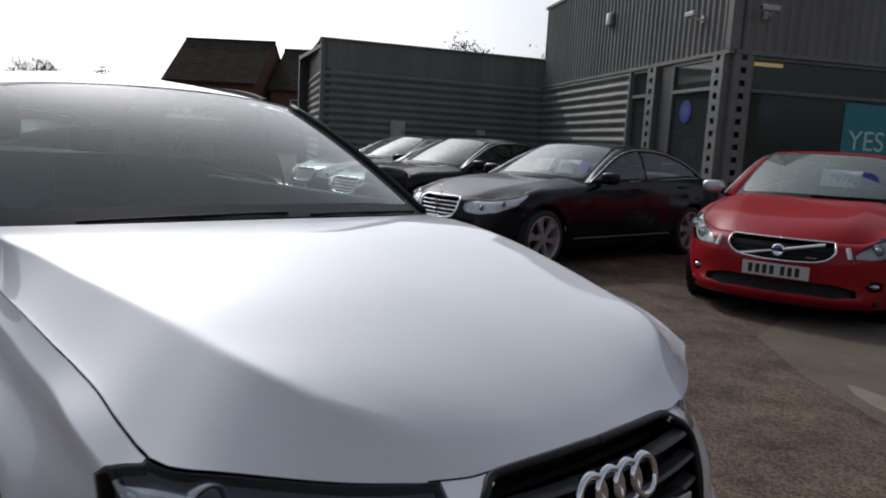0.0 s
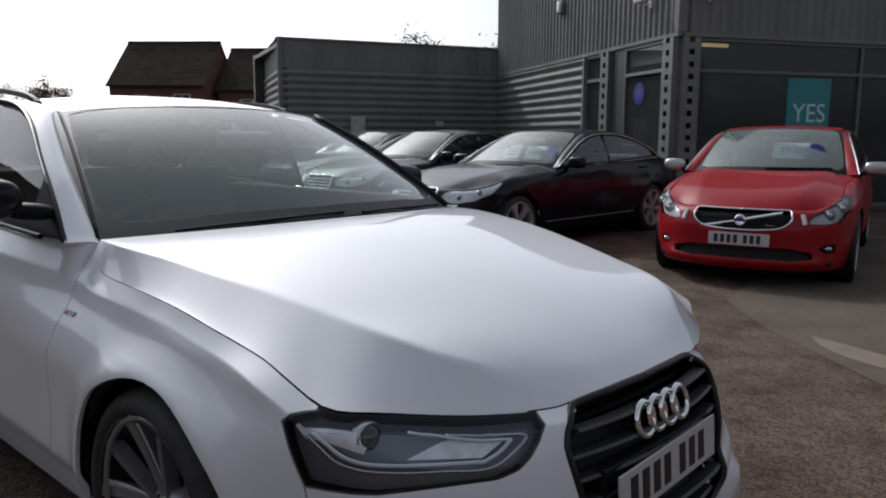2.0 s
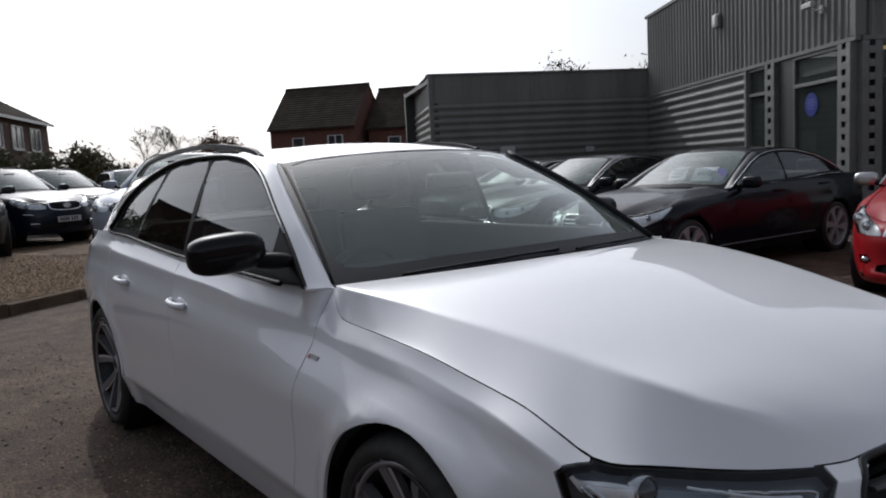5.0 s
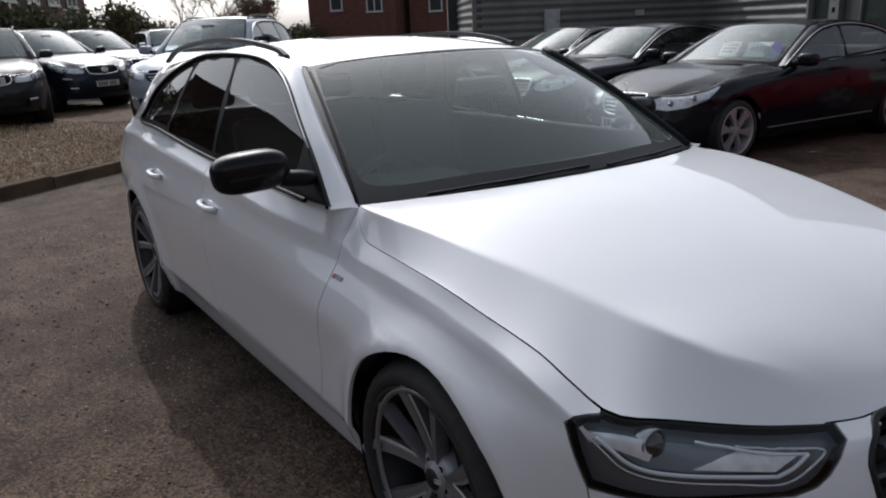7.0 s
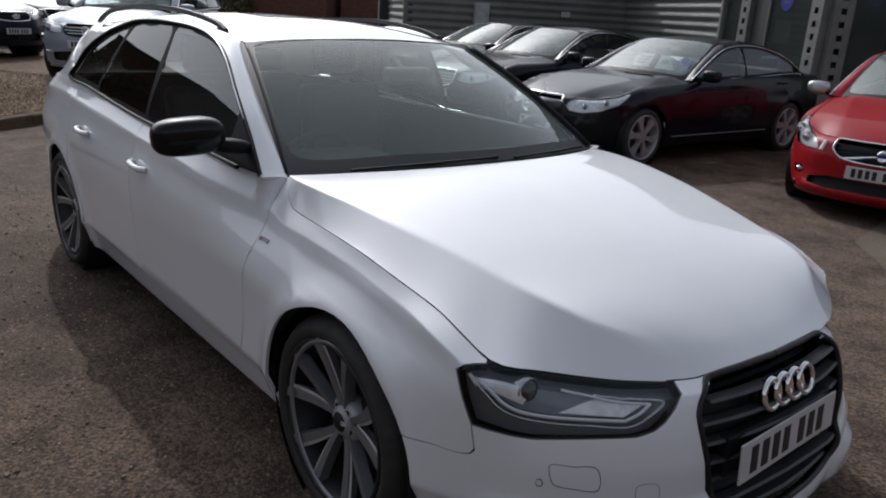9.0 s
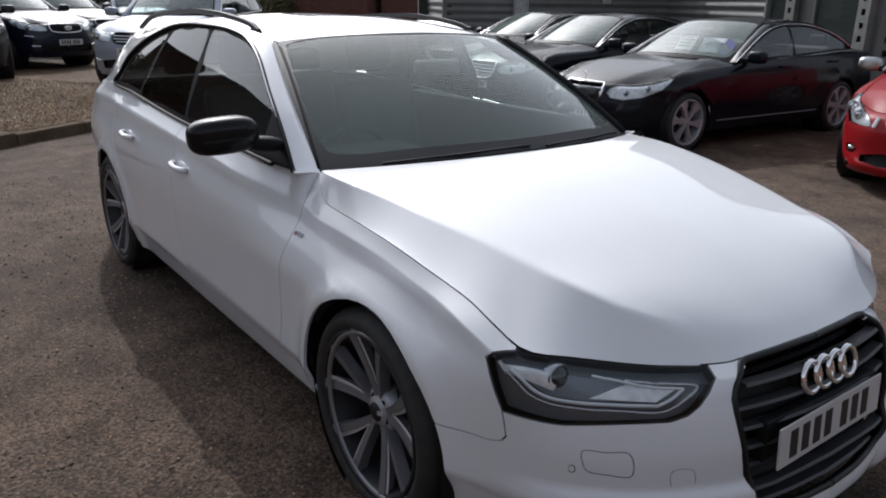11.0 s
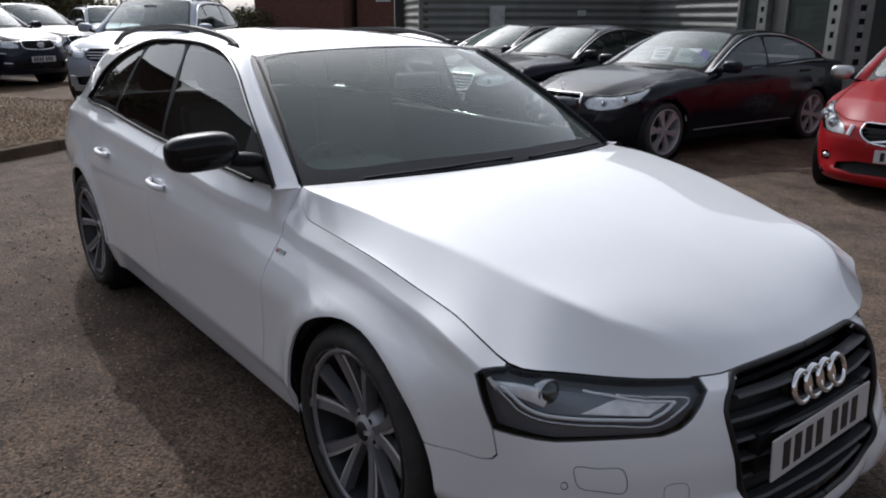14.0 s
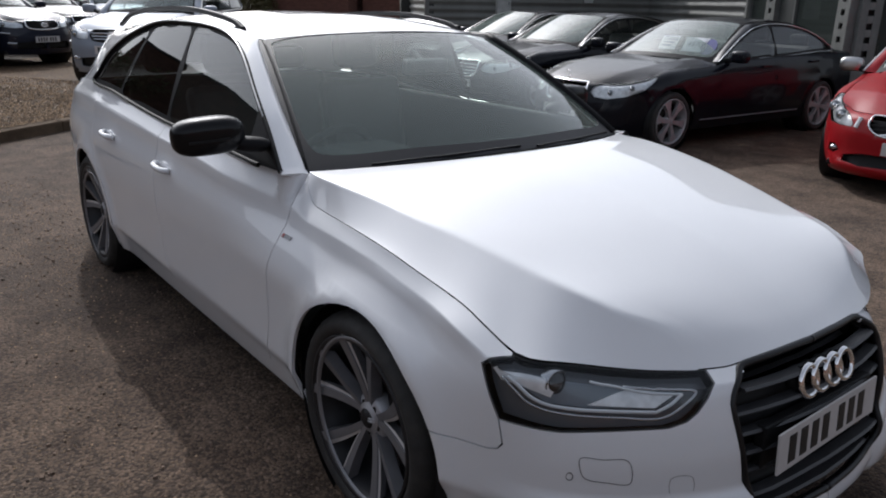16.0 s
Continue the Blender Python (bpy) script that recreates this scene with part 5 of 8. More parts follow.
def wheel_twin(parent_car, m, r=0.328, rim=0.257, w=0.235, pairs=5, mat_face=ALLOY_CUT, mat_spoke=ALLOY, badge=True, spread=17.5, half=0.0185):
    """A wheel facing -y: tyre, rim, V-pairs of spokes, disc and hub cap."""
    wh = new("wheel")
    wh.parent, wh.matrix_basis = parent_car, m
    part("tyre", make_tyre(bmesh.new(), r, rim, w), RUBBER, wh, "black low-profile tyre", smooth=True)
    ri = rim - 0.012
    bm = lathe(bmesh.new(), [(rim + 0.004, 0.012), (rim + 0.006, 0.004), (rim - 0.004, 0.003), (ri, 0.012), (ri - 0.006, 0.03), (ri - 0.02, 0.07), (ri - 0.025, w - 0.03)], 72)
    rm = part("rim", bm, BARREL, wh, "dark grey alloy rim", smooth=True)
    part("rim_edge", lathe(bmesh.new(), [(rim + 0.0045, 0.0035), (rim + 0.0035, 0.0005), (rim - 0.006, 0.0010), (rim - 0.0095, 0.0085)], 72), ALLOY_DARK, rm, smooth=True)
    part("brake_disc", lathe(bmesh.new(), [(0.165, 0.115), (0.165, 0.14), (0.08, 0.14), (0.08, 0.10), (0.165, 0.115)], 48), BRAKE, wh)
    bm = bmesh.new()
    box(bm, 0.06, 0.175, 0.085, 0.15, -0.07, 0.07, 0.012)
    part("caliper", bm, BLACK, wh)
    bm = bmesh.new()
    lathe(bm, [(0.0001, 0.155), (ri - 0.03, 0.155)], 40)
    part("backing", bm, BLACK, wh)
    bm = lathe(bmesh.new(), [(0.0001, 0.042), (0.030, 0.042), (0.034, 0.046), (0.060, 0.054), (0.072, 0.062), (0.075, 0.11)], 48)
    part("hub", bm, mat_spoke, wh, smooth=True)
    cap = part("hub_cap", lathe(bmesh.new(), [(0.0001, 0.037), (0.027, 0.038), (0.031, 0.043)], 32), BARREL, wh, smooth=True)
    if badge:
        for k in range(4):
            bm = bmesh.new()
            lathe(bm, [(0.0052, 0.0365), (0.0064, 0.035), (0.0074, 0.0365)], 16, Matrix.Translation((-0.0126 + 0.0084 * k, 0, 0)))
            part("ring", bm, ALLOY, cap)
    for k in range(5):
        a = 2 * math.pi * (k + 0.5) / 5
        bm = lathe(bmesh.new(), [(0.0001, 0.050), (0.010, 0.050), (0.011, 0.07)], 8, Matrix.Translation((0.047 * math.cos(a), 0, 0.047 * math.sin(a))))
        part("wheel_bolt", bm, BLACK, wh)
    for k in range(pairs):
        for sgn in (-1, 1):
            if k == 0:
                inner, outer = radians(7), radians(spread)
                rows = []
                for j in range(9):
                    f = j / 8
                    rad = 0.045 + (ri - 0.040) * f
                    ang = inner + (outer - inner) * f ** 0.8
                    cx, cz = rad * math.cos(ang), rad * math.sin(ang)
                    hw = half * (0.62 + 0.42 * f)
                    t = Vector((-math.sin(ang), 0, math.cos(ang)))
                    face_y = 0.050 - 0.046 * f ** 1.15
                    c = Vector((cx, 0, cz))
                    rows.append([c - t * hw + Vector((0, face_y + 0.035, 0)), c - t * hw * 0.80 + Vector((0, face_y + 0.003, 0)), c + t * hw * 0.80 + Vector((0, face_y, 0)), c + t * hw + Vector((0, face_y + 0.035, 0)), c + Vector((0, face_y + 0.05, 0))])
                body, top = bmesh.new(), bmesh.new()
                rv = [[body.verts.new((p.x, p.y, p.z * sgn)) for p in row] for row in rows]
                for a, b in zip(rv, rv[1:]):
                    for i in range(5):
                        body.faces.new((a[i], a[(i + 1) % 5], b[(i + 1) % 5], b[i]))
                body.faces.new(rv[0])
                body.faces.new(rv[-1])
                bmesh.ops.recalc_face_normals(body, faces=body.faces)
                tv = [[top.verts.new((p.x, p.y - 0.0012, p.z * sgn)) for p in (row[1].lerp(row[2], 0.05), row[1].lerp(row[2], 0.95))] for row in rows]
                for a, b in zip(tv, tv[1:]):
                    top.faces.new((a[0], a[1], b[1], b[0]))
                for f in top.faces:
                    if f.normal.y > 0:
                        f.normal_flip()
                sa = part("spoke", body, ALLOY_DARK, wh)
                sf = part("spoke_face", top, mat_face, sa, "machined bright spoke face")
                if sgn < 0:
                    minus = (sa, sf)
                else:
                    plus = (sa, sf)
            else:
                sa, sf = minus if sgn < 0 else plus
                ob = again(sa, Matrix.Rotation(2 * math.pi * k / pairs, 4, "Y"), wh)
                o2 = again(sf, Matrix.Identity(4), ob)
                o2["label"] = "machined bright spoke face"
    return wh


def wheel_plain(parent_car, m, r, rim, w, spokes=5, wide=0.055, material=ALLOY_SILVER, flare=1.35):
    """A simpler wheel of broad single spokes."""
    wh = new("wheel")
    wh.parent, wh.matrix_basis = parent_car, m
    part("tyre", make_tyre(bmesh.new(), r, rim, w, 60), RUBBER, wh, "black tyre", smooth=True)
    ri = rim - 0.012
    part("rim", lathe(bmesh.new(), [(rim + 0.004, 0.012), (rim + 0.005, 0.002), (rim - 0.006, 0.001), (ri, 0.012), (ri - 0.02, 0.07), (ri - 0.02, w - 0.03)], 48), material, wh, smooth=True)
    part("backing", lathe(bmesh.new(), [(0.0001, 0.12), (ri - 0.02, 0.12)], 32), BLACK, wh)
    part("brake_disc", lathe(bmesh.new(), [(0.15, 0.09), (0.15, 0.11), (0.07, 0.11), (0.07, 0.09), (0.15, 0.09)], 32), BRAKE, wh)
    part("hub_cap", lathe(bmesh.new(), [(0.0001, 0.010), (0.035, 0.012), (0.07, 0.03), (0.075, 0.08)], 24), material, wh, smooth=True)
    first = None
    for k in range(spokes):
        turn = Matrix.Rotation(2 * math.pi * k / spokes, 4, "Y")
        if first is None:
            bm = extrude_outline(bmesh.new(), [(0.03, -wide * 0.6), (ri * 0.6, -wide * 0.75), (ri + 0.004, -wide * flare), (ri + 0.004, wide * flare), (ri * 0.6, wide * 0.75), (0.03, wide * 0.6)], 0.014, 0.05, 0.004)
            first = part("spoke", bm, material, wh)
        else:
            again(first, turn, wh)
    return wh


def plate_thing(parent, m, word_bars=True, w=0.52, h=0.111):
    """A number plate in the x-z plane facing -y; its characters are plain bars."""
    pl = part("number_plate", boxed(-w / 2, w / 2, -0.003, 0.003, -h / 2, h / 2, 0.002), PLATE, parent, "pale number plate with dark characters")
    pl.matrix_basis = m
    x = -w / 2 + 0.048
    k = 0
    for ch in range(7):
        cw = 0.044
        b = part("character", boxed(x, x + cw * 0.78, -0.0045, -0.0031, -h * 0.34, h * 0.34), INK, pl)
        x += cw + 0.012 + (0.028 if ch == 3 else 0)
    return pl


def super_ellipsoid(bm, size, e1=0.6, e2=0.6, nu=28, nv=18, m=None):
    def pw(c, e):
        return math.copysign(abs(c) ** e, c)
    rows = []
    for j in range(nv + 1):
        ph = -math.pi / 2 + math.pi * j / nv
        row = []
        for i in range(nu):
            th = 2 * math.pi * i / nu
            v = Vector((size[0] * pw(math.cos(ph), e1) * pw(math.cos(th), e2), size[1] * pw(math.cos(ph), e1) * pw(math.sin(th), e2), size[2] * pw(math.sin(ph), e1)))
            row.append(bm.verts.new(m @ v if m else v))
        rows.append(row)
    for a, b in zip(rows, rows[1:]):
        for i in range(nu):
            f = (a[i], a[(i + 1) % nu], b[(i + 1) % nu], b[i])
            bm.faces.new(f)
    bmesh.ops.remove_doubles(bm, verts=bm.verts, dist=1e-5)
    return bm


def arc(ax, az, r, a0, a1, n=26):
    return [(ax + r * math.cos(radians(a)), az + r * math.sin(radians(a))) for a in np.linspace(a0, a1, n)]
K = 0.85


class Car:
    """A car from its shape and a table of outlines. Right-hand panels are drawn and mirrored."""

    def __init__(self, spec, m, label, group=""):
        self.s, self.shape = spec, spec["shape"]
        self.root = thing("car", label, "car", group, m)
        self.body = part("body", boxed(spec["tail"] + 0.25, spec["nose"] - 0.25, -spec["half"] + 0.18, spec["half"] - 0.18, spec["belly"], spec["belly"] + 0.06, 0.02), BLACK, self.root)
        self.fine = spec.get("step", 0.05)
        self.coat = spec["paint"]

    # -- surfaces
    def shell(self, lift=0.0):
        def fn(p):
            return self.shape.at(np.clip(p[:, 0], 0, self.shape.length), np.clip(p[:, 1] / K, 0, 1))
        return fn

    def uv(self, pts, dense=0.03):
        """Points (x, y, z) near the shell to its parameters."""
        q = self.shape.find(resample(np.asarray(pts, float), dense, closed=False))
        return q * [1, K]

    def flank(self, pts, dense=0.03):
        q = self.shape.side_uv(resample(np.asarray(pts, float), dense, closed=False))
        return q * [1, K]

    def top_u(self, y):
        """Where on the front part of the top edge the half width is y."""
        u = np.linspace(self.shape.length * 0.7, self.shape.length, 400)
        p = self.shape.at(u, 1.0)
        return float(np.interp(-y, p[:, 1], u))

    def pair(self, name, fn, poly, material, step=None, label="", parent=None, **k):
        if self.shape.chamfer and name in ("front_wing", "front_door", "rear_door", "rear_wing"):
            k["lines"] = (self.shape.v0 * K - 0.005, self.shape.v0 * K + 0.005)
        for mirrored in (False, True):
            drape(name, fn, poly, step or self.fine, material, parent or self.body, label, mirror=mirrored, **k)

    # -- lower body
    def panels(self):
        s, sh, fn = self.s, self.shape, self.shell()
        (fx, fz, fr), (rx, rz, rr) = sh.arches
        L = sh.length
        seam_f, seam_m = s["door_front"], s["door_mid"]
        lamp_rear, lamp_low, lamp_y = s["lamp_rear"], s["lamp_low"], s["lamp_inner_y"]
        grille = s["grille"]
        sill = s["sill"]
        a_seam = s.get("seam_angle", 24)
        u_lamp_top = float(sh.u_of_x(s["lamp_top_x"]))
        u_in, u_gr = self.top_u(lamp_y), self.top_u(-grille[0][1])
        top = lambda a, b, n=14: np.stack([np.linspace(a, b, n), np.full(n, K)], -1)
        lampR, lampL = self.uv(lamp_rear), self.uv(lamp_low)
        self.lamp_loop = np.vstack([lampR, lampL[1:], top(u_in, u_lamp_top, 24)])
        seam_b = self.flank(s["bumper_seam"])[1:] if s.get("bumper_seam") else np.zeros((0, 2))
        arch_f = lambda a0, a1: self.flank(arc(fx, fz, fr, a0, a1), 0.02)
        door_f = self.flank(seam_f)
        xs_f, xs_m = seam_f[-1][0], seam_m[-1][0]
        low_a = 180 + math.degrees(math.asin(min((fz - 0.20) / fr, 1)))
        # wing
        loop = np.vstack([top(float(sh.u_of_x(xs_f)), u_lamp_top, 30), lampR, seam_b, arch_f(a_seam, low_a), door_f])
        self.pair("front_wing", fn, loop, self.coat)
        # front bumper
        gl = self.uv(grille)
        uz = sh.find([[s["nose"], 0.0, grille[-1][2]]])[0]
        low_f = -math.degrees(math.asin(min((fz - 0.17) / fr, 1)))
        n_low = int((L - float(sh.u_of_x(fx + fr))) / 0.05)
        base = np.stack([np.linspace(L, float(sh.u_of_x(fx + fr * math.cos(radians(low_f)))), n_low), np.zeros(n_low)], -1)
        loop = np.vstack([lampL, top(u_in, u_gr, 6), gl, [[L, uz[1] * K]], base, arch_f(low_f, a_seam), seam_b[::-1]])
        holes = [self.uv(np.vstack([h, h[:1]]))[:-1] for h in s.get("intakes", ())]
        self.bumper_holes = holes
        self.pair("front_bumper", fn, loop, self.coat, holes=holes)
        for h in holes:
            self.pair("air_intake", fn, h, BLACK, lift=-0.05, gap=0, flange=0)
        # doors
        loop = np.vstack([top(float(sh.u_of_x(xs_f)), float(sh.u_of_x(xs_m)), 24), self.flank(seam_m[::-1]), self.flank([p for p in sill if seam_m[0][0] < p[0] < seam_f[0][0]]), door_f])
        self.pair("front_door", fn, loop, self.coat)
        rd = s["door_rear"]
        gap_r = rr + 0.035
        xr = rd[0][0]
        edge = rd + arc(rx, rz, gap_r, math.degrees(math.atan2(rd[-1][1] - rz, rd[-1][0] - rx)) - 4, 8, 14)
        loop = np.vstack([top(float(sh.u_of_x(xs_m)), float(sh.u_of_x(xr)), 22), self.flank(edge), self.flank([p for p in sill if rx + gap_r < p[0] < seam_m[0][0]]), self.flank(seam_m)])
        self.pair("rear_door", fn, loop, self.coat)
        # quarter and rear bumper
        zb = s["rear_split"]
        vt = sh.find([[s["tail"], 0, zb]])[0][1] * K
        a_r = 180 - math.degrees(math.asin((zb - 0.06 - rz) / rr))
        split = np.vstack([[[0.0, vt]], self.uv([(s["tail"] + 0.02, -0.3, zb), (s["tail"] + 0.35, -s["half"] + 0.06, zb), (rx + rr * math.cos(radians(a_r)), -s["half"], zb - 0.06)])])
        low_r = -math.degrees(math.asin((rz - 0.2) / rr))
        loop = np.vstack([top(float(sh.u_of_x(xr)), 0.0, 24), split, self.flank(arc(rx, rz, rr, a_r, low_r), 0.02), self.flank(edge)[::-1]])
        self.pair("rear_wing", fn, loop, self.coat)
        low_q = 180 + math.degrees(math.asin((rz - 0.21) / rr))
        loop = np.vstack([split[::-1], [[0.0, 0.0]], np.stack([np.linspace(0, float(sh.u_of_x(rx - rr)), 12), np.zeros(12)], -1), self.flank(arc(rx, rz, rr, low_q, a_r), 0.02)])
        self.pair("rear_bumper", fn, loop[::-1], self.coat)
        # sill
        line = [p for p in sill]
        x0, x1 = fx - fr * 0.93, rx + rr * 0.93
        run = np.stack([np.linspace(float(sh.u_of_x(x1)), float(sh.u_of_x(x0)), 30), np.zeros(30)], -1)
        loop = np.vstack([run, self.flank([(x0 - 0.01, line[-1][1])] + line[::-1] + [(x1 + 0.01, line[0][1])])])
        self.pair("sill", fn, loop, s.get("sill_paint", self.coat), lift=-0.004)
        # dark liner behind the gaps
        k = 60
        rim = np.vstack([np.stack([np.linspace(0, L, k), np.zeros(k)], -1), np.stack([np.linspace(L, 0, k), np.full(k, K * 0.975)], -1)])
        arches = [self.flank(arc(a, b, r + 0.012, -60, 240, 40), 0.05) for a, b, r in sh.arches]
        arches = [np.vstack([h, [[h[-1][0], -0.01], [h[0][0], -0.01]]]) for h in arches]
        self.grille_loop = np.vstack([top(u_gr, L, 6)[:-1], [[L, K]], [[L, uz[1] * K]], gl[::-1]])
        self.pair("liner", fn, rim, BLACK, step=0.07, holes=arches + [self.lamp_loop * [1, 0.975], self.grille_loop * [1, 0.975]] + holes, lift=-0.026, gap=0, flange=0)
        for (ax, az, r) in sh.arches:
            for sg in (-1, 1):
                bm = lathe(bmesh.new(), [(r - 0.004, 0.012), (r + 0.01, 0.04), (r + 0.02, 0.30), (0.1, 0.31)], 40)
                w = part("wheel_well", bm, BLACK, self.body, smooth=True)
                w.matrix_basis = Matrix.Translation((ax, sg * (s["half"] - 0.012), az)) @ Matrix.Diagonal((1, -sg, 1, 1))
                if sg > 0:
                    w.matrix_basis = Matrix.Translation((ax, s["half"] - 0.012, az)) @ Matrix.Rotation(math.pi, 4, "Z")

    # -- bonnet
    def bonnet(self):
        s, sh = self.s, self.shape
        b = s["bonnet"]
        u = np.linspace(float(sh.u_of_x(b["back"] - b["sweep"])), sh.length, 160)
        e = sh.at(u, 1.0)
        order = np.argsort(e[:, 0])
        ex, ey, ez = e[order, 0], -e[order, 1], e[order, 2]
        zc, crown = pchip(b["line"]), b.get("crown", 0.12)
        yc = pchip(b["crease"])
        self.bonnet_edge = (ex, ey, ez)

        xs = b.get("corner", 0.5)
        side = ex <= xs
        fu = np.linspace(float(sh.u_of_x(xs)), sh.length, 120)
        fe = sh.at(fu, 1.0)
        fy, fx, fz = -fe[::-1, 1], fe[::-1, 0], fe[::-1, 2]
        slope = (ez[side][-1] - ez[side][-26]) / (ex[side][-1] - ex[side][-26])
        reach = b.get("reach", 0.30)

        def height(x, y):
            ye = np.interp(x, ex[side], ey[side])
            ze = np.interp(x, ex[side], ez[side]) + np.maximum(x - ex[side][-1], 0) * slope * 0.8
            t = np.clip(y / ye, 0, 1.02)
            tc = np.clip(yc(x) / ye, 0.2, 0.95)
            soft = b.get("soft", 0.02)
            inner = 1 - crown * t * t
            k = 1 - crown * tc * tc
            outer = k * np.clip((1 - t) / (1 - tc), 0, 4) ** b.get("hollow", 1.0)
            h = 0.5 * (inner + outer - np.sqrt((inner - outer) ** 2 + soft ** 2))
            z = ze + (np.maximum(zc(x), ze + 0.004) - ze) * np.clip(h, -0.05, 1.0)
            return z

        def fn(p):
            x, y = p[:, 0], np.abs(p[:, 1])
            z = height(x, y)
            d = np.clip((np.where(y < fy[-1], np.interp(y, fy, fx), 9.0) - x) / reach, 0, 1)
            miss = np.interp(y, fy, height(fx, fy) - fz)
            return np.stack([x, p[:, 1], z - miss * (1 - d) ** 2.4], -1)

        # the panel is drawn on a net whose lines follow the crease
        yb, half = ey[side][0], fy[-1]
        tk = 0.62

        def net(p):
            sg, tau = np.clip(p[:, 0], 0, 1), np.clip(p[:, 1], -1, 1)
            t = np.abs(tau)
            x = np.full(len(p), b["back"])
            for _ in range(14):
                ye = np.interp(x, ex[side], ey[side])
                c = np.minimum(yc(x), ye * 0.95)
                y = np.where(t < tk, c * t / tk, c + (ye - c) * (t - tk) / (1 - tk))
                back = b["back"] - (b["back"] - ex[0]) * (y / yb) ** 2
                front = np.where(y < half, np.interp(y, fy, fx), xs)
                x = 0.5 * x + 0.5 * (back + (front - back) * sg)
            return fn(np.stack([x, y * np.sign(tau)], -1))

        self.bonnet_fn = fn
        vs = np.unique(np.round(np.concatenate([np.linspace(0, tk - 0.03, 12), np.linspace(tk - 0.024, tk + 0.024, 9), np.linspace(tk + 0.03, 0.992, 10)]), 5))
        vs = np.concatenate([-vs[:0:-1], vs])
        us = np.concatenate([np.linspace(0.004, 0.85, 30), np.linspace(0.86, 0.997, 14)])
        hood = sheet("bonnet", net, us, vs, self.coat, self.body, 0.012)
        sheet("bonnet_tray", net, us[::2], vs[::2], BLACK, self.body, 0, lift=-0.022)
        return hood

    def ridged_bonnet(self):
        """A bonnet of two fields a side, met in a ridge that runs from the rear corner to the lamp."""
        sh, b = self.shape, self.s["bonnet"]
        y_end = b["ridge_end"]
        u0, u1 = float(sh.u_of_x(-0.526)), self.top_u(y_end)
        end = sh.at(u1, 1.0)
        corner = sh.at(u0, 1.0)
        nose = sh.at(sh.length, 1.0)
        line, ridge_y, ridge_z = pchip(b["line"]), pchip(b["crease"]), pchip(b["ridge"] + [(float(end[0]), float(end[2]))])
        y0 = float(ridge_y(-0.45))
        x0 = b["back"] - b["sweep"] * (y0 / -corner[1]) ** 2
        fu = np.linspace(sh.length - 0.9, sh.length, 120)
        fe = sh.at(fu, 1.0)[::-1]
        tk = 0.62

        def net(p):
            s, tau = np.clip(p[:, 0], 0, 1), np.clip(p[:, 1], -1, 1)
            q, r = np.clip(np.abs(tau) / tk, 0, 1), np.clip((np.abs(tau) - tk) / (1 - tk), 0, 1)
            mx = b["back"] + (nose[0] - b["back"]) * s
            mid = np.stack([mx, 0 * s, line(mx)], -1)
            cx = x0 + (end[0] - x0) * s
            blend = smooth_step(0.86, 1.0, s)
            cy = ridge_y(cx) * (1 - blend) + y_end * blend
            top = np.stack([cx, cy, ridge_z(cx)], -1)
            rim = sh.at(u0 + (u1 - u0) * s, 1.0) * [1, -1, 1]
            inner = mid + (top - mid) * q[:, None]
            inner[:, 2] = mid[:, 2] + (top[:, 2] - mid[:, 2]) * (0.15 * q + 0.85 * q * q)
            # the leading and trailing edges keep to their curves
            ye = q * y_end
            want = np.stack([np.interp(ye, -fe[:, 1], fe[:, 0]), ye, np.interp(ye, -fe[:, 1], fe[:, 2])], -1)
            last = np.stack([nose[0] + (end[0] - nose[0]) * q, ye, line(np.full(len(q), nose[0])) + (end[2] - line(nose[0])) * (0.15 * q + 0.85 * q * q)], -1)
            inner += (want - last) * (s ** 4.5)[:, None]
            back = b["back"] - b["sweep"] * (q * y0 / -corner[1]) ** 2 - (b["back"] + (x0 - b["back"]) * q)
            inner[:, 0] += back * (1 - s) ** 4
            outer = top + (rim - top) * r[:, None]
            outer[:, 2] = rim[:, 2] + (top[:, 2] - rim[:, 2]) * (1 - r) ** (b.get("hollow", 1.1) - 0.15 * smooth_step(0.45, 1.0, s))
            out = np.where((r > 0)[:, None], outer, inner)
            out[:, 1] *= np.where(tau < 0, -1, 1)
            return out

        def rolled(p):
            """The same with the ridge rolled over softly."""
            far = np.abs(p[:, 1])
            d = (0.013 + 0.03 * smooth_step(0.80, 1.0, p[:, 0])) * np.clip(1 - np.abs(far - tk) / 0.2, 0, 1) ** 2
            out = 0
            for k, w in zip(np.linspace(-2, 2, 9), (0.04, 0.08, 0.12, 0.16, 0.20, 0.16, 0.12, 0.08, 0.04)):
                out = out + w * net(np.stack([p[:, 0], np.where(p[:, 1] < 0, -1, 1) * (far + d * k)], -1))
            return out

        vs = np.unique(np.round(np.concatenate([np.linspace(0, tk - 0.14, 12), np.linspace(tk - 0.12, tk + 0.12, 19), np.linspace(tk + 0.14, 0.96, 9), [0.972, 0.982, 0.9895]]), 5))
        vs = np.concatenate([-vs[:0:-1], vs])
        us = np.concatenate([np.linspace(0.004, 0.12, 14), np.linspace(0.14, 0.80, 28), np.linspace(0.815, 0.998, 22)])
        sheet("bonnet_tray", rolled, us[::2], vs[::2], BLACK, self.body, 0, lift=-0.024)
        return sheet("bonnet", rolled, us, vs, self.coat, self.body, 0.012)

    # -- cabin
    def roof_crown(self):
        """How far the roof falls from its middle to its edges, along the car."""
        s = self.s
        if "roof_edge" not in s:
            return lambda x: s["roof_crown"]
        middle, edge = pchip(s["roof"]), pchip(s["roof_edge"])
        return lambda x: middle(x) - edge(x)

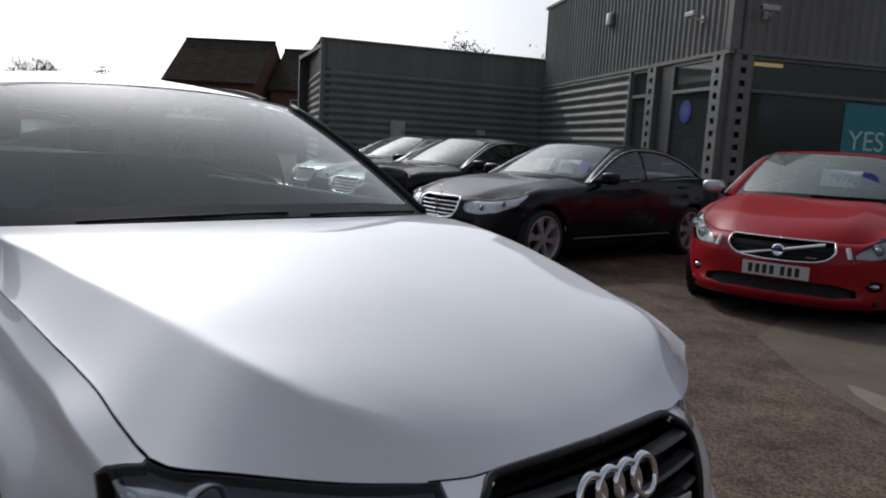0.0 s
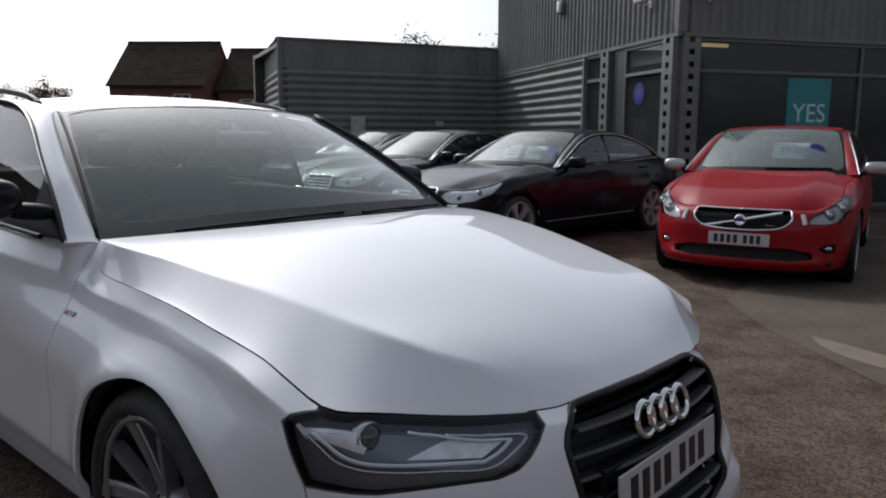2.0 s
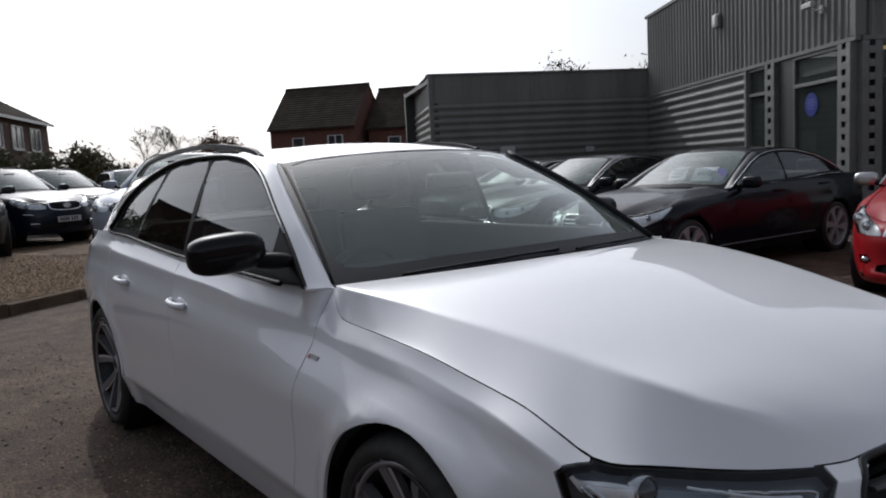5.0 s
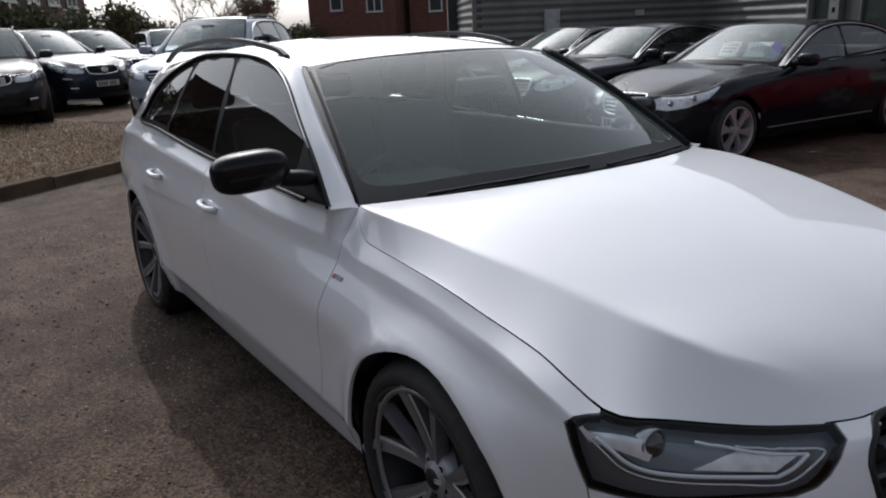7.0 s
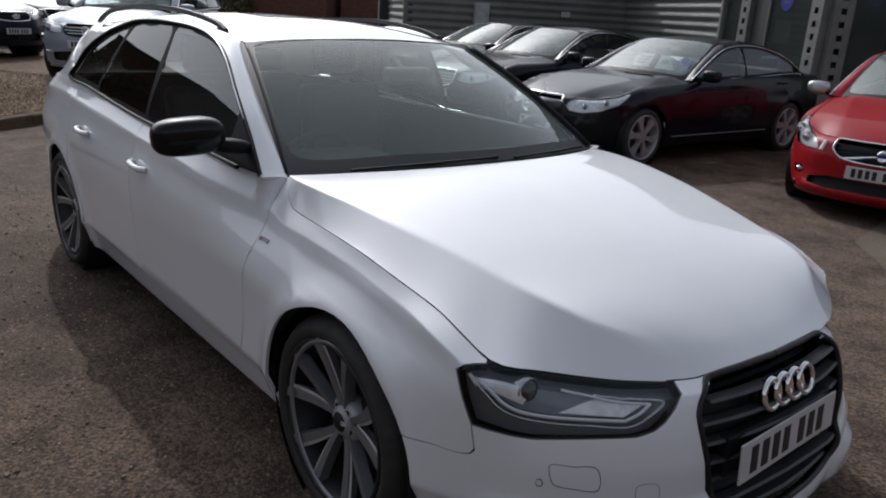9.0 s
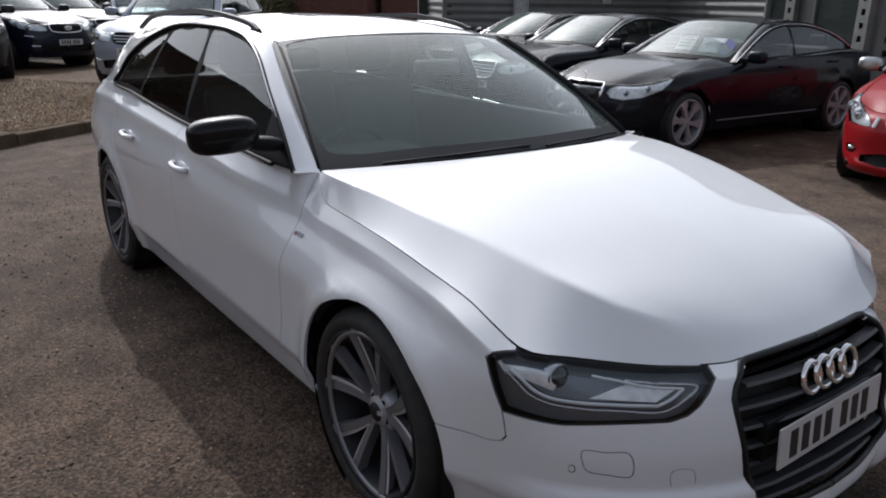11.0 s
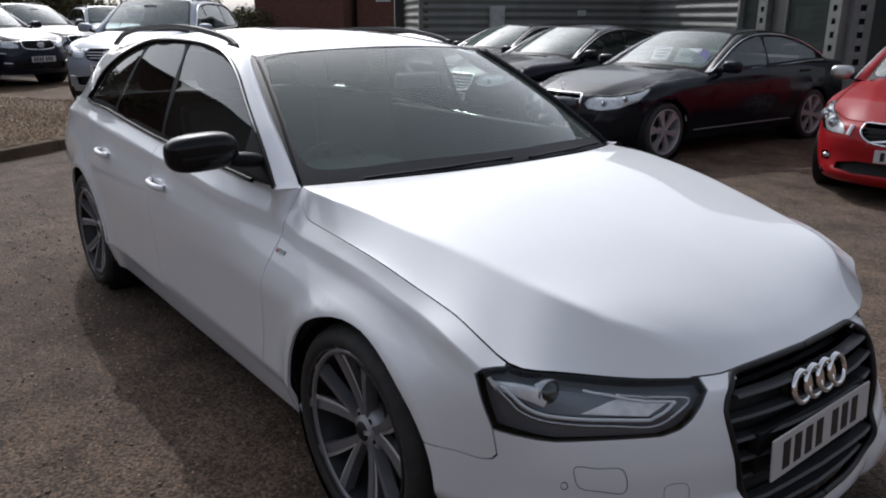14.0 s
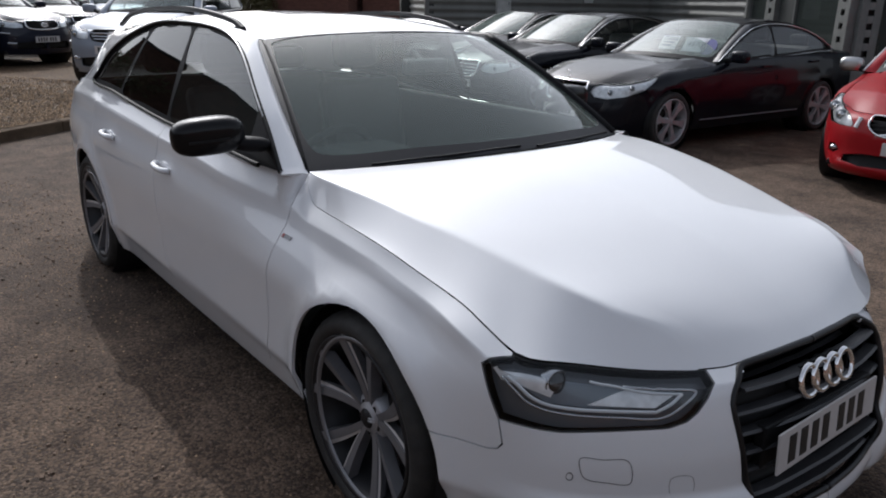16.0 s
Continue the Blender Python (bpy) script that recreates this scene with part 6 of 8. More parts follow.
    def cabin(self):
        s = self.s
        w = s["screen"]
        b0, t0 = w["base"], w["top"]

        def screen(p):
            a, q = p[:, 0] / b0["y"], p[:, 1] / 0.9
            low = np.stack([b0["x"] - b0["sweep"] * a * a, b0["y"] * a, b0["z"] - b0["drop"] * a * a], -1)
            up = np.stack([t0["x"] - t0["sweep"] * a * a, t0["y"] * a, t0["z"] - t0["drop"] * a * a], -1)
            q = q[:, None]
            return low + (up - low) * q + np.array([0.45, 0, 0.9]) * (w["bulge"] * 4 * q * (1 - q))

        self.screen = screen
        y = b0["y"]
        whole = np.array([(-y, 0), (y, 0), (y, 0.9), (-y, 0.9)])
        over = w.get("over", 1.022)
        rim = np.array([(-y * over, -0.004), (y * over, -0.004), (y * over, 0.9), (-y * over, 0.9)])
        pane = np.array([(-y + 0.02, 0.012), (y - 0.02, 0.012), (y - 0.02, 0.89), (-y + 0.02, 0.89)])
        # rounded lower corners of the clear part
        clear = np.vstack([[(-y + 0.06, 0.080), (-y * 0.5, 0.072), (0, 0.066), (y * 0.5, 0.072), (y - 0.06, 0.080)], [(y - 0.026, 0.12), (y - 0.020, 0.80), (y - 0.035, 0.862), (0, 0.882), (-y + 0.035, 0.862), (-y + 0.020, 0.80), (-y + 0.026, 0.12)]])
        g = sheet("windscreen", screen, np.linspace(-y, y, 33), np.linspace(0.002, 0.898, 21), s.get("screen_mat", SCREEN), self.body, 0, lift=0.003, label="sloping windscreen reflecting pale sky", own=False)
        g.visible_shadow = False
        drape("screen_border", screen, rim, self.fine, s.get("border", FRIT), self.body, holes=[catmull(clear, 6, closed=True)], gap=0.003, flange=0.006, lift=0.0045)
        if "moulding" in w:
            for sg in (-1, 1):
                line = screen(np.stack([np.full(16, sg * (y + 0.006)), np.linspace(0.01, 0.895, 16)], -1))
                part("screen_moulding", tube(bmesh.new(), [(p[0] + 0.002, p[1], p[2] + 0.003) for p in line], w["moulding"][sg > 0], 8), FRIT, self.body, "black rubber moulding beside the windscreen", smooth=True)
        rl, roofy = pchip(s["roof"]), pchip(s["roof_half"])
        crown = self.roof_crown()

        def roof(p):
            hw = roofy(p[:, 0])
            t = p[:, 1] / hw
            return np.stack([p[:, 0], p[:, 1], rl(p[:, 0]) - crown(p[:, 0]) * np.abs(t) ** 2.2], -1)

        self.roof_fn = roof
        xs = np.linspace(t0["x"] - t0["sweep"], s["roof"][-1][0] if s["roof"][-1][0] < s["roof"][0][0] else s["roof"][0][0], 40)
        xr = xs[-1]
        right = np.stack([xs, -roofy(xs)], -1)
        fy = np.linspace(1, -1, 24)[1:-1] * roofy(xs[0])
        front = np.stack([t0["x"] - t0["sweep"] * (fy / t0["y"]) ** 2, fy], -1)
        loop = np.vstack([right, (right * [1, -1])[::-1], front])
        drape("roof", roof, loop, self.fine * 1.4, self.coat, self.body, gap=0.001, flange=0.01, centre=(-1.5, 0, 0))
        # pillars and cant rails
        A, B = catmull(s["rail_in"], 16), catmull(s["rail_out"], 16)
        na = len(A)
        bulge = s.get("rail_bulge", 0.018)

        def rail(p):
            k = np.clip(p[:, 0] / 0.05, 0, na - 1)
            i = np.minimum(k.astype(int), na - 2)
            f = (k - i)[:, None]
            a, b = A[i] * (1 - f) + A[i + 1] * f, B[i] * (1 - f) + B[i + 1] * f
            t = (p[:, 1] / 0.1)[:, None]
            out = np.cross(b - a, A[i + 1] - A[i])
            out /= np.maximum(np.linalg.norm(out, axis=1, keepdims=True), 1e-9)
            out = np.where((-out[:, 1:2] + 0.6 * out[:, 2:3] < 0), -out, out)
            return a + (b - a) * t + out * (bulge * 4 * t * (1 - t)) * np.clip(k / 12, 0.1, 1)[:, None]

        strip = np.array([(0, 0), ((na - 1) * 0.05, 0), ((na - 1) * 0.05, 0.1), (0, 0.1)])
        self.pair("roof_pillar", rail, strip, self.coat, step=0.02, gap=0.0004, flange=0.008)
        # side glass
        gy = s["glass_y"]

        def side(p):
            return np.stack([p[:, 0], -gy(p[:, 0], p[:, 1]), p[:, 1]], -1)

        self.side_fn = side
        dlo = catmull(np.array(s["dlo"]), 8)
        self.dlo = dlo
        self.pair("window_seal", side, dlo, FRIT, step=0.06, holes=[shrink(catmull(np.array(q), 6, closed=False), 0.0) for q in s["panes"]], gap=0.0, flange=0.0, lift=-0.004)
        for q, name, mt in zip(s["panes"], ("front_window", "rear_window", "quarter_window"), s["pane_mats"]):
            for mirrored in (False, True):
                ob = drape(name, side, catmull(np.array(q), 6), 0.06, mt, self.body, mirror=mirrored, gap=0.0, flange=0.0, lift=-0.006)
                ob.visible_shadow = False
        # bright trim round the windows
        if s.get("trim"):
            for sg in (1, -1):
                line = side(np.vstack([dlo, dlo[:1]]))
                bm = tube(bmesh.new(), [(p[0], (p[1] - 0.004) * sg, p[2]) for p in line[::2]], s.get("trim_r", 0.008), 6, caps=False)
                part("window_trim", bm, s["trim"], self.body, "trim round the side windows", smooth=True)
                if "trim_low" in s:
                    high = dlo[int(len(dlo) * 1.5 / len(s["dlo"])):int(len(dlo) * 11.5 / len(s["dlo"]))]
                    if sg > 0:
                        part("arch_trim", tube(bmesh.new(), [(p[0], p[1] - 0.010, p[2] + 0.006) for p in side(high)[::2]], 0.0035, 6), s["trim_low"], self.body, "thin bright line over the side windows", smooth=True)
                    low = dlo[int(len(dlo) * 12.5 / len(s["dlo"])):]
                    part("sill_trim", tube(bmesh.new(), [(p[0], (p[1] - 0.008) * sg, p[2] - 0.006) for p in side(low)[::2]], 0.0045, 6), s["trim_low"], self.body, "thin bright strip under the side windows", smooth=True)
        # tail: plain patch down from the roof's end
        zr = float(rl(xr))
        hw = float(roofy(xr))
        ts = s["tail_top"]

        def tail(p):
            f = (p[:, 1] / 0.8)
            hwid = hw + (ts["y"] - hw) * f
            return np.stack([xr + (ts["x"] - xr) * f - 0.10 * (1 - p[:, 0] ** 2) * f, p[:, 0] * hwid, zr - crown(xr) * np.abs(p[:, 0]) ** 2.2 * (1 - f) + (ts["z"] - zr) * f], -1)

        drape("tail_panel", tail, np.array([(-1, 0), (1, 0), (1, 0.8), (-1, 0.8)]), 0.09, self.coat, self.body, gap=0, flange=0, holes=[np.array([(-0.82, 0.08), (0.82, 0.08), (0.82, 0.62), (-0.82, 0.62)])])
        g = drape("rear_screen", tail, np.array([(-0.82, 0.08), (0.82, 0.08), (0.82, 0.62), (-0.82, 0.62)]), 0.15, s["pane_mats"][-1], self.body, gap=0, flange=0)
        g.visible_shadow = False
        if "boot" in s:
            bt = s["boot"]

            def deck(p):
                f = (p[:, 0] - bt[0]) / (bt[1] - bt[0])
                yy = (ts["y"] + (bt[3] - ts["y"]) * f) * p[:, 1]
                return np.stack([p[:, 0] - 0.10 * (1 - p[:, 1] ** 2), yy, ts["z"] + (bt[2] - ts["z"]) * f - 0.02 * np.abs(p[:, 1]) ** 3], -1)
            drape("boot_lid", deck, np.array([(bt[0], -1), (bt[0], 1), (bt[1], 1), (bt[1], -1)]), 0.08, self.coat, self.body, gap=0, flange=0, centre=(-3, 0, 0))

    # -- inside
    def interior(self, wheel_side=-1, colour=None):
        s = self.s
        b0 = s["screen"]["base"]
        x0, z0 = b0["x"] - b0["sweep"], b0["z"]
        cabin = part("cabin_floor", boxed(s["seat_x"] - 1.6, x0 + 0.2, -0.66, 0.66, s["belly"] + 0.07, s["belly"] + 0.12), CABIN, self.root, "dark cabin with black seats")
        part("bulkhead", boxed(x0 + 0.2, x0 + 0.25, -0.68, 0.68, s["belly"] + 0.1, z0 - 0.08), CABIN, cabin)
        bm = bmesh.new()
        box(bm, x0 - 0.42, x0 + 0.34, -0.70, 0.70, z0 - 0.30, z0 - 0.075, 0.05)
        part("dashboard", bm, CABIN, cabin, smooth=False)
        bm = bmesh.new()
        box(bm, x0 - 0.40, x0 - 0.06, wheel_side * 0.36 - 0.18, wheel_side * 0.36 + 0.18, z0 - 0.10, z0 - 0.02, 0.035)
        part("instrument_hood", bm, CABIN, cabin)
        st = part("steering_wheel", lathe(bmesh.new(), [(0.185 + 0.016 * math.cos(a), 0.016 * math.sin(a)) for a in (math.pi * k / 4 for k in range(9))], 32), CABIN, cabin, smooth=True)
        st.matrix_basis = Matrix.Translation((x0 - 0.50, wheel_side * 0.36, z0 - 0.14)) @ Matrix.Rotation(radians(-66), 4, "Y") @ Matrix.Rotation(radians(90), 4, "X")
        for sx, sy in ((s["seat_x"], 0.36), (s["seat_x"], -0.36)):
            seat = new("front_seat")
            seat.parent = cabin
            seat.matrix_basis = Matrix.Translation((sx, sy, s["belly"] + 0.12))
            part("cushion", boxed(-0.25, 0.28, -0.25, 0.25, 0.02, 0.26, 0.06), SEAT, seat)
            bk = part("backrest", boxed(-0.09, 0.06, -0.24, 0.24, 0.0, 0.60, 0.05), SEAT, seat)
            bk.matrix_basis = Matrix.Translation((-0.26, 0, 0.22)) @ Matrix.Rotation(radians(-14), 4, "Y")
            hr = part("headrest", boxed(-0.06, 0.05, -0.13, 0.13, 0.0, 0.19, 0.045), SEAT, seat)
            hr.matrix_basis = Matrix.Translation((-0.435, 0, 0.85)) @ Matrix.Rotation(radians(-8), 4, "Y")
        part("rear_bench", boxed(s["seat_x"] - 1.15, s["seat_x"] - 0.75, -0.62, 0.62, s["belly"] + 0.14, s["belly"] + 0.42, 0.06), SEAT, cabin)
        bk = part("bench_backrest", boxed(-0.08, 0.06, -0.62, 0.62, 0, 0.55, 0.05), SEAT, cabin)
        bk.matrix_basis = Matrix.Translation((s["seat_x"] - 1.13, 0, s["belly"] + 0.36)) @ Matrix.Rotation(radians(-16), 4, "Y")
        for y in (-0.38, 0.38):
            part("rear_headrest", boxed(s["seat_x"] - 1.38, s["seat_x"] - 1.28, y - 0.12, y + 0.12, s["belly"] + 0.90, s["belly"] + 1.04, 0.035), SEAT, cabin)
        # headlining
        rl, roofy, crown = pchip(s["roof"]), pchip(s["roof_half"]), self.roof_crown()
        bm = bmesh.new()
        rows = []
        x_a, x_b = s["screen"]["top"]["x"] - s["screen"]["top"]["sweep"] - 0.02, s["roof"][-1][0] + 0.03
        for k in range(13):
            x = x_a + (x_b - x_a) * k / 12
            hw = float(roofy(x)) + 0.01
            rows.append([bm.verts.new((x, hw * t, float(rl(x)) - 0.028 - float(crown(x)) * abs(t) ** 2.2)) for t in np.linspace(-1, 1, 11)])
        for a, b in zip(rows, rows[1:]):
            for i in range(10):
                bm.faces.new((a[i], b[i], b[i + 1], a[i + 1]))
        part("headlining", bm, HEADLINER, cabin, smooth=True)
        mx = s["screen"]["top"]
        rv = part("rear_view_mirror", boxed(-0.02, 0.02, -0.11, 0.11, -0.033, 0.033, 0.015), MIRROR_BACK, cabin)
        rv.matrix_basis = Matrix.Translation((mx["x"] + 0.20, 0, mx["z"] - 0.13)) @ Matrix.Rotation(radians(12), 4, "Y")
        part("mirror_stem", tube(bmesh.new(), [(mx["x"] + 0.20, 0, mx["z"] - 0.13), (mx["x"] + 0.11, 0, mx["z"] - 0.075)], 0.014, 8), MIRROR_BACK, cabin)
        return cabin

    def lamp_box(self, depth=0.06, inner=LAMP_BLACK):
        """Recessed lamp housing and clear cover in the lamp opening, both sides."""
        fn = self.shell()
        self.lamp_parts = {}
        for mirrored in (False, True):
            lamp = drape("headlight", fn, self.lamp_loop, self.fine, LENS, self.body, "headlight under a clear cover", gap=0.003, flange=0.0, mirror=mirrored, lift=0.0005)
            lamp.visible_shadow = False
            drape("lamp_housing", fn, self.lamp_loop, self.fine, inner, lamp, gap=0.003, flange=-depth * 0.98, lift=-depth, mirror=mirrored)
            drape("lamp_seal", fn, self.lamp_loop, self.fine, BLACK, lamp, gap=0.002, flange=0.004, mirror=mirrored, lift=-0.0005, holes=[shrink(self.lamp_loop, self.s.get("seal", 0.0055))])
            self.lamp_parts[mirrored] = lamp

    def skew(self, k):
        """The body as it stands: its far flank a trifle ahead of the near one."""
        for ob in self.root.children_recursive:
            kind = ob.name.split(".")[0]
            back = 0.0 if kind in ("bonnet", "bonnet_tray", "front_wing") or kind.startswith(("grille", "slat", "badge")) else 0.055
            if ob.type != "MESH" or ob.matrix_basis != Matrix.Identity(4) or (ob.parent and ob.parent.type == "EMPTY" and ob.parent != self.root):
                if ob.parent and (ob.parent == self.root or (ob.parent.type == "MESH" and ob.parent.matrix_basis == Matrix.Identity(4))):
                    ob.location.x += k * (ob.location.y + 0.9) - back * (1 - math.exp(-max(ob.location.y - 0.35, 0) / 0.13)) * float(smooth_step(-0.6, 0.2, ob.location.x) * smooth_step(0.42, 0.60, ob.location.z))
                continue
            if ob.parent.matrix_basis != Matrix.Identity(4):
                continue
            co = np.empty(len(ob.data.vertices) * 3)
            ob.data.vertices.foreach_get("co", co)
            co = co.reshape(-1, 3)
            co[:, 0] += k * (co[:, 1] + 0.9) - back * (1 - np.exp(-np.maximum(co[:, 1] - 0.35, 0) / 0.13)) * smooth_step(-0.6, 0.2, co[:, 0]) * smooth_step(0.42, 0.60, co[:, 2])
            if kind.startswith("bonnet"):
                co[:, 0] += 0.03 * smooth_step(0.15, 0.55, co[:, 1]) * smooth_step(0.2, 0.6, co[:, 0])
            ob.data.vertices.foreach_set("co", co.ravel())
            ob.data.update()

    def settle_far_side(self):
        """The far windscreen pillar and window edge turn down more steeply than the near ones."""
        rail = np.array(sorted((p[0], -p[1]) for p in self.s["rail_in"]))
        for ob in self.root.children_recursive:
            if ob.type != "MESH" or ob.matrix_basis != Matrix.Identity(4) or ob.name.split(".")[0] not in ("roof_pillar", "window_seal", "window_trim", "front_window", "mirror_sail"):
                continue
            co = np.empty(len(ob.data.vertices) * 3)
            ob.data.vertices.foreach_get("co", co)
            co = co.reshape(-1, 3)
            if co[:, 1].mean() < 0:
                continue
            over = np.maximum(co[:, 1] - np.interp(co[:, 0] - 0.07, rail[:, 0], rail[:, 1]), 0)
            front = smooth_step(-1.75, -1.2, co[:, 0])
            co[:, 2] -= front * (0.8 * over + 0.024)
            ob.data.vertices.foreach_set("co", co.ravel())
            ob.data.update()

    def on_shell(self, pts, lift=0.0):
        """Places on (or under) the shell for points near it."""
        uv = self.shape.find(np.asarray(pts, float))
        p = self.shape.at(uv[:, 0], uv[:, 1])
        du, dv = self.shape.at(uv[:, 0] + 1e-3, uv[:, 1]) - p, self.shape.at(uv[:, 0], uv[:, 1] - 1e-3) - p
        n = np.cross(dv, du)
        n /= np.linalg.norm(n, axis=1, keepdims=True)
        n = np.where(((n * (p - np.array([-1.4, 0, 0.5]))).sum(1) < 0)[:, None], -n, n)
        return p + n * lift, n


# ---- the white estate ----
WHITE_PAINT = mat("white_pearl_paint", (0.76, 0.77, 0.79), 0.5, 0.0, coat=1.0, coat_rough=0.03, spec=0.25, vary=0.03, scale=3, fine=0.05, fine_scale=900)


def audi():
    sh = audi_shell()
    spec = dict(
        shape=sh, paint=WHITE_PAINT, step=0.03, nose=0.915, tail=-3.79, half=0.912, belly=0.17,
        door_front=[(-0.62, 0.27), (-0.587, 0.323), (-0.548, 0.457), (-0.534, 0.589), (-0.505, 0.74), (-0.505, 0.82), (-0.515, 0.88), (-0.54, 1.2)],
        door_mid=[(-1.60, 0.29), (-1.63, 0.6), (-1.64, 0.85), (-1.62, 1.2)],
        door_rear=[(-2.66, 1.2), (-2.68, 0.92), (-2.66, 0.80), (-2.60, 0.715)],
        sill=[(-2.405, 0.345), (-2.0, 0.315), (-1.61, 0.30), (-1.2, 0.288), (-0.9, 0.278), (-0.63, 0.272), (-0.42, 0.268)],
        lamp_rear=[(0.506, -0.775, 0.708), (0.490, -0.795, 0.702), (0.474, -0.815, 0.696), (0.466, -0.828, 0.690), (0.484, -0.827, 0.650), (0.502, -0.825, 0.608), (0.521, -0.822, 0.564)],
        lamp_low=[(0.521, -0.822, 0.564), (0.560, -0.797, 0.559), (0.600, -0.764, 0.553), (0.632, -0.73, 0.550), (0.718, -0.612, 0.556), (0.770, -0.520, 0.556), (0.785, -0.475, 0.566), (0.793, -0.445, 0.585), (0.795, -0.413, 0.615), (0.79, -0.385, 0.650)],
        lamp_inner_y=0.372, lamp_top_x=0.53,
        bumper_seam=[(0.521, 0.564), (0.527, 0.529), (0.531, 0.497), (0.520, 0.482), (0.492, 0.473), (0.42, 0.472)], seam_angle=24,
        grille=[(0.80, -0.285, 0.654), (0.806, -0.318, 0.643), (0.816, -0.347, 0.615), (0.826, -0.357, 0.586), (0.85, -0.346, 0.50), (0.876, -0.315, 0.335), (0.884, -0.292, 0.298), (0.893, -0.24, 0.278), (0.905, -0.12, 0.268), (0.905, 0.0, 0.266)],
        intakes=[np.array([(0.62, -0.755, 0.21), (0.63, -0.745, 0.275), (0.72, -0.64, 0.292), (0.82, -0.455, 0.285), (0.84, -0.42, 0.21), (0.74, -0.62, 0.20)])],
        rear_split=0.58,
        bonnet=dict(ridge_end=0.39, ridge=[(-0.6, 0.978), (-0.53, 0.959), (-0.42, 0.957), (-0.215, 0.942), (-0.02, 0.917), (0.175, 0.885), (0.36, 0.846), (0.514, 0.812), (0.60, 0.777), (0.67, 0.734)],
                    back=-0.325, sweep=0.20, line=[(-0.6, 1.01), (-0.33, 0.984), (-0.05, 0.961), (0.25, 0.911), (0.5, 0.845), (0.65, 0.785), (0.74, 0.735), (0.81, 0.685)],
                    crease=[(-0.6, 0.73), (-0.53, 0.742), (-0.42, 0.746), (-0.3, 0.738), (-0.215, 0.723), (-0.02, 0.690), (0.175, 0.642), (0.36, 0.594), (0.514, 0.546), (0.60, 0.498), (0.67, 0.446), (0.74, 0.39), (0.84, 0.32)], hollow=1.15),
        screen=dict(base=dict(x=-0.345, y=0.735, z=0.982, sweep=0.195, drop=0.032), top=dict(x=-1.115, y=0.56, z=1.372, sweep=0.095, drop=0.032), bulge=0.022, over=1.05, moulding=(0.006, 0.021)),
        roof=[(-1.0, 1.352), (-1.115, 1.372), (-1.25, 1.396), (-1.45, 1.420), (-1.7, 1.434), (-2.1, 1.437), (-2.6, 1.421), (-3.0, 1.386), (-3.42, 1.325)], roof_edge=[(-1.0, 1.322), (-1.21, 1.343), (-1.6, 1.370), (-2.1, 1.373), (-2.6, 1.358), (-3.0, 1.326), (-3.42, 1.273)], roof_half=[(-3.5, 0.53), (-3.0, 0.565), (-2.2, 0.585), (-1.6, 0.578), (-1.2, 0.560)],
        rail_in=[(-0.535, -0.742, 0.950), (-0.865, -0.680, 1.162), (-1.16, -0.600, 1.318), (-1.27, -0.562, 1.350), (-1.5, -0.575, 1.364), (-2.0, -0.583, 1.373), (-2.5, -0.578, 1.36), (-3.0, -0.565, 1.326), (-3.42, -0.545, 1.27), (-3.60, -0.60, 1.12), (-3.66, -0.64, 0.99)],
        rail_out=[(-0.535, -0.836, 0.957), (-0.80, -0.772, 1.152), (-1.05, -0.715, 1.297), (-1.22, -0.690, 1.358), (-1.45, -0.672, 1.388), (-2.0, -0.667, 1.394), (-2.38, -0.693, 1.336), (-2.70, -0.748, 1.205), (-2.82, -0.79, 1.095), (-2.95, -0.785, 1.045), (-3.45, -0.72, 1.0)],
        rail_bulge=0.016, border=SCREEN_EDGE,
        glass_y=audi_glass_y,
        dlo=[(-0.545, 0.962), (-0.682, 1.066), (-0.856, 1.178), (-1.058, 1.297), (-1.223, 1.354), (-1.402, 1.379), (-1.675, 1.390), (-2.068, 1.382), (-2.266, 1.352), (-2.518, 1.288), (-2.708, 1.200), (-2.80, 1.105), (-2.86, 1.056), (-2.462, 1.032), (-2.045, 1.006), (-1.655, 0.986), (-1.1, 0.972), (-0.7, 0.960)],
        panes=[[(-0.80, 0.985), (-0.80, 1.120), (-0.94, 1.212), (-1.075, 1.287), (-1.230, 1.338), (-1.40, 1.360), (-1.640, 1.370), (-1.615, 1.2), (-1.600, 1.006), (-1.2, 0.992)],
               [(-1.645, 1.009), (-1.668, 1.2), (-1.690, 1.371), (-1.95, 1.366), (-2.15, 1.352), (-2.25, 1.20), (-2.325, 1.045), (-2.0, 1.027)],
               [(-2.36, 1.055), (-2.30, 1.18), (-2.215, 1.338), (-2.36, 1.308), (-2.51, 1.268), (-2.68, 1.185), (-2.765, 1.10), (-2.79, 1.075), (-2.6, 1.064)]],
        pane_mats=[SIDE_GLASS, TINT_GLASS, TINT_GLASS], trim=FRIT, trim_r=0.009, trim_low=ANODISED,
        tail_top=dict(x=-3.70, y=0.66, z=0.98), seat_x=-1.62)
    car = Car(spec, Matrix.Identity(4), "white estate car with black mirrors, parked on the lot")
    car.panels()
    car.ridged_bonnet()
    car.cabin()
    car.interior(-1)
    car.lamp_box(0.030)
    audi_details(car)
    car.skew(0.04)
    car.settle_far_side()
    return car


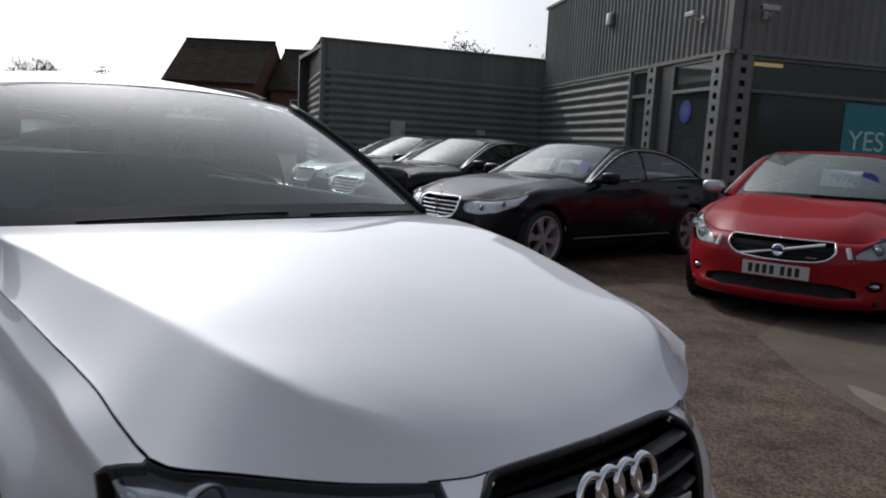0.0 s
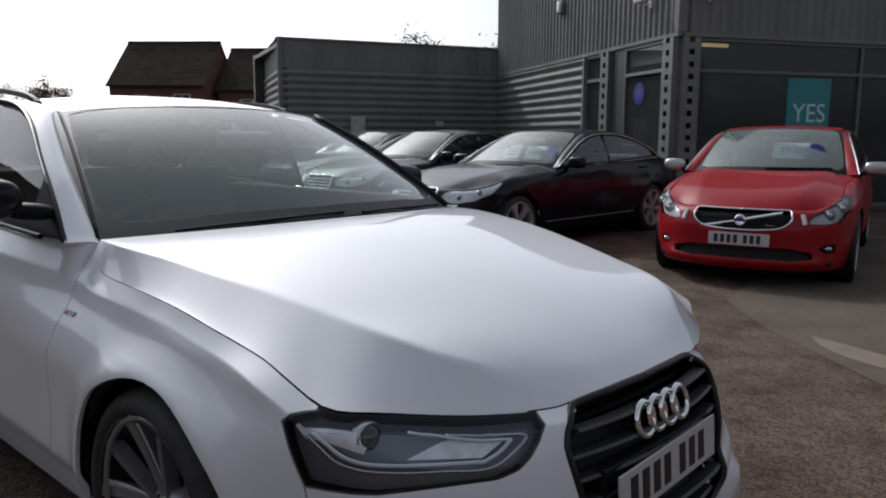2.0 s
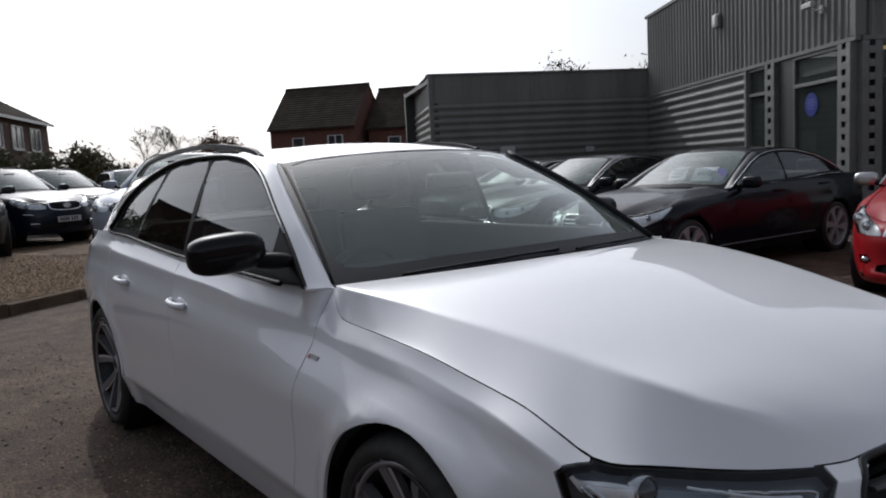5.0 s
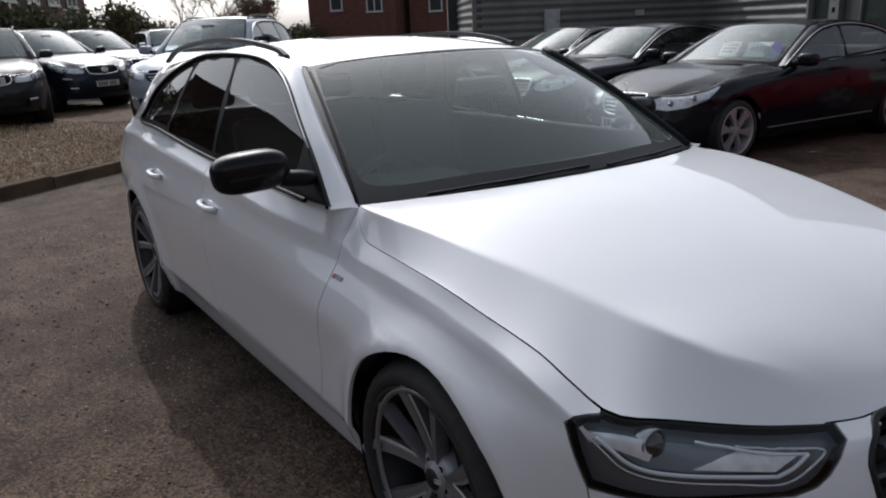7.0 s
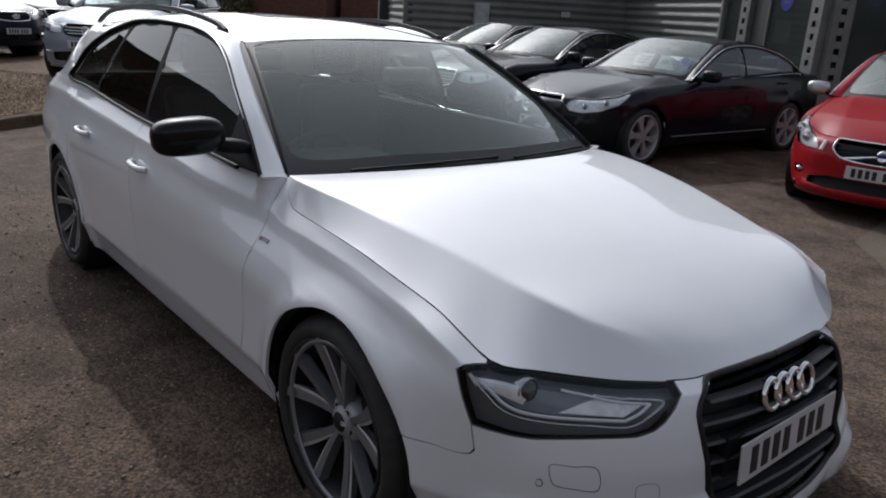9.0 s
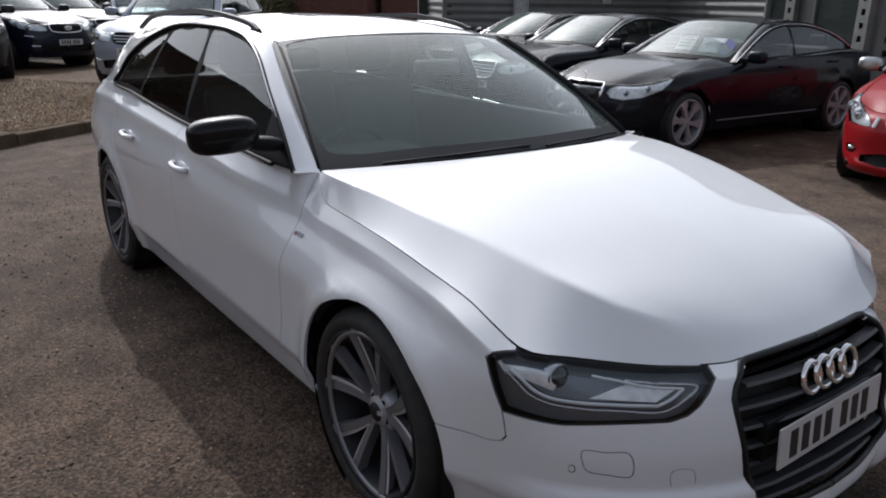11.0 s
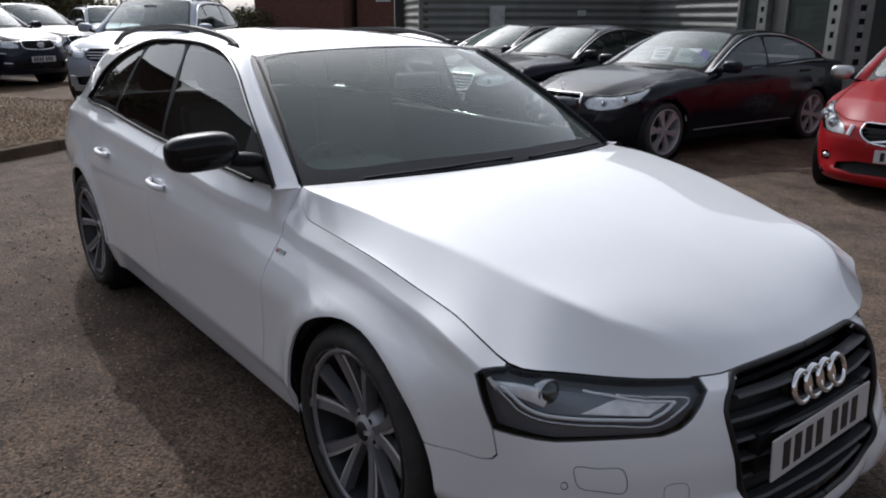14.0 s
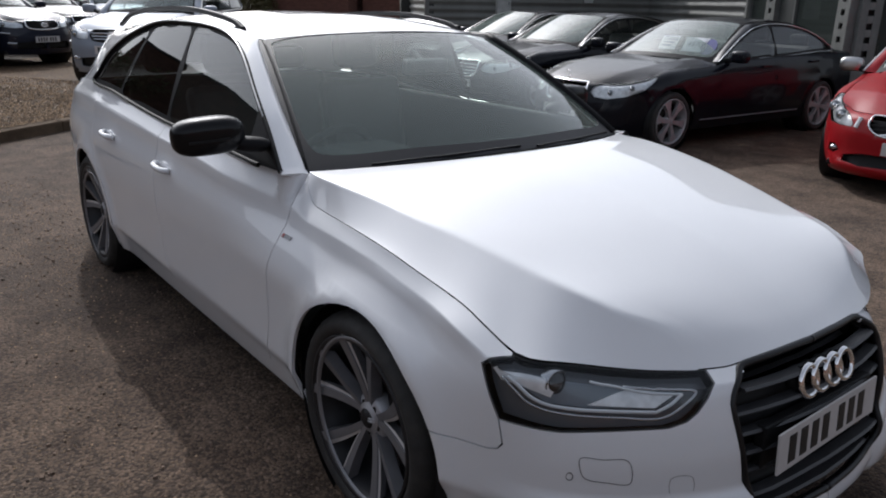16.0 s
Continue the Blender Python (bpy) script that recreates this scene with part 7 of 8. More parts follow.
def audi_details(car):
    body, fn = car.body, car.shell()
    both = ((False, 1), (True, -1))
    # wheels
    for x, sg in ((0.0, -1), (0.0, 1), (-2.808, -1), (-2.808, 1)):
        m = Matrix.Translation((x, sg * 0.903, 0.325)) @ (Matrix.Identity(4) if sg < 0 else Matrix.Rotation(math.pi, 4, "Z")) @ Matrix.Rotation(radians(-18 if x == 0 else 50), 4, "Y")
        wheel_twin(car.root, m)
    # headlights
    for mirrored, sg in both:
        lamp = car.lamp_parts[mirrored]

        def place(pts, lift, smooth=True):
            p = catmull(pts, 8) if smooth else np.array(pts)
            q, n = car.on_shell(p, lift)
            return [(a[0], a[1] * sg, a[2]) for a in q]

        drl = [(0.530, -0.812, 0.676), (0.552, -0.795, 0.655), (0.575, -0.775, 0.629), (0.60, -0.748, 0.612), (0.641, -0.696, 0.602), (0.70, -0.61, 0.596), (0.745, -0.535, 0.591)]
        part("light_strip", tube(bmesh.new(), place(drl, -0.008), 0.0045, 8), DRL, lamp, "white light guide", smooth=True)
        part("light_strip", tube(bmesh.new(), place([(0.745, -0.535, 0.591), (0.758, -0.500, 0.606), (0.765, -0.468, 0.628)], -0.008), 0.0042, 8), DRL, lamp, smooth=True)
        part("light_strip", tube(bmesh.new(), place([(0.765, -0.468, 0.628), (0.735, -0.525, 0.634), (0.69, -0.585, 0.645), (0.64, -0.650, 0.672)], -0.009), 0.0035, 8), DRL, lamp, smooth=True)
        outer = [(0.520, -0.821, 0.672), (0.545, -0.803, 0.645), (0.568, -0.784, 0.617), (0.60, -0.752, 0.598), (0.645, -0.694, 0.587), (0.70, -0.612, 0.581), (0.755, -0.525, 0.577), (0.775, -0.475, 0.60), (0.783, -0.435, 0.632), (0.74, -0.52, 0.650), (0.69, -0.59, 0.664)]
        part("lamp_bezel", tube(bmesh.new(), place(outer, -0.010), 0.0035, 6), LAMP_SILVER, lamp, smooth=True)
        q = np.vstack([car.uv([(0.66, -0.672, 0.612), (0.745, -0.535, 0.600), (0.757, -0.478, 0.628), (0.70, -0.57, 0.646)])])
        drape("reflector", fn, q, 0.02, LAMP_CLEAR, lamp, gap=0, flange=0.008, lift=-0.016, mirror=mirrored)
        q = np.vstack([car.uv([(0.490, -0.826, 0.684), (0.545, -0.778, 0.692), (0.62, -0.710, 0.684), (0.60, -0.735, 0.625), (0.550, -0.792, 0.655), (0.515, -0.818, 0.66)])])
        drape("side_reflector", fn, q, 0.02, LAMP_CLEAR, lamp, gap=0, flange=0.008, lift=-0.016, mirror=mirrored)
        q = np.vstack([car.uv([(0.55, -0.795, 0.655), (0.60, -0.745, 0.612), (0.66, -0.665, 0.602), (0.735, -0.545, 0.600), (0.768, -0.470, 0.648), (0.70, -0.582, 0.682), (0.62, -0.70, 0.697), (0.545, -0.785, 0.702)])])
        drape("inner_panel", fn, q, 0.03, LAMP_GREY, lamp, gap=0, flange=0.01, lift=-0.022, mirror=mirrored)
        c, n = car.on_shell([(0.602, -0.715, 0.658)], -0.036)
        c = Vector((c[0][0], c[0][1] * sg, c[0][2]))
        pr = part("projector_lens", super_ellipsoid(bmesh.new(), (0.024, 0.030, 0.030), 1, 1, 20, 14), GLOSS_BLACK, lamp, "dark projector lens", smooth=True)
        pr.matrix_basis = Matrix.Translation(c)
        rg = part("projector_ring", lathe(bmesh.new(), [(0.030, 0.0), (0.033, -0.006), (0.036, -0.003), (0.036, 0.02)], 28), LAMP_SILVER, pr, smooth=True)
        rg.matrix_basis = Matrix.Rotation(radians(90), 4, "Z")
    # grille
    gp = np.vstack([car.grille_loop])
    gr = part("grille", boxed(0.58, 0.72, -0.40, 0.40, 0.17, 0.63), BLACK, body, "black single-frame grille with grey slats")
    for mirrored, sg in both:
        edge = car.shape.at(np.clip(car.uv(car.s["grille"])[:, 0], 0, car.shape.length), car.uv(car.s["grille"])[:, 1] / K)
        top = car.shape.at(np.linspace(car.top_u(-car.s["grille"][0][1]), car.shape.length, 12), 0.97)
        line = resample(np.vstack([top[::-1], edge[1:]]), 0.012, False)
        for _ in range(6):
            line[1:-1] = 0.25 * line[:-2] + 0.5 * line[1:-1] + 0.25 * line[2:]
        part("grille_frame", tube(bmesh.new(), [(p[0] - 0.004, p[1] * sg, p[2] - 0.004) for p in resample(line, 0.02, False)], 0.0105, 8), GRILLE_RIM, gr, smooth=True)
        drape("grille_wall", fn, car.grille_loop, 0.04, BLACK, gr, gap=0.0, flange=0, lift=-0.065, mirror=mirrored)
    for k in range(7):
        z = 0.612 - 0.0525 * k
        hw = float(np.interp(z, (0.25, 0.335, 0.5, 0.59, 0.62), (0.23, 0.31, 0.342, 0.345, 0.30)))
        ys = np.linspace(-hw, hw, 19)
        uv = car.shape.find([(0.9, -abs(y), z) for y in ys])
        p = car.shape.at(uv[:, 0], uv[:, 1])
        bm = bmesh.new()
        rows = []
        for q, y in zip(p, ys):
            x = q[0] - 0.020
            rows.append([bm.verts.new((x + dx, y, z + dz)) for dx, dz in ((0, 0.006), (0.006, 0.0), (0, -0.007), (-0.03, -0.004), (-0.03, 0.004))])
        for a, b in zip(rows, rows[1:]):
            for i in range(5):
                bm.faces.new((a[i], a[(i + 1) % 5], b[(i + 1) % 5], b[i]))
        bm.faces.new(rows[0])
        bm.faces.new(rows[-1])
        bmesh.ops.recalc_face_normals(bm, faces=bm.faces)
        part("slat", bm, GRILLE_GREY, gr)
    for k in range(4):
        bm = lathe(bmesh.new(), [(0.040 + 0.0085 * math.cos(a), 0.008 * math.sin(a)) for a in (2 * math.pi * j / 10 for j in range(11))], 40)
        r = part("badge_ring", bm, CHROME, gr, "chrome ring badge", smooth=True)
        r.matrix_basis = Matrix.Translation((0.858, -0.082 + 0.058 * k, 0.588)) @ Matrix.Rotation(radians(-14), 4, "Y") @ Matrix.Rotation(radians(90), 4, "Z")
        b2 = part("badge_base", lathe(bmesh.new(), [(0.034, 0.006), (0.036, 0.0), (0.036, 0.04)], 32), BLACK, r, smooth=True)
        b2.matrix_basis = Matrix.Translation((0, 0.004, 0))
    pl = plate_thing(gr, Matrix.Translation((0.897, -0.014, 0.462)) @ Matrix.Rotation(radians(-4), 4, "Y") @ Matrix.Rotation(radians(90), 4, "Z"))
    part("plate_holder", boxed(0.840, 0.868, -0.27, 0.25, 0.40, 0.518, 0.004), BLACK, gr)
    # fins of the lower bumper corners
    for mirrored, sg in both:
        ys = np.linspace(0.30, 0.70, 12)
        rows, bm = [], bmesh.new()
        for y in ys:
            f = math.sin(min(max((y - 0.30) / 0.40, 0), 1) * math.pi) ** 0.6
            top, mid, low = ([0.80, -y, z] for z in (0.315, 0.262, 0.200))
            p, n = car.on_shell([top, mid, low], 0.0)
            out = np.array([n[1][0], n[1][1], 0.0])
            out /= np.linalg.norm(out)
            q = [p[0] - out * 0.004, p[1] + out * (0.045 * f), p[2] + out * (0.055 * f), p[2] + out * (0.04 * f) - np.array([0, 0, 0.018]), p[2] - out * 0.03 - np.array([0, 0, 0.01])]
            rows.append([bm.verts.new((a[0], a[1] * sg, a[2])) for a in q])
        for a, b in zip(rows, rows[1:]):
            for i in range(4):
                bm.faces.new((a[i], a[i + 1], b[i + 1], b[i]))
        bmesh.ops.recalc_face_normals(bm, faces=bm.faces)
        part("bumper_fin", bm, WHITE_PAINT, body, smooth=True)
    ys = np.linspace(-0.62, 0.62, 21)
    p, n = car.on_shell([[0.9, -abs(y), 0.19] for y in ys], 0.0)
    part("splitter", tube(bmesh.new(), [(a[0] - 0.03, y, 0.168) for a, y in zip(p, ys)], 0.022, 8), BLACK, body, "black lip under the front bumper")
    # mirrors, handles, rails and trims
    for mirrored, sg in both:
        mi = part("door_mirror", super_ellipsoid(bmesh.new(), (0.060, 0.117, 0.061), 0.66, 0.7, 36, 24), PIANO, body, "gloss black door mirror", smooth=True)
        mi.matrix_basis = Matrix.Translation((-0.700 if sg > 0 else -0.97, -1.004 if sg > 0 else 0.90, 1.074 if sg > 0 else 1.06)) @ Matrix.Rotation(radians(-10 * sg), 4, "Z") @ Matrix.Rotation(radians(4 * sg), 4, "X")
        part("mirror_glass", boxed(-0.058, -0.052, -0.085, 0.085, -0.036, 0.036, 0.004), CHROME, mi)
        part("mirror_arm", super_ellipsoid(bmesh.new(), (0.036, 0.074, 0.026), 0.9, 0.9, 24, 14, Matrix.Translation((0.012, 0.130 * sg, -0.044)) @ Matrix.Rotation(radians(-9 * sg), 4, "X")), FRIT, mi, smooth=True)
        part("indicator", boxed(0.045, 0.064, -0.07, 0.06, -0.012, -0.004, 0.002), BLACK, mi)
        sail = np.array([(-0.56, 0.968), (-0.66, 1.045), (-0.80, 1.130), (-0.805, 0.985), (-0.70, 0.975)])
        drape("mirror_sail", car.side_fn, sail, 0.04, BLACK, body, gap=0, flange=0.01, lift=0.003, mirror=mirrored)
        rail = catmull([(-1.40, -0.560, 1.376), (-1.47, -0.562, 1.402), (-1.72, -0.574, 1.434), (-2.0, -0.580, 1.447), (-2.5, -0.575, 1.433), (-2.9, -0.565, 1.395), (-3.12, -0.555, 1.340)], 8)
        bm = bmesh.new()
        rows = [[bm.verts.new((p[0] + dx, (p[1] + dy) * sg, p[2] + dz - (0.018 if mirrored else 0.0))) for dx, dy, dz in ((0, -0.016, -0.006), (0, -0.010, 0.009), (0, 0.010, 0.009), (0, 0.016, -0.006), (0, 0.008, -0.012), (0, -0.008, -0.012))] for p in rail]
        for a, b in zip(rows, rows[1:]):
            for i in range(6):
                bm.faces.new((a[i], a[(i + 1) % 6], b[(i + 1) % 6], b[i]))
        bm.faces.new(rows[0])
        bm.faces.new(rows[-1])
        bmesh.ops.recalc_face_normals(bm, faces=bm.faces)
        part("roof_rail", bm, BLACK, body, "black roof rail")
        part("rail_foot", boxed(-1.47, -1.41, -sg * 0.562 - 0.012, -sg * 0.562 + 0.012, 1.345, 1.386, 0.008), BLACK, body)
        for hx, hz in ((-1.518, 0.814), (-2.33, 0.838)):
            q, n = car.on_shell([(hx - 0.085, -0.9, hz + 0.004), (hx - 0.06, -0.9, hz + 0.004), (hx, -0.9, hz), (hx + 0.06, -0.9, hz - 0.002), (hx + 0.085, -0.9, hz - 0.003)], 0.0)
            lifts = (0.006, 0.026, 0.032, 0.026, 0.008)
            pts = [(a[0], (a[1] - l) * sg, a[2]) for a, l in zip(q, lifts)]
            h = part("door_handle", tube(bmesh.new(), catmull(pts, 6), 0.013, 10), WHITE_PAINT, body, smooth=True)
            bm = bmesh.new()
            c, n = car.on_shell([(hx, -0.9, hz - 0.004)], -0.006)
            super_ellipsoid(bm, (0.062, 0.010, 0.028), 1, 1, 20, 10, Matrix.Translation((c[0][0], c[0][1] * sg, c[0][2])))
            part("handle_cup", bm, WHITE_PAINT, h, smooth=True)
        part("door_card", boxed(-2.62, -0.78, *sorted((-0.765 * sg, -0.808 * sg)), 0.42, 0.988, 0.012), CABIN, body, "dark inner door lining")
        # badge on the wing
        for x0, x1, z0, material in ((-0.490, -0.478, 0.768, RED_BADGE), (-0.475, -0.436, 0.768, ALLOY_DARK)):
            q = car.flank([(x0, z0 + 0.006), (x1, z0 + 0.004), (x1 - 0.004, z0 - 0.007), (x0 - 0.004, z0 - 0.005)], 0.02)
            drape("wing_badge", fn, q, 0.02, material, body, gap=0, flange=0.003, lift=0.003, mirror=mirrored)
        # sensor and washer cover in the bumper
        cap = car.on_shell(catmull([(0.672, -0.702, 0.490), (0.705, -0.660, 0.488), (0.738, -0.616, 0.486), (0.748, -0.606, 0.455), (0.747, -0.611, 0.424), (0.715, -0.655, 0.428), (0.685, -0.695, 0.438), (0.676, -0.703, 0.460)], 6, closed=True), 0.0002)[0]
        part("washer_cover_gap", tube(bmesh.new(), [(a[0], a[1] * sg, a[2]) for a in np.vstack([cap, cap[:1]])], 0.0009, 5, caps=False), BLACK, body)
        c0, n0 = car.on_shell([(0.661, -0.722, 0.441)], 0.0)
        ring = [(c0[0][0] + 0.008 * math.cos(a) * 0.75, (c0[0][1] + 0.008 * math.cos(a) * 0.65) * sg, c0[0][2] + 0.010 * math.sin(a)) for a in np.linspace(0, 2 * math.pi, 17)]
        part("parking_sensor", tube(bmesh.new(), ring, 0.0011, 5, caps=False), BLACK, body)
        tow = car.on_shell(catmull([(0.79, -0.52, 0.43), (0.81, -0.47, 0.43), (0.815, -0.465, 0.385), (0.80, -0.51, 0.37)], 6, closed=True), 0.0002)[0]
        if not mirrored:
            part("tow_cover_gap", tube(bmesh.new(), [(a[0], a[1] * sg, a[2]) for a in np.vstack([tow, tow[:1]])], 0.0006, 5, caps=False), BLACK, body)
    # wipers on the scuttle
    tray = part("scuttle", boxed(-0.62, -0.40, -0.70, 0.70, 0.86, 0.915, 0.01), BLACK, body)
    for y0, y1, q0, q1 in ((0.10, 0.66, 0.008, 0.022), (-0.55, 0.02, 0.006, 0.020)):
        p = car.screen(np.array([(y0, q0), ((y0 + y1) / 2, (q0 + q1) / 2), (y1, q1)]))
        w = part("wiper", tube(bmesh.new(), [(a[0] + 0.006, a[1], a[2] + 0.006) for a in p], 0.005, 6), BLACK, body)
        part("wiper_blade", tube(bmesh.new(), [(a[0] + 0.004, a[1], a[2] + 0.004) for a in p], 0.005, 5), BLACK, w)


audi()


# ---- the other cars ----
def simple_spec(c):
    """Tables for a parked car from its main measures."""
    n, t, w, h = c["nose"], c["tail"], c["wb"], c["half"]
    zn, zl, zf, zb0, zb1, zd = c["z_nose"], c["z_lamp"], c["z_wing"], c["z_belt"], c["z_belt_rear"], c["z_deck"]
    plan = [(t, 0), (t + 0.02, -0.40 * h), (t + 0.10, -0.70 * h), (t + 0.25, -0.87 * h), (t + 0.55, -0.955 * h), (-w, -0.99 * h), (-w * 0.5, -h), (-0.3, -h),
            (0.1, -0.985 * h), (n - 0.50, -0.93 * h), (n - 0.30, -0.83 * h), (n - 0.15, -0.66 * h), (n - 0.06, -0.45 * h), (n - 0.015, -0.22 * h), (n, 0)]
    xc, xb = c["x_cowl"], c["x_cowl"] - c.get("cowl_sweep", 0.22)
    r = c["arch"]
    shape = car_shape(
        plan=plan,
        top=[zd, (t + 0.3, zd), (-w, zb1), (-w * 0.5, 0.5 * (zb0 + zb1)), (xb - 0.1, zb0), (xb + 0.12, zb0 - 0.03), (0.0, zf), (n - 0.45, zl), (n - 0.15, zn), zn],
        low=[0.25 + c.get("lift", 0), (-w, 0.22 + c.get("lift", 0)), (0, c.get("z_low", 0.20) + c.get("lift", 0)), c.get("z_lip", 0.18)],
        round_h=[0.08, (-w, 0.07), (xb - 0.2, 0.08), (0.0, 0.12), (n - 0.4, 0.09), 0.04],
        round_w=[0.06, (-w, 0.05), (xb - 0.2, 0.05), (xb + 0.15, 0.09), (0.0, 0.12), (n - 0.4, 0.08), 0.05],
        side=[(0.15, 0.07), (0.28, 0.03), (0.45, 0.008), (0.66, 0.0), (0.80, 0.01), (1.0, 0.045), (1.15, 0.07)],
        front=c["front"], rear=[(0.15, 0.08), (0.35, 0.01), (0.55, 0.0), (0.8, 0.04), (1.05, 0.09)],
        arches=((0.0, c["r"], r), (-w, c["r"], r)), crease=(pchip([(t, c["crease"][1]), (0.3, c["crease"][0])]), 0.006), flare=c.get("flare", 0.012))
    zr, xt, xe = c["z_roof"], c["x_top"], c["x_roof_end"]
    base_y, top_y = h * 0.80, c.get("top_y", 0.56)
    base = dict(x=xc, y=base_y, z=zb0 + c.get("cowl_up", 0.03), sweep=xc - xb, drop=0.035)
    top = dict(x=xt, y=top_y, z=zr - 0.035, sweep=0.09, drop=0.026)
    lean = c.get("lean", 0.34)

    def glass_y(x, z):
        dz = np.maximum(z - zb0, 0)
        return h * 0.925 - lean * dz - 0.2 * dz * dz - 0.03 * np.clip((-w - x) / 0.8, 0, 2) ** 2

    dlo = c["dlo"]
    # the roof edge and the window line side by side
    k = max(range(len(dlo)), key=lambda i: dlo[i][1])
    end = next(i for i in range(1, len(dlo)) if dlo[i][0] == min(p[0] for p in dlo))
    out = [(x, -float(glass_y(np.array(x), np.array(z))) - 0.004, z) for x, z in dlo[: end + 1]]
    mid = np.array([base["x"] - base["sweep"], -base_y, base["z"] - base["drop"]]), np.array([xt - 0.09, -top_y, zr - 0.08])
    s_top = [i for i in range(end + 1) if dlo[i][0] <= xt - 0.12][0]
    inn = []
    for i in range(end + 1):
        if i <= s_top:
            f = i / s_top
            p = mid[0] * (1 - f) + mid[1] * f + np.array([0.45, 0, 0.9]) * 0.02 * 4 * f * (1 - f)
        else:
            f = (i - s_top) / (end - s_top)
            x = mid[1][0] + (xe - 0.02 - mid[1][0]) * f
            p = np.array([x, -top_y - 0.02 * math.sin(f * 3.14), zr - 0.075 + 0.03 * math.sin(f * 3.14) - c.get("roof_fall", 0.05) * f * f])
        inn.append(tuple(p))
    if "deck_x" in c:
        inn.append((c["deck_x"], -base_y * 0.86, zd + 0.02))
        out.append((c["deck_x"] + 0.25, -h * 0.90, zd + 0.0))
    else:
        inn.append((t + 0.10, -h * 0.66, zd + 0.02))
        out.append((t + 0.42, -h * 0.88, zd + 0.01))
    fall = c.get("roof_fall", 0.05)
    spec = dict(
        shape=shape, paint=c["paint"], screen_mat=GLARE_SCREEN if c.get("lift", 0) else PARKED_SCREEN, step=c.get("step", 0.07), nose=n, tail=t, half=h, belly=0.2 + c.get("lift", 0),
        door_front=[(xb - 0.02, 0.34 + c.get("lift", 0)), (xb + 0.02, 0.6), (xb + 0.02, zb0 - 0.12), (xb - 0.02, 1.6)],
        door_mid=[(c["x_mid"], 0.34 + c.get("lift", 0)), (c["x_mid"], 0.7), (c["x_mid"] + 0.02, 1.6)],
        door_rear=[(-w + 0.12, 1.6), (-w + 0.10, zb1 - 0.12), (-w + 0.16, c["r"] + r + 0.06)],
        sill=[(-w + r + 0.08, 0.36 + c.get("lift", 0)), (-w * 0.5 - 0.3, 0.34 + c.get("lift", 0)), (c["x_mid"] - 0.02, 0.33 + c.get("lift", 0)), (c["x_mid"] + 0.3, 0.33 + c.get("lift", 0)), (xb - 0.06, 0.33 + c.get("lift", 0)), (-r - 0.06, 0.33 + c.get("lift", 0))],
        lamp_rear=c["lamp_rear"], lamp_low=c["lamp_low"], lamp_inner_y=c["lamp_inner_y"], lamp_top_x=c["lamp_top_x"], bumper_seam=c.get("bumper_seam"), seam_angle=c.get("seam_angle", 40),
        grille=c["grille"], intakes=c.get("intakes", ()), rear_split=c.get("rear_split", 0.62),
        bonnet=dict(back=xc + 0.02, sweep=xc - xb, corner=c["lamp_top_x"] + 0.05, line=c["bonnet"], crease=c["bonnet_crease"], crown=c.get("crown", 0.12), soft=0.08, reach=0.35),
        screen=dict(base=base, top=top, bulge=0.02),
        roof=[(xt + 0.1, zr - 0.05), (xt - 0.1, zr - 0.03), (xt - 0.55, zr), (xe + 0.6, zr - 0.2 * fall), (xe, zr - fall)][::1],
        roof_half=[(xe - 0.1, top_y - 0.03), (xe + 0.6, top_y + 0.015), (xt - 0.5, top_y + 0.015), (xt, top_y)],
        rail_in=inn, rail_out=out, roof_crown=0.030, glass_y=glass_y, dlo=dlo, panes=c["panes"], pane_mats=c.get("pane_mats", [SIDE_GLASS, SIDE_GLASS, TINT_GLASS]), trim=c.get("trim"), trim_r=c.get("trim_r", 0.010),
        tail_top=dict(x=c.get("deck_x", t + 0.06), y=h * 0.72, z=zd + 0.01), seat_x=c["x_mid"] + 0.05)
    if "deck_x" in c:
        spec["boot"] = (c["deck_x"], t + 0.12, zd, h * 0.70)
    return spec


def window_set(dlo, cuts, inset=0.03):
    """Panes cut from a window line at the given x places, front first."""
    p = np.array(catmull(np.array(dlo), 6, closed=True))
    p = shrink(resample(p, 0.04), inset)
    out = []
    edges = [p[:, 0].max() + 1] + list(cuts) + [p[:, 0].min() - 1]
    for a, b in zip(edges, edges[1:]):
        hi, lo = a - 0.03, b + 0.03
        xs = np.linspace(min(hi, p[:, 0].max() - 0.01), max(lo, p[:, 0].min() + 0.01), 9)
        upper, lower = [], []
        for x in xs:
            z = []
            for q, r in zip(p, np.roll(p, -1, axis=0)):
                if (q[0] - x) * (r[0] - x) <= 0 and q[0] != r[0]:
                    z.append(q[1] + (r[1] - q[1]) * (x - q[0]) / (r[0] - q[0]))
            if len(z) > 1:
                upper.append((float(x), max(z)))
                lower.append((float(x), min(z)))
        out.append(upper + lower[::-1])
    return out


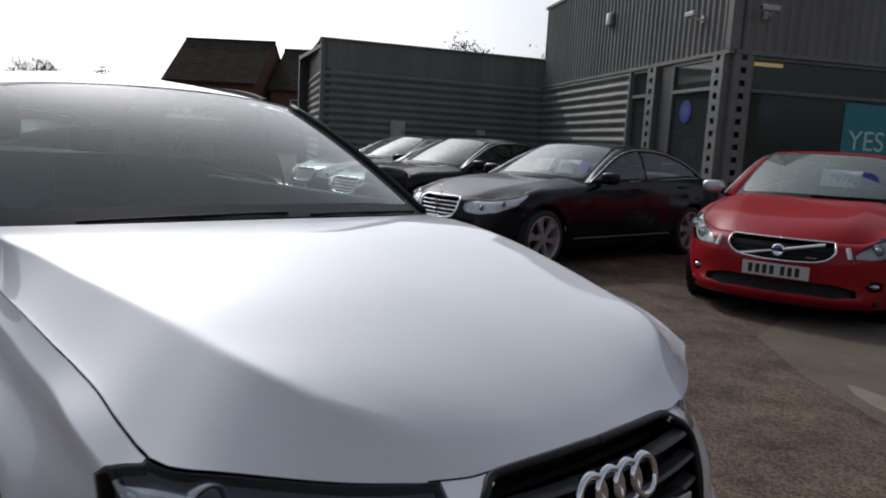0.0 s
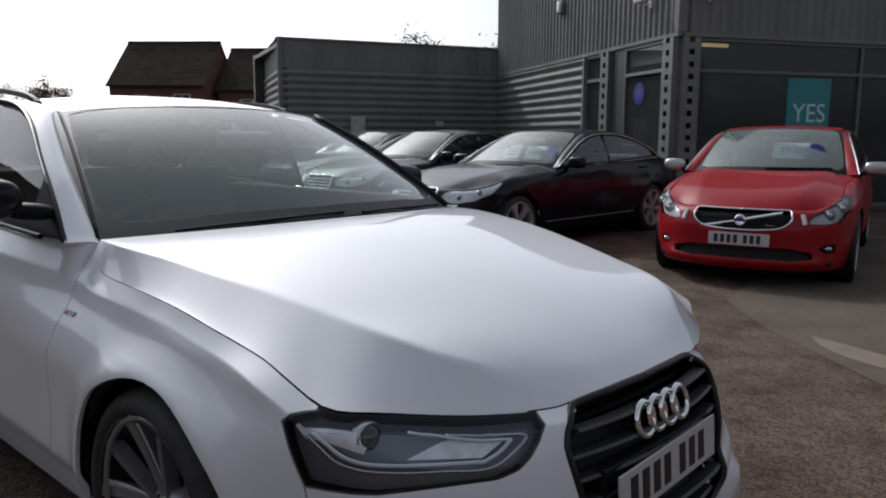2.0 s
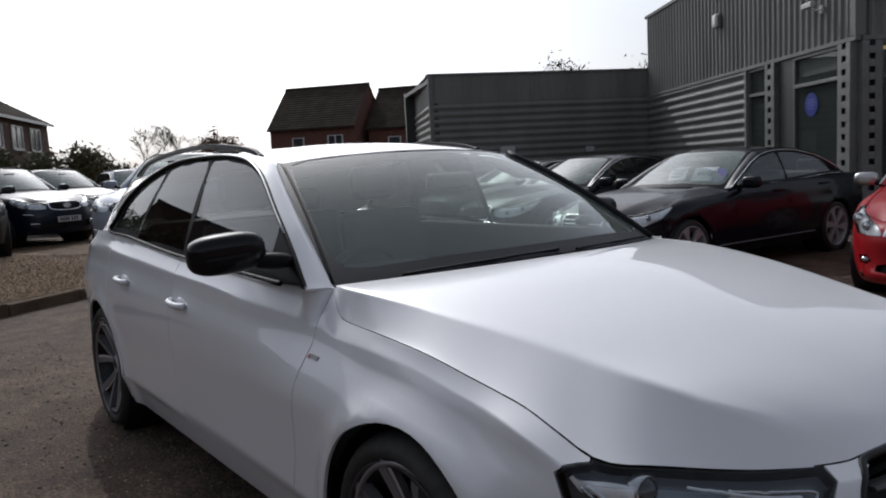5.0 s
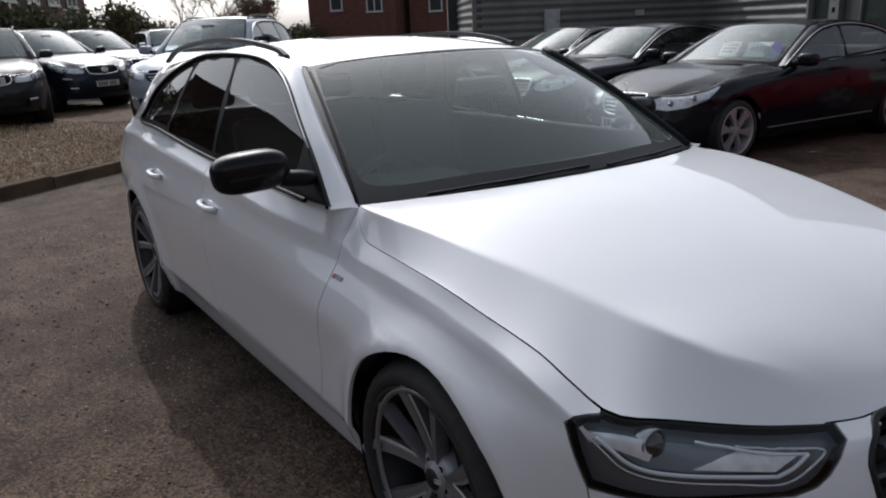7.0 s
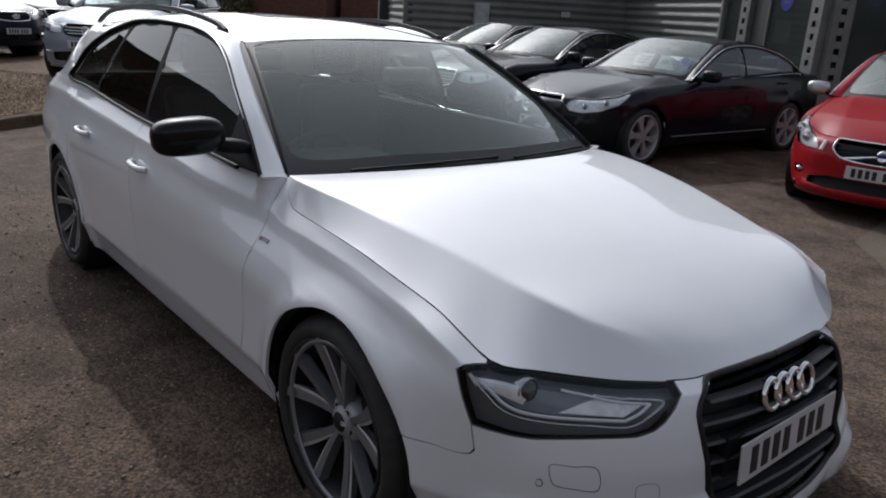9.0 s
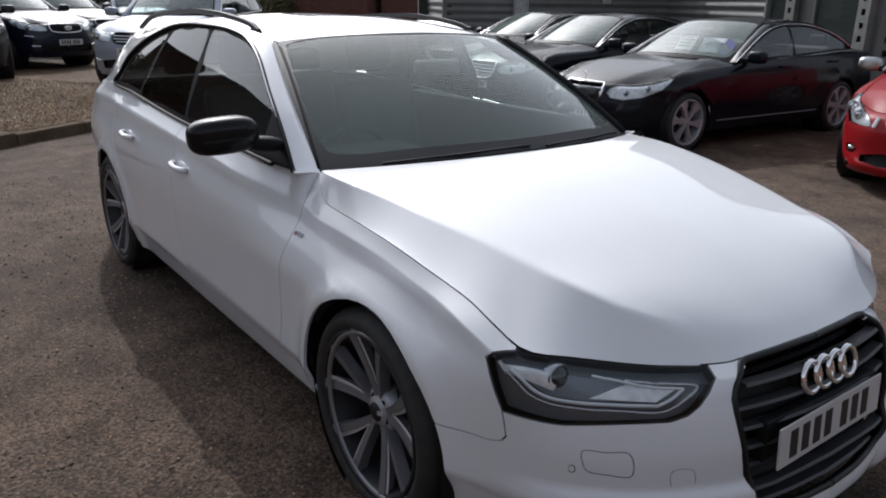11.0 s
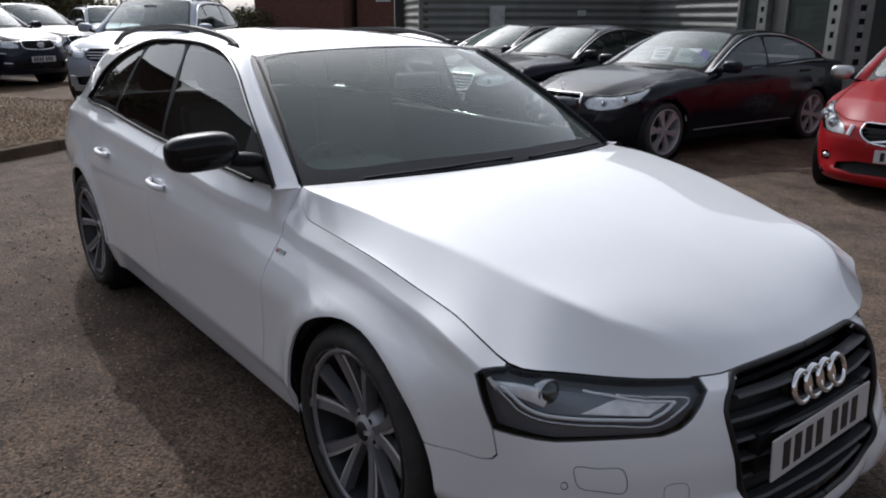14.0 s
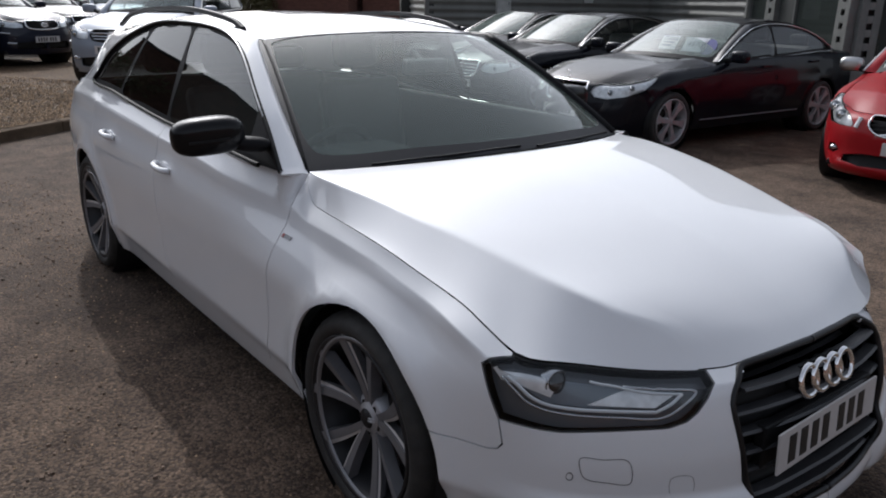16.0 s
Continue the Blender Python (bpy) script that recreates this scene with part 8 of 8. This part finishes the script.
def finish_car(car, c, wheels, lamp_inner=LAMP_CLEAR):
    for x, sg in ((0.0, -1), (0.0, 1), (-c["wb"], -1), (-c["wb"], 1)):
        m = Matrix.Translation((x, sg * (c["half"] - 0.012), c["r"])) @ (Matrix.Identity(4) if sg < 0 else Matrix.Rotation(math.pi, 4, "Z")) @ Matrix.Rotation(radians(c.get("turn", 18)), 4, "Y")
        wheels(car.root, m)
    car.lamp_box(c.get("lamp_depth", 0.026), lamp_inner)
    for mirrored, sg in ((False, 1), (True, -1)):
        lamp = car.lamp_parts[mirrored]
        for (px, py, pz, rr) in c["bulbs"]:
            q, n = car.on_shell([(px, py, pz)], -c.get("bulb_depth", 0.018))
            b = part("reflector", super_ellipsoid(bmesh.new(), (0.02, rr, rr), 1, 1, 18, 12), LAMP_GREY, lamp, smooth=True)
            b.matrix_basis = Matrix.Translation((q[0][0], q[0][1] * sg, q[0][2]))
            b2 = part("bulb_lens", super_ellipsoid(bmesh.new(), (0.012, rr * 0.55, rr * 0.55), 1, 1, 14, 8), LAMP_SILVER, b, smooth=True)
            b2.location.x = 0.018
        mx, my, mz = c["mirror"]
        mi = part("door_mirror", super_ellipsoid(bmesh.new(), (0.065, 0.115, 0.072), 0.6, 0.65, 24, 16), c.get("mirror_mat", c["paint"]), car.body, "door mirror", smooth=True)
        mi.matrix_basis = Matrix.Translation((mx, my * sg, mz))
        part("mirror_arm", tube(bmesh.new(), [(0.02, 0.08 * sg, -0.03), (0.03, 0.17 * sg, -0.06)], 0.03, 8), BLACK, mi)
        for hx, hz in c.get("handles", ()):
            q, n = car.on_shell([(hx, -c["half"], hz)], 0.02)
            part("door_handle", boxed(hx - 0.10, hx + 0.10, *sorted(((q[0][1] - 0.008) * sg, (q[0][1] + 0.014) * sg)), hz - 0.014, hz + 0.014, 0.006), c.get("handle_mat", c["paint"]), car.body)
    car.interior(-1)


def grille_bars(car, name_label, zs, widths, material, frame_mat, frame_r=0.012, back=0.05, bar=0.010):
    """Frame, dark back and lying bars in the grille opening."""
    fn = car.shell()
    g0 = car.s["grille"]
    gr = part("grille", boxed(car.s["nose"] - 0.30, car.s["nose"] - 0.28, g0[-1][1] - 0.3, 0.3, zs[-1], zs[0]), BLACK, car.body, name_label)
    for mirrored, sg in ((False, 1), (True, -1)):
        uv = car.uv(g0)
        edge = car.shape.at(uv[:, 0], uv[:, 1] / K)
        top = car.shape.at(np.linspace(car.top_u(-g0[0][1]), car.shape.length, 10), 0.97)
        line = resample(np.vstack([top[::-1], edge[1:]]), 0.02, False)
        for _ in range(6):
            line[1:-1] = 0.25 * line[:-2] + 0.5 * line[1:-1] + 0.25 * line[2:]
        part("grille_frame", tube(bmesh.new(), [(p[0] + 0.002, p[1] * sg, p[2]) for p in resample(line, 0.03, False)], frame_r, 8), frame_mat, gr, smooth=True)
        drape("grille_wall", fn, car.grille_loop, 0.06, BLACK, gr, gap=0.0, flange=0, lift=-back, mirror=mirrored)
    for z, hw in zip(zs, widths):
        ys = np.linspace(-hw, hw, 13)
        uv = car.shape.find([(car.s["nose"], -abs(y), z) for y in ys])
        p = car.shape.at(uv[:, 0], uv[:, 1])
        part("slat", tube(bmesh.new(), [(q[0] - 0.018, y, z) for q, y in zip(p, ys)], bar, 6), material, gr)
    return gr


def front_plate(car, x, z):
    return plate_thing(car.body, Matrix.Translation((x, 0, z)) @ Matrix.Rotation(radians(90), 4, "Z"))


def price_card(car, y, q, w, h, text=None, disc_colour=None):
    """A price card behind the windscreen."""
    p = car.screen(np.array([(y, q)]))[0]
    c = part("price_card", boxed(-w / 2, w / 2, -0.002, 0.002, -h / 2, h / 2), PAPER, car.root, "white price card behind the windscreen")
    c.matrix_basis = Matrix.Translation((p[0] - 0.05, p[1], p[2] - 0.02)) @ Matrix.Rotation(radians(90), 4, "Z") @ Matrix.Rotation(radians(-35), 4, "X")
    if text:
        me = text_mesh(text, h * 0.55, 0.0005)
        me.materials.append(PAPER_INK)
        o = new("card_print", me)
        o.parent = c
        o.matrix_basis = Matrix.Translation((0, -0.004, 0.0)) @ Matrix.Rotation(radians(90), 4, "X")
    else:
        for k in range(3):
            part("card_print", boxed(-w * 0.4, w * (0.4 - 0.1 * k), -0.004, -0.0021, h * (0.22 - 0.22 * k) - 0.012, h * (0.22 - 0.22 * k) + 0.012), PAPER_INK, c)
    if disc_colour:
        bm = bmesh.new()
        disc(bm, h * 0.55, 0.004, Matrix.Translation((w * 0.62, 0, -h * 0.1)) @ Matrix.Rotation(radians(90), 4, "X"), 24)
        part("card_disc", bm, disc_colour, c)
    return c


BLACK_PAINT = paint("black_paint", (0.005, 0.006, 0.010), 0.0, 0.25, coat=0.20)
RED_PAINT = paint("red_paint", (0.27, 0.004, 0.008), 0.0, 0.4, coat=0.3)
NAVY_PAINT = paint("dark_navy_paint", (0.008, 0.010, 0.022), 0.0, 0.4, coat=0.4)
SILVER_BLUE = paint("silver_blue_paint", (0.26, 0.29, 0.34), 0.3, 0.45, coat=0.5)
GREY_PAINT = paint("dark_grey_paint", (0.03, 0.03, 0.034), 0.0, 0.4, coat=0.35)
WORN_BLACK = paint("dulled_black_paint", (0.010, 0.010, 0.012), 0.0, 0.4, coat=0.4)


def saloon_dims(paint_mat):
    """A long saloon with an upright chromed grille and an arching window line."""
    c = dict(nose=0.86, tail=-4.16, wb=3.035, half=0.928, r=0.335, arch=0.372, z_nose=0.755, z_lamp=0.80, z_wing=0.90, z_belt=0.965, z_belt_rear=1.035, z_deck=1.02, crease=(0.70, 0.86),
             x_cowl=-0.62, cowl_sweep=0.20, x_top=-1.52, z_roof=1.455, x_roof_end=-3.05, deck_x=-3.62, roof_fall=0.085, x_mid=-1.92, top_y=0.56, paint=paint_mat, trim=CHROME, trim_r=0.006,
             front=[(0.15, 0.10), (0.22, 0.03), (0.32, 0.0), (0.45, 0.0), (0.60, 0.02), (0.72, 0.05), (0.85, 0.10)],
             lamp_rear=[(0.22, -0.86, 0.87), (0.30, -0.86, 0.78), (0.40, -0.83, 0.70)],
             lamp_low=[(0.40, -0.83, 0.70), (0.58, -0.72, 0.62), (0.70, -0.56, 0.585), (0.77, -0.42, 0.60), (0.79, -0.36, 0.66), (0.76, -0.40, 0.74)],
             lamp_inner_y=0.44, lamp_top_x=0.22,
             grille=[(0.80, -0.30, 0.745), (0.80, -0.325, 0.70), (0.82, -0.315, 0.62), (0.84, -0.27, 0.545), (0.85, -0.15, 0.52), (0.86, 0.0, 0.515)],
             bonnet=[(-0.9, 1.02), (-0.6, 0.995), (-0.2, 0.965), (0.2, 0.905), (0.5, 0.845), (0.7, 0.795), (0.80, 0.757)], bonnet_crease=[(-0.9, 0.62), (0.0, 0.55), (0.8, 0.36)],
             dlo=[(-0.80, 0.975), (-1.10, 1.13), (-1.40, 1.27), (-1.70, 1.36), (-2.1, 1.388), (-2.5, 1.362), (-2.85, 1.285), (-3.14, 1.165), (-3.28, 1.068), (-2.9, 1.045), (-2.3, 1.015), (-1.6, 0.992)],
             bulbs=((0.52, -0.745, 0.72, 0.034), (0.68, -0.57, 0.665, 0.034)), bulb_depth=0.020, lamp_depth=0.022, mirror=(-1.0, -1.0, 1.03), handles=((-1.70, 0.90), (-2.75, 0.93)), turn=10,
             intakes=(np.array([(0.72, -0.55, 0.30), (0.72, -0.55, 0.38), (0.83, -0.22, 0.39), (0.84, -0.20, 0.28)]),))
    c["panes"] = window_set(c["dlo"], (-1.98,))
    return c


def saloon(m, label, cards=False, paint_mat=BLACK_PAINT):
    c = saloon_dims(paint_mat)
    car = Car(simple_spec(c), m, label, "parked cars")
    car.panels()
    car.bonnet()
    car.cabin()
    finish_car(car, c, lambda r, mm: wheel_plain(r, mm, c["r"], 0.255, 0.24, 6, 0.040, ALLOY_SILVER, 1.6))
    gr = grille_bars(car, "upright chrome grille with lying bars", (0.70, 0.655, 0.61, 0.565), (0.30, 0.305, 0.295, 0.27), CHROME, CHROME, 0.014, bar=0.008)
    part("grille_divider", boxed(0.825, 0.842, -0.008, 0.008, 0.53, 0.745), CHROME, gr)
    star = part("bonnet_badge", lathe(bmesh.new(), [(0.030, 0.0), (0.033, -0.003), (0.036, 0.0), (0.033, 0.003), (0.030, 0.0)], 24), CHROME, car.body, "upright chrome ring badge", smooth=True)
    star.matrix_basis = Matrix.Translation((0.76, 0, 0.835)) @ Matrix.Rotation(radians(90), 4, "Z")
    part("badge_stem", tube(bmesh.new(), [(0.76, 0, 0.770), (0.76, 0, 0.805)], 0.006, 6), CHROME, car.body)
    for sg in (1, -1):
        part("side_strip", tube(bmesh.new(), [(x, -0.915 * sg, 0.325) for x in (-0.5, -1.5, -2.5)], 0.006, 6), ALLOY_DARK, car.body, "bright strip along the sill")
    part("scuttle", boxed(-0.84, -0.66, -0.66, 0.66, 0.90, 0.985, 0.01), BLACK, car.body)
    for k in range(12):
        part("vent_slot", boxed(-0.60, -0.54, 0.05 + 0.036 * k, 0.075 + 0.036 * k, 0.985, 0.998), BLACK, car.body)
    front_plate(car, 0.885, 0.43)
    if cards:
        price_card(car, -0.05, 0.33, 0.26, 0.20)
        price_card(car, 0.36, 0.32, 0.34, 0.20, "4970", BLUE_DISC)
    return car


def red_saloon(m):
    """A red sports saloon with a wide low grille crossed by a bar."""
    c = dict(nose=0.93, tail=-3.70, wb=2.776, half=0.925, r=0.325, arch=0.365, z_nose=0.700, z_lamp=0.785, z_wing=0.90, z_belt=0.965, z_belt_rear=1.03, z_deck=1.06, crease=(0.72, 0.86),
             x_cowl=-0.36, cowl_sweep=0.24, x_top=-1.30, z_roof=1.475, x_roof_end=-2.75, deck_x=-3.30, roof_fall=0.09, x_mid=-1.60, top_y=0.60, paint=RED_PAINT, trim=ANODISED, z_lip=0.155, z_low=0.165,
             front=[(0.13, 0.10), (0.19, 0.01), (0.24, -0.022), (0.30, 0.0), (0.40, 0.012), (0.50, 0.01), (0.60, 0.03), (0.72, 0.075), (0.85, 0.14)],
             lamp_rear=[(0.30, -0.85, 0.845), (0.36, -0.84, 0.76), (0.46, -0.80, 0.68), (0.56, -0.74, 0.590)],
             lamp_low=[(0.56, -0.74, 0.590), (0.66, -0.66, 0.57), (0.745, -0.545, 0.570), (0.75, -0.535, 0.60), (0.67, -0.64, 0.71), (0.60, -0.70, 0.79)],
             lamp_inner_y=0.66, lamp_top_x=0.33,
             grille=[(0.85, -0.405, 0.683), (0.845, -0.435, 0.665), (0.85, -0.425, 0.615), (0.87, -0.37, 0.560), (0.89, -0.29, 0.533), (0.91, -0.145, 0.522), (0.92, 0.0, 0.520)],
             intakes=(np.array([(0.76, -0.58, 0.255), (0.76, -0.58, 0.325), (0.85, -0.42, 0.365), (0.92, -0.0005, 0.365), (0.925, -0.0005, 0.25), (0.86, -0.42, 0.245)]),
                      np.array([(0.60, -0.755, 0.33), (0.60, -0.75, 0.40), (0.68, -0.67, 0.41), (0.72, -0.62, 0.36), (0.68, -0.67, 0.32)])),
             bonnet=[(-0.7, 1.03), (-0.35, 1.005), (0.0, 0.965), (0.35, 0.89), (0.6, 0.820), (0.75, 0.760), (0.86, 0.702)], bonnet_crease=[(-0.7, 0.60), (0.0, 0.52), (0.5, 0.46), (0.86, 0.38)],
             dlo=[(-0.58, 0.975), (-0.85, 1.12), (-1.12, 1.26), (-1.40, 1.36), (-1.8, 1.40), (-2.3, 1.38), (-2.7, 1.31), (-3.0, 1.20), (-3.16, 1.08), (-2.8, 1.05), (-2.0, 1.015), (-1.2, 0.99)],
             bulbs=((0.50, -0.77, 0.70, 0.05), (0.62, -0.69, 0.655, 0.05)), mirror=(-0.70, -1.005, 1.03), mirror_mat=ANODISED, handles=((-1.40, 0.91), (-2.35, 0.94)))
    c["panes"] = window_set(c["dlo"], (-1.66, -2.58))
    car = Car(simple_spec(c), m, "glossy red saloon car parked nose out before the showroom", "parked cars")
    car.panels()
    car.bonnet()
    car.cabin()
    finish_car(car, c, lambda r, mm: wheel_plain(r, mm, c["r"], 0.25, 0.235, 5, 0.04, ALLOY_SILVER, 1.5), ALLOY_SILVER)
    gr = grille_bars(car, "wide black grille in a chrome frame with a slanting bar", (0.655, 0.62, 0.585, 0.55), (0.39, 0.39, 0.37, 0.32), BLACK, CHROME, 0.009, bar=0.006)
    part("grille_bar", tube(bmesh.new(), [(0.865, -0.34, 0.535), (0.905, 0.0, 0.605), (0.855, 0.34, 0.68)], 0.013, 8), CHROME, gr, "slanting chrome bar")
    bd = part("badge", lathe(bmesh.new(), [(0.0001, -0.012), (0.030, -0.012), (0.034, -0.018), (0.048, -0.018), (0.052, 0.0)], 28), CHROME, gr, "round chrome badge", smooth=True)
    bd.matrix_basis = Matrix.Translation((0.915, 0, 0.605)) @ Matrix.Rotation(radians(90), 4, "Z")
    part("badge_band", boxed(-0.045, 0.045, -0.021, -0.0181, -0.009, 0.009), BLUE_DISC, bd)
    part("grille_badge", boxed(0.888, 0.895, 0.21, 0.29, 0.560, 0.575), CHROME, gr)
    for sg in (1, -1):
        q, n = car.on_shell([(0.775, -0.495, 0.665), (0.785, -0.515, 0.575)], 0.004)
        part("marker_lamp", tube(bmesh.new(), [(a[0], a[1] * sg, a[2]) for a in q], 0.020, 8), LAMP_CLEAR, car.body, "slim upright marker lamp")
        q, n = car.on_shell([(0.65, -0.70, 0.365)], -0.03)
        fg = part("fog_lamp", super_ellipsoid(bmesh.new(), (0.03, 0.045, 0.028), 1, 1, 18, 10), LAMP_SILVER, car.body, "small round fog lamp", smooth=True)
        fg.matrix_basis = Matrix.Translation((q[0][0], q[0][1] * sg, q[0][2]))
    part("splitter", tube(bmesh.new(), [(0.66, -0.70, 0.235), (0.82, -0.45, 0.232), (0.92, 0, 0.23), (0.82, 0.45, 0.232), (0.66, 0.70, 0.235)], 0.014, 8), RED_PAINT, car.body, smooth=True)
    part("scuttle", boxed(-0.60, -0.42, -0.68, 0.68, 0.90, 0.985, 0.01), BLACK, car.body)
    w = car.screen(np.array([(0.0, 0.03), (0.3, 0.05), (0.62, 0.08)]))
    part("wiper", tube(bmesh.new(), [(a[0] + 0.01, a[1], a[2] + 0.012) for a in w], 0.010, 6), BLACK, car.body)
    front_plate(car, 0.945, 0.437)
    price_card(car, 0.20, 0.42, 0.36, 0.20, "7970", BLUE_DISC)
    return car


def suv(m, label, paint_mat, long=0.0, grille_mat=CHROME, tall=0.0, card=False, plate_z=0.60, cladding=False, badge=(0.055, 0.055)):
    """A family off-roader with a tall nose."""
    c = dict(nose=0.90, tail=-3.55 - long, wb=2.64 + long * 0.6, half=0.925, r=0.355, arch=0.405, z_nose=0.88, z_lamp=0.96, z_wing=1.03, z_belt=1.09, z_belt_rear=1.15, z_deck=1.16, crease=(0.80, 0.95), lift=0.06, z_lip=0.24,
             x_cowl=-0.38, cowl_sweep=0.22, x_top=-1.15, z_roof=1.655 + tall, x_roof_end=-3.20 - long, roof_fall=0.07, x_mid=-1.45, top_y=0.58, paint=paint_mat, trim=ANODISED, lean=0.28,
             front=[(0.15, 0.12), (0.28, 0.03), (0.40, 0.0), (0.58, 0.0), (0.70, 0.02), (0.85, 0.06), (1.0, 0.13)],
             lamp_rear=[(0.26, -0.86, 0.99), (0.32, -0.85, 0.90), (0.44, -0.81, 0.82)],
             lamp_low=[(0.44, -0.81, 0.82), (0.60, -0.71, 0.77), (0.73, -0.55, 0.74), (0.80, -0.40, 0.745), (0.79, -0.39, 0.82), (0.76, -0.43, 0.875)],
             lamp_inner_y=0.46, lamp_top_x=0.27,
             grille=[(0.83, -0.33, 0.868), (0.83, -0.365, 0.84), (0.84, -0.36, 0.79), (0.85, -0.31, 0.735), (0.87, -0.15, 0.715), (0.88, 0.0, 0.71)],
             intakes=(np.array([(0.74, -0.54, 0.36), (0.74, -0.54, 0.47), (0.87, -0.20, 0.50), (0.90, -0.03, 0.50), (0.90, -0.03, 0.36), (0.87, -0.2, 0.35)]),),
             bonnet=[(-0.7, 1.14), (-0.4, 1.12), (0.0, 1.085), (0.35, 1.025), (0.6, 0.965), (0.75, 0.92), (0.84, 0.883)], bonnet_crease=[(-0.7, 0.62), (0.0, 0.56), (0.84, 0.42)],
             dlo=[(-0.58, 1.10), (-0.85, 1.26), (-1.08, 1.40 + tall), (-1.30, 1.50 + tall), (-1.7, 1.555 + tall), (-2.3, 1.56 + tall), (-2.8 - long, 1.53 + tall), (-3.08 - long, 1.42 + tall), (-3.18 - long, 1.21), (-2.6, 1.165), (-1.8, 1.135), (-1.1, 1.115)],
             bulbs=((0.46, -0.79, 0.87, 0.055), (0.62, -0.69, 0.82, 0.05)), mirror=(-0.62, -1.02, 1.17), handles=((-1.25, 1.03), (-2.2, 1.05)))
    c["panes"] = window_set(c["dlo"], (-1.50, -2.42))
    car = Car(simple_spec(c), m, label, "parked cars")
    car.panels()
    car.bonnet()
    car.cabin()
    finish_car(car, c, lambda r, mm: wheel_plain(r, mm, c["r"], 0.25, 0.235, 5, 0.04, ALLOY_SILVER, 1.5))
    grille_bars(car, "dark grille in a bright frame", (0.835, 0.79, 0.75), (0.34, 0.335, 0.30), BLACK if grille_mat is CHROME else CHROME, grille_mat, 0.014, bar=0.010)
    for sg in (1, -1):
        q, n = car.on_shell([(0.66, -0.66, 0.47), (0.74, -0.54, 0.46)], 0.002)
        part("fog_lamp", tube(bmesh.new(), [(a[0], a[1] * sg, a[2]) for a in q], 0.022, 8), LAMP_SILVER, car.body)
        part("roof_rail", tube(bmesh.new(), catmull([(-1.35, -0.575 * sg, 1.60 + tall), (-1.5, -0.585 * sg, 1.645 + tall), (-2.2, -0.59 * sg, 1.66 + tall), (-2.8, -0.58 * sg, 1.63 + tall), (-3.0, -0.57 * sg, 1.58 + tall)], 5), 0.016, 8), BLACK, car.body)
    front_plate(car, 0.925, plate_z)
    bw, bh = badge
    ring = [(0.884, bw * math.cos(a), 0.80 + bh * math.sin(a)) for a in np.linspace(0, 2 * math.pi, 25)]
    bd = part("badge", tube(bmesh.new(), ring, 0.009, 6, caps=False), CHROME, car.body, "chrome ring badge", smooth=True)
    part("badge_base", super_ellipsoid(bmesh.new(), (0.012, bw, bh), 1, 1, 20, 8, Matrix.Translation((0.874, 0, 0.80))), ANODISED, bd, smooth=True)
    if cladding:
        for sg in (1, -1):
            q, n = car.on_shell([(0.60, -0.76, 0.66), (0.70, -0.62, 0.64)], 0.006)
            part("fog_trim", tube(bmesh.new(), [(a[0], a[1] * sg, a[2]) for a in q], 0.012, 6), CHROME, car.body)
    if card:
        price_card(car, -0.25, 0.45, 0.30, 0.20)
    return car


saloon(pose(-4.385, 5.488, -0.10, 0, 0, 266.6), "long black saloon car with chrome grille and bright window trim", True)
saloon(pose(-7.35, 6.4, -0.10, 0, 0, 267.5), "black saloon car parked beside another by the annexe", False, BLACK_PAINT)
saloon(pose(-9.9, 7.4, -0.10, 0, 0, 268), "dark saloon car mostly hidden beyond its neighbours", False, BLACK_PAINT)
red_saloon(pose(-0.975, 6.011, -0.09, 0, 0, 280.6))
suv(pose(-14.0, -0.75, BED, 0, 0, -4), "black off-road car with a pale number plate", WORN_BLACK, 0.25, CHROME, 0.03, plate_z=0.80)
suv(pose(-16.2, 1.08, BED, 0, 0, 24), "dark navy off-road car facing the gravel bed", NAVY_PAINT, 0.0, CHROME, plate_z=0.53, cladding=True, badge=(0.075, 0.038))
suv(pose(-19.6, 2.75, BED, 0, 0, 22), "dark grey off-road car in the second row", GREY_PAINT, 0.0)
suv(pose(-11.25, 1.95, BED, 0, 0, -40), "silver-blue off-road car beside the gravel bed", SILVER_BLUE, 0.0, BLACK, 0.02, True)
suv(pose(-24.5, 5.6, BED, 0, 0, 0), "pale car far back in the rear row", SILVER_BLUE, 0.0)
shingle()
loose_stones()
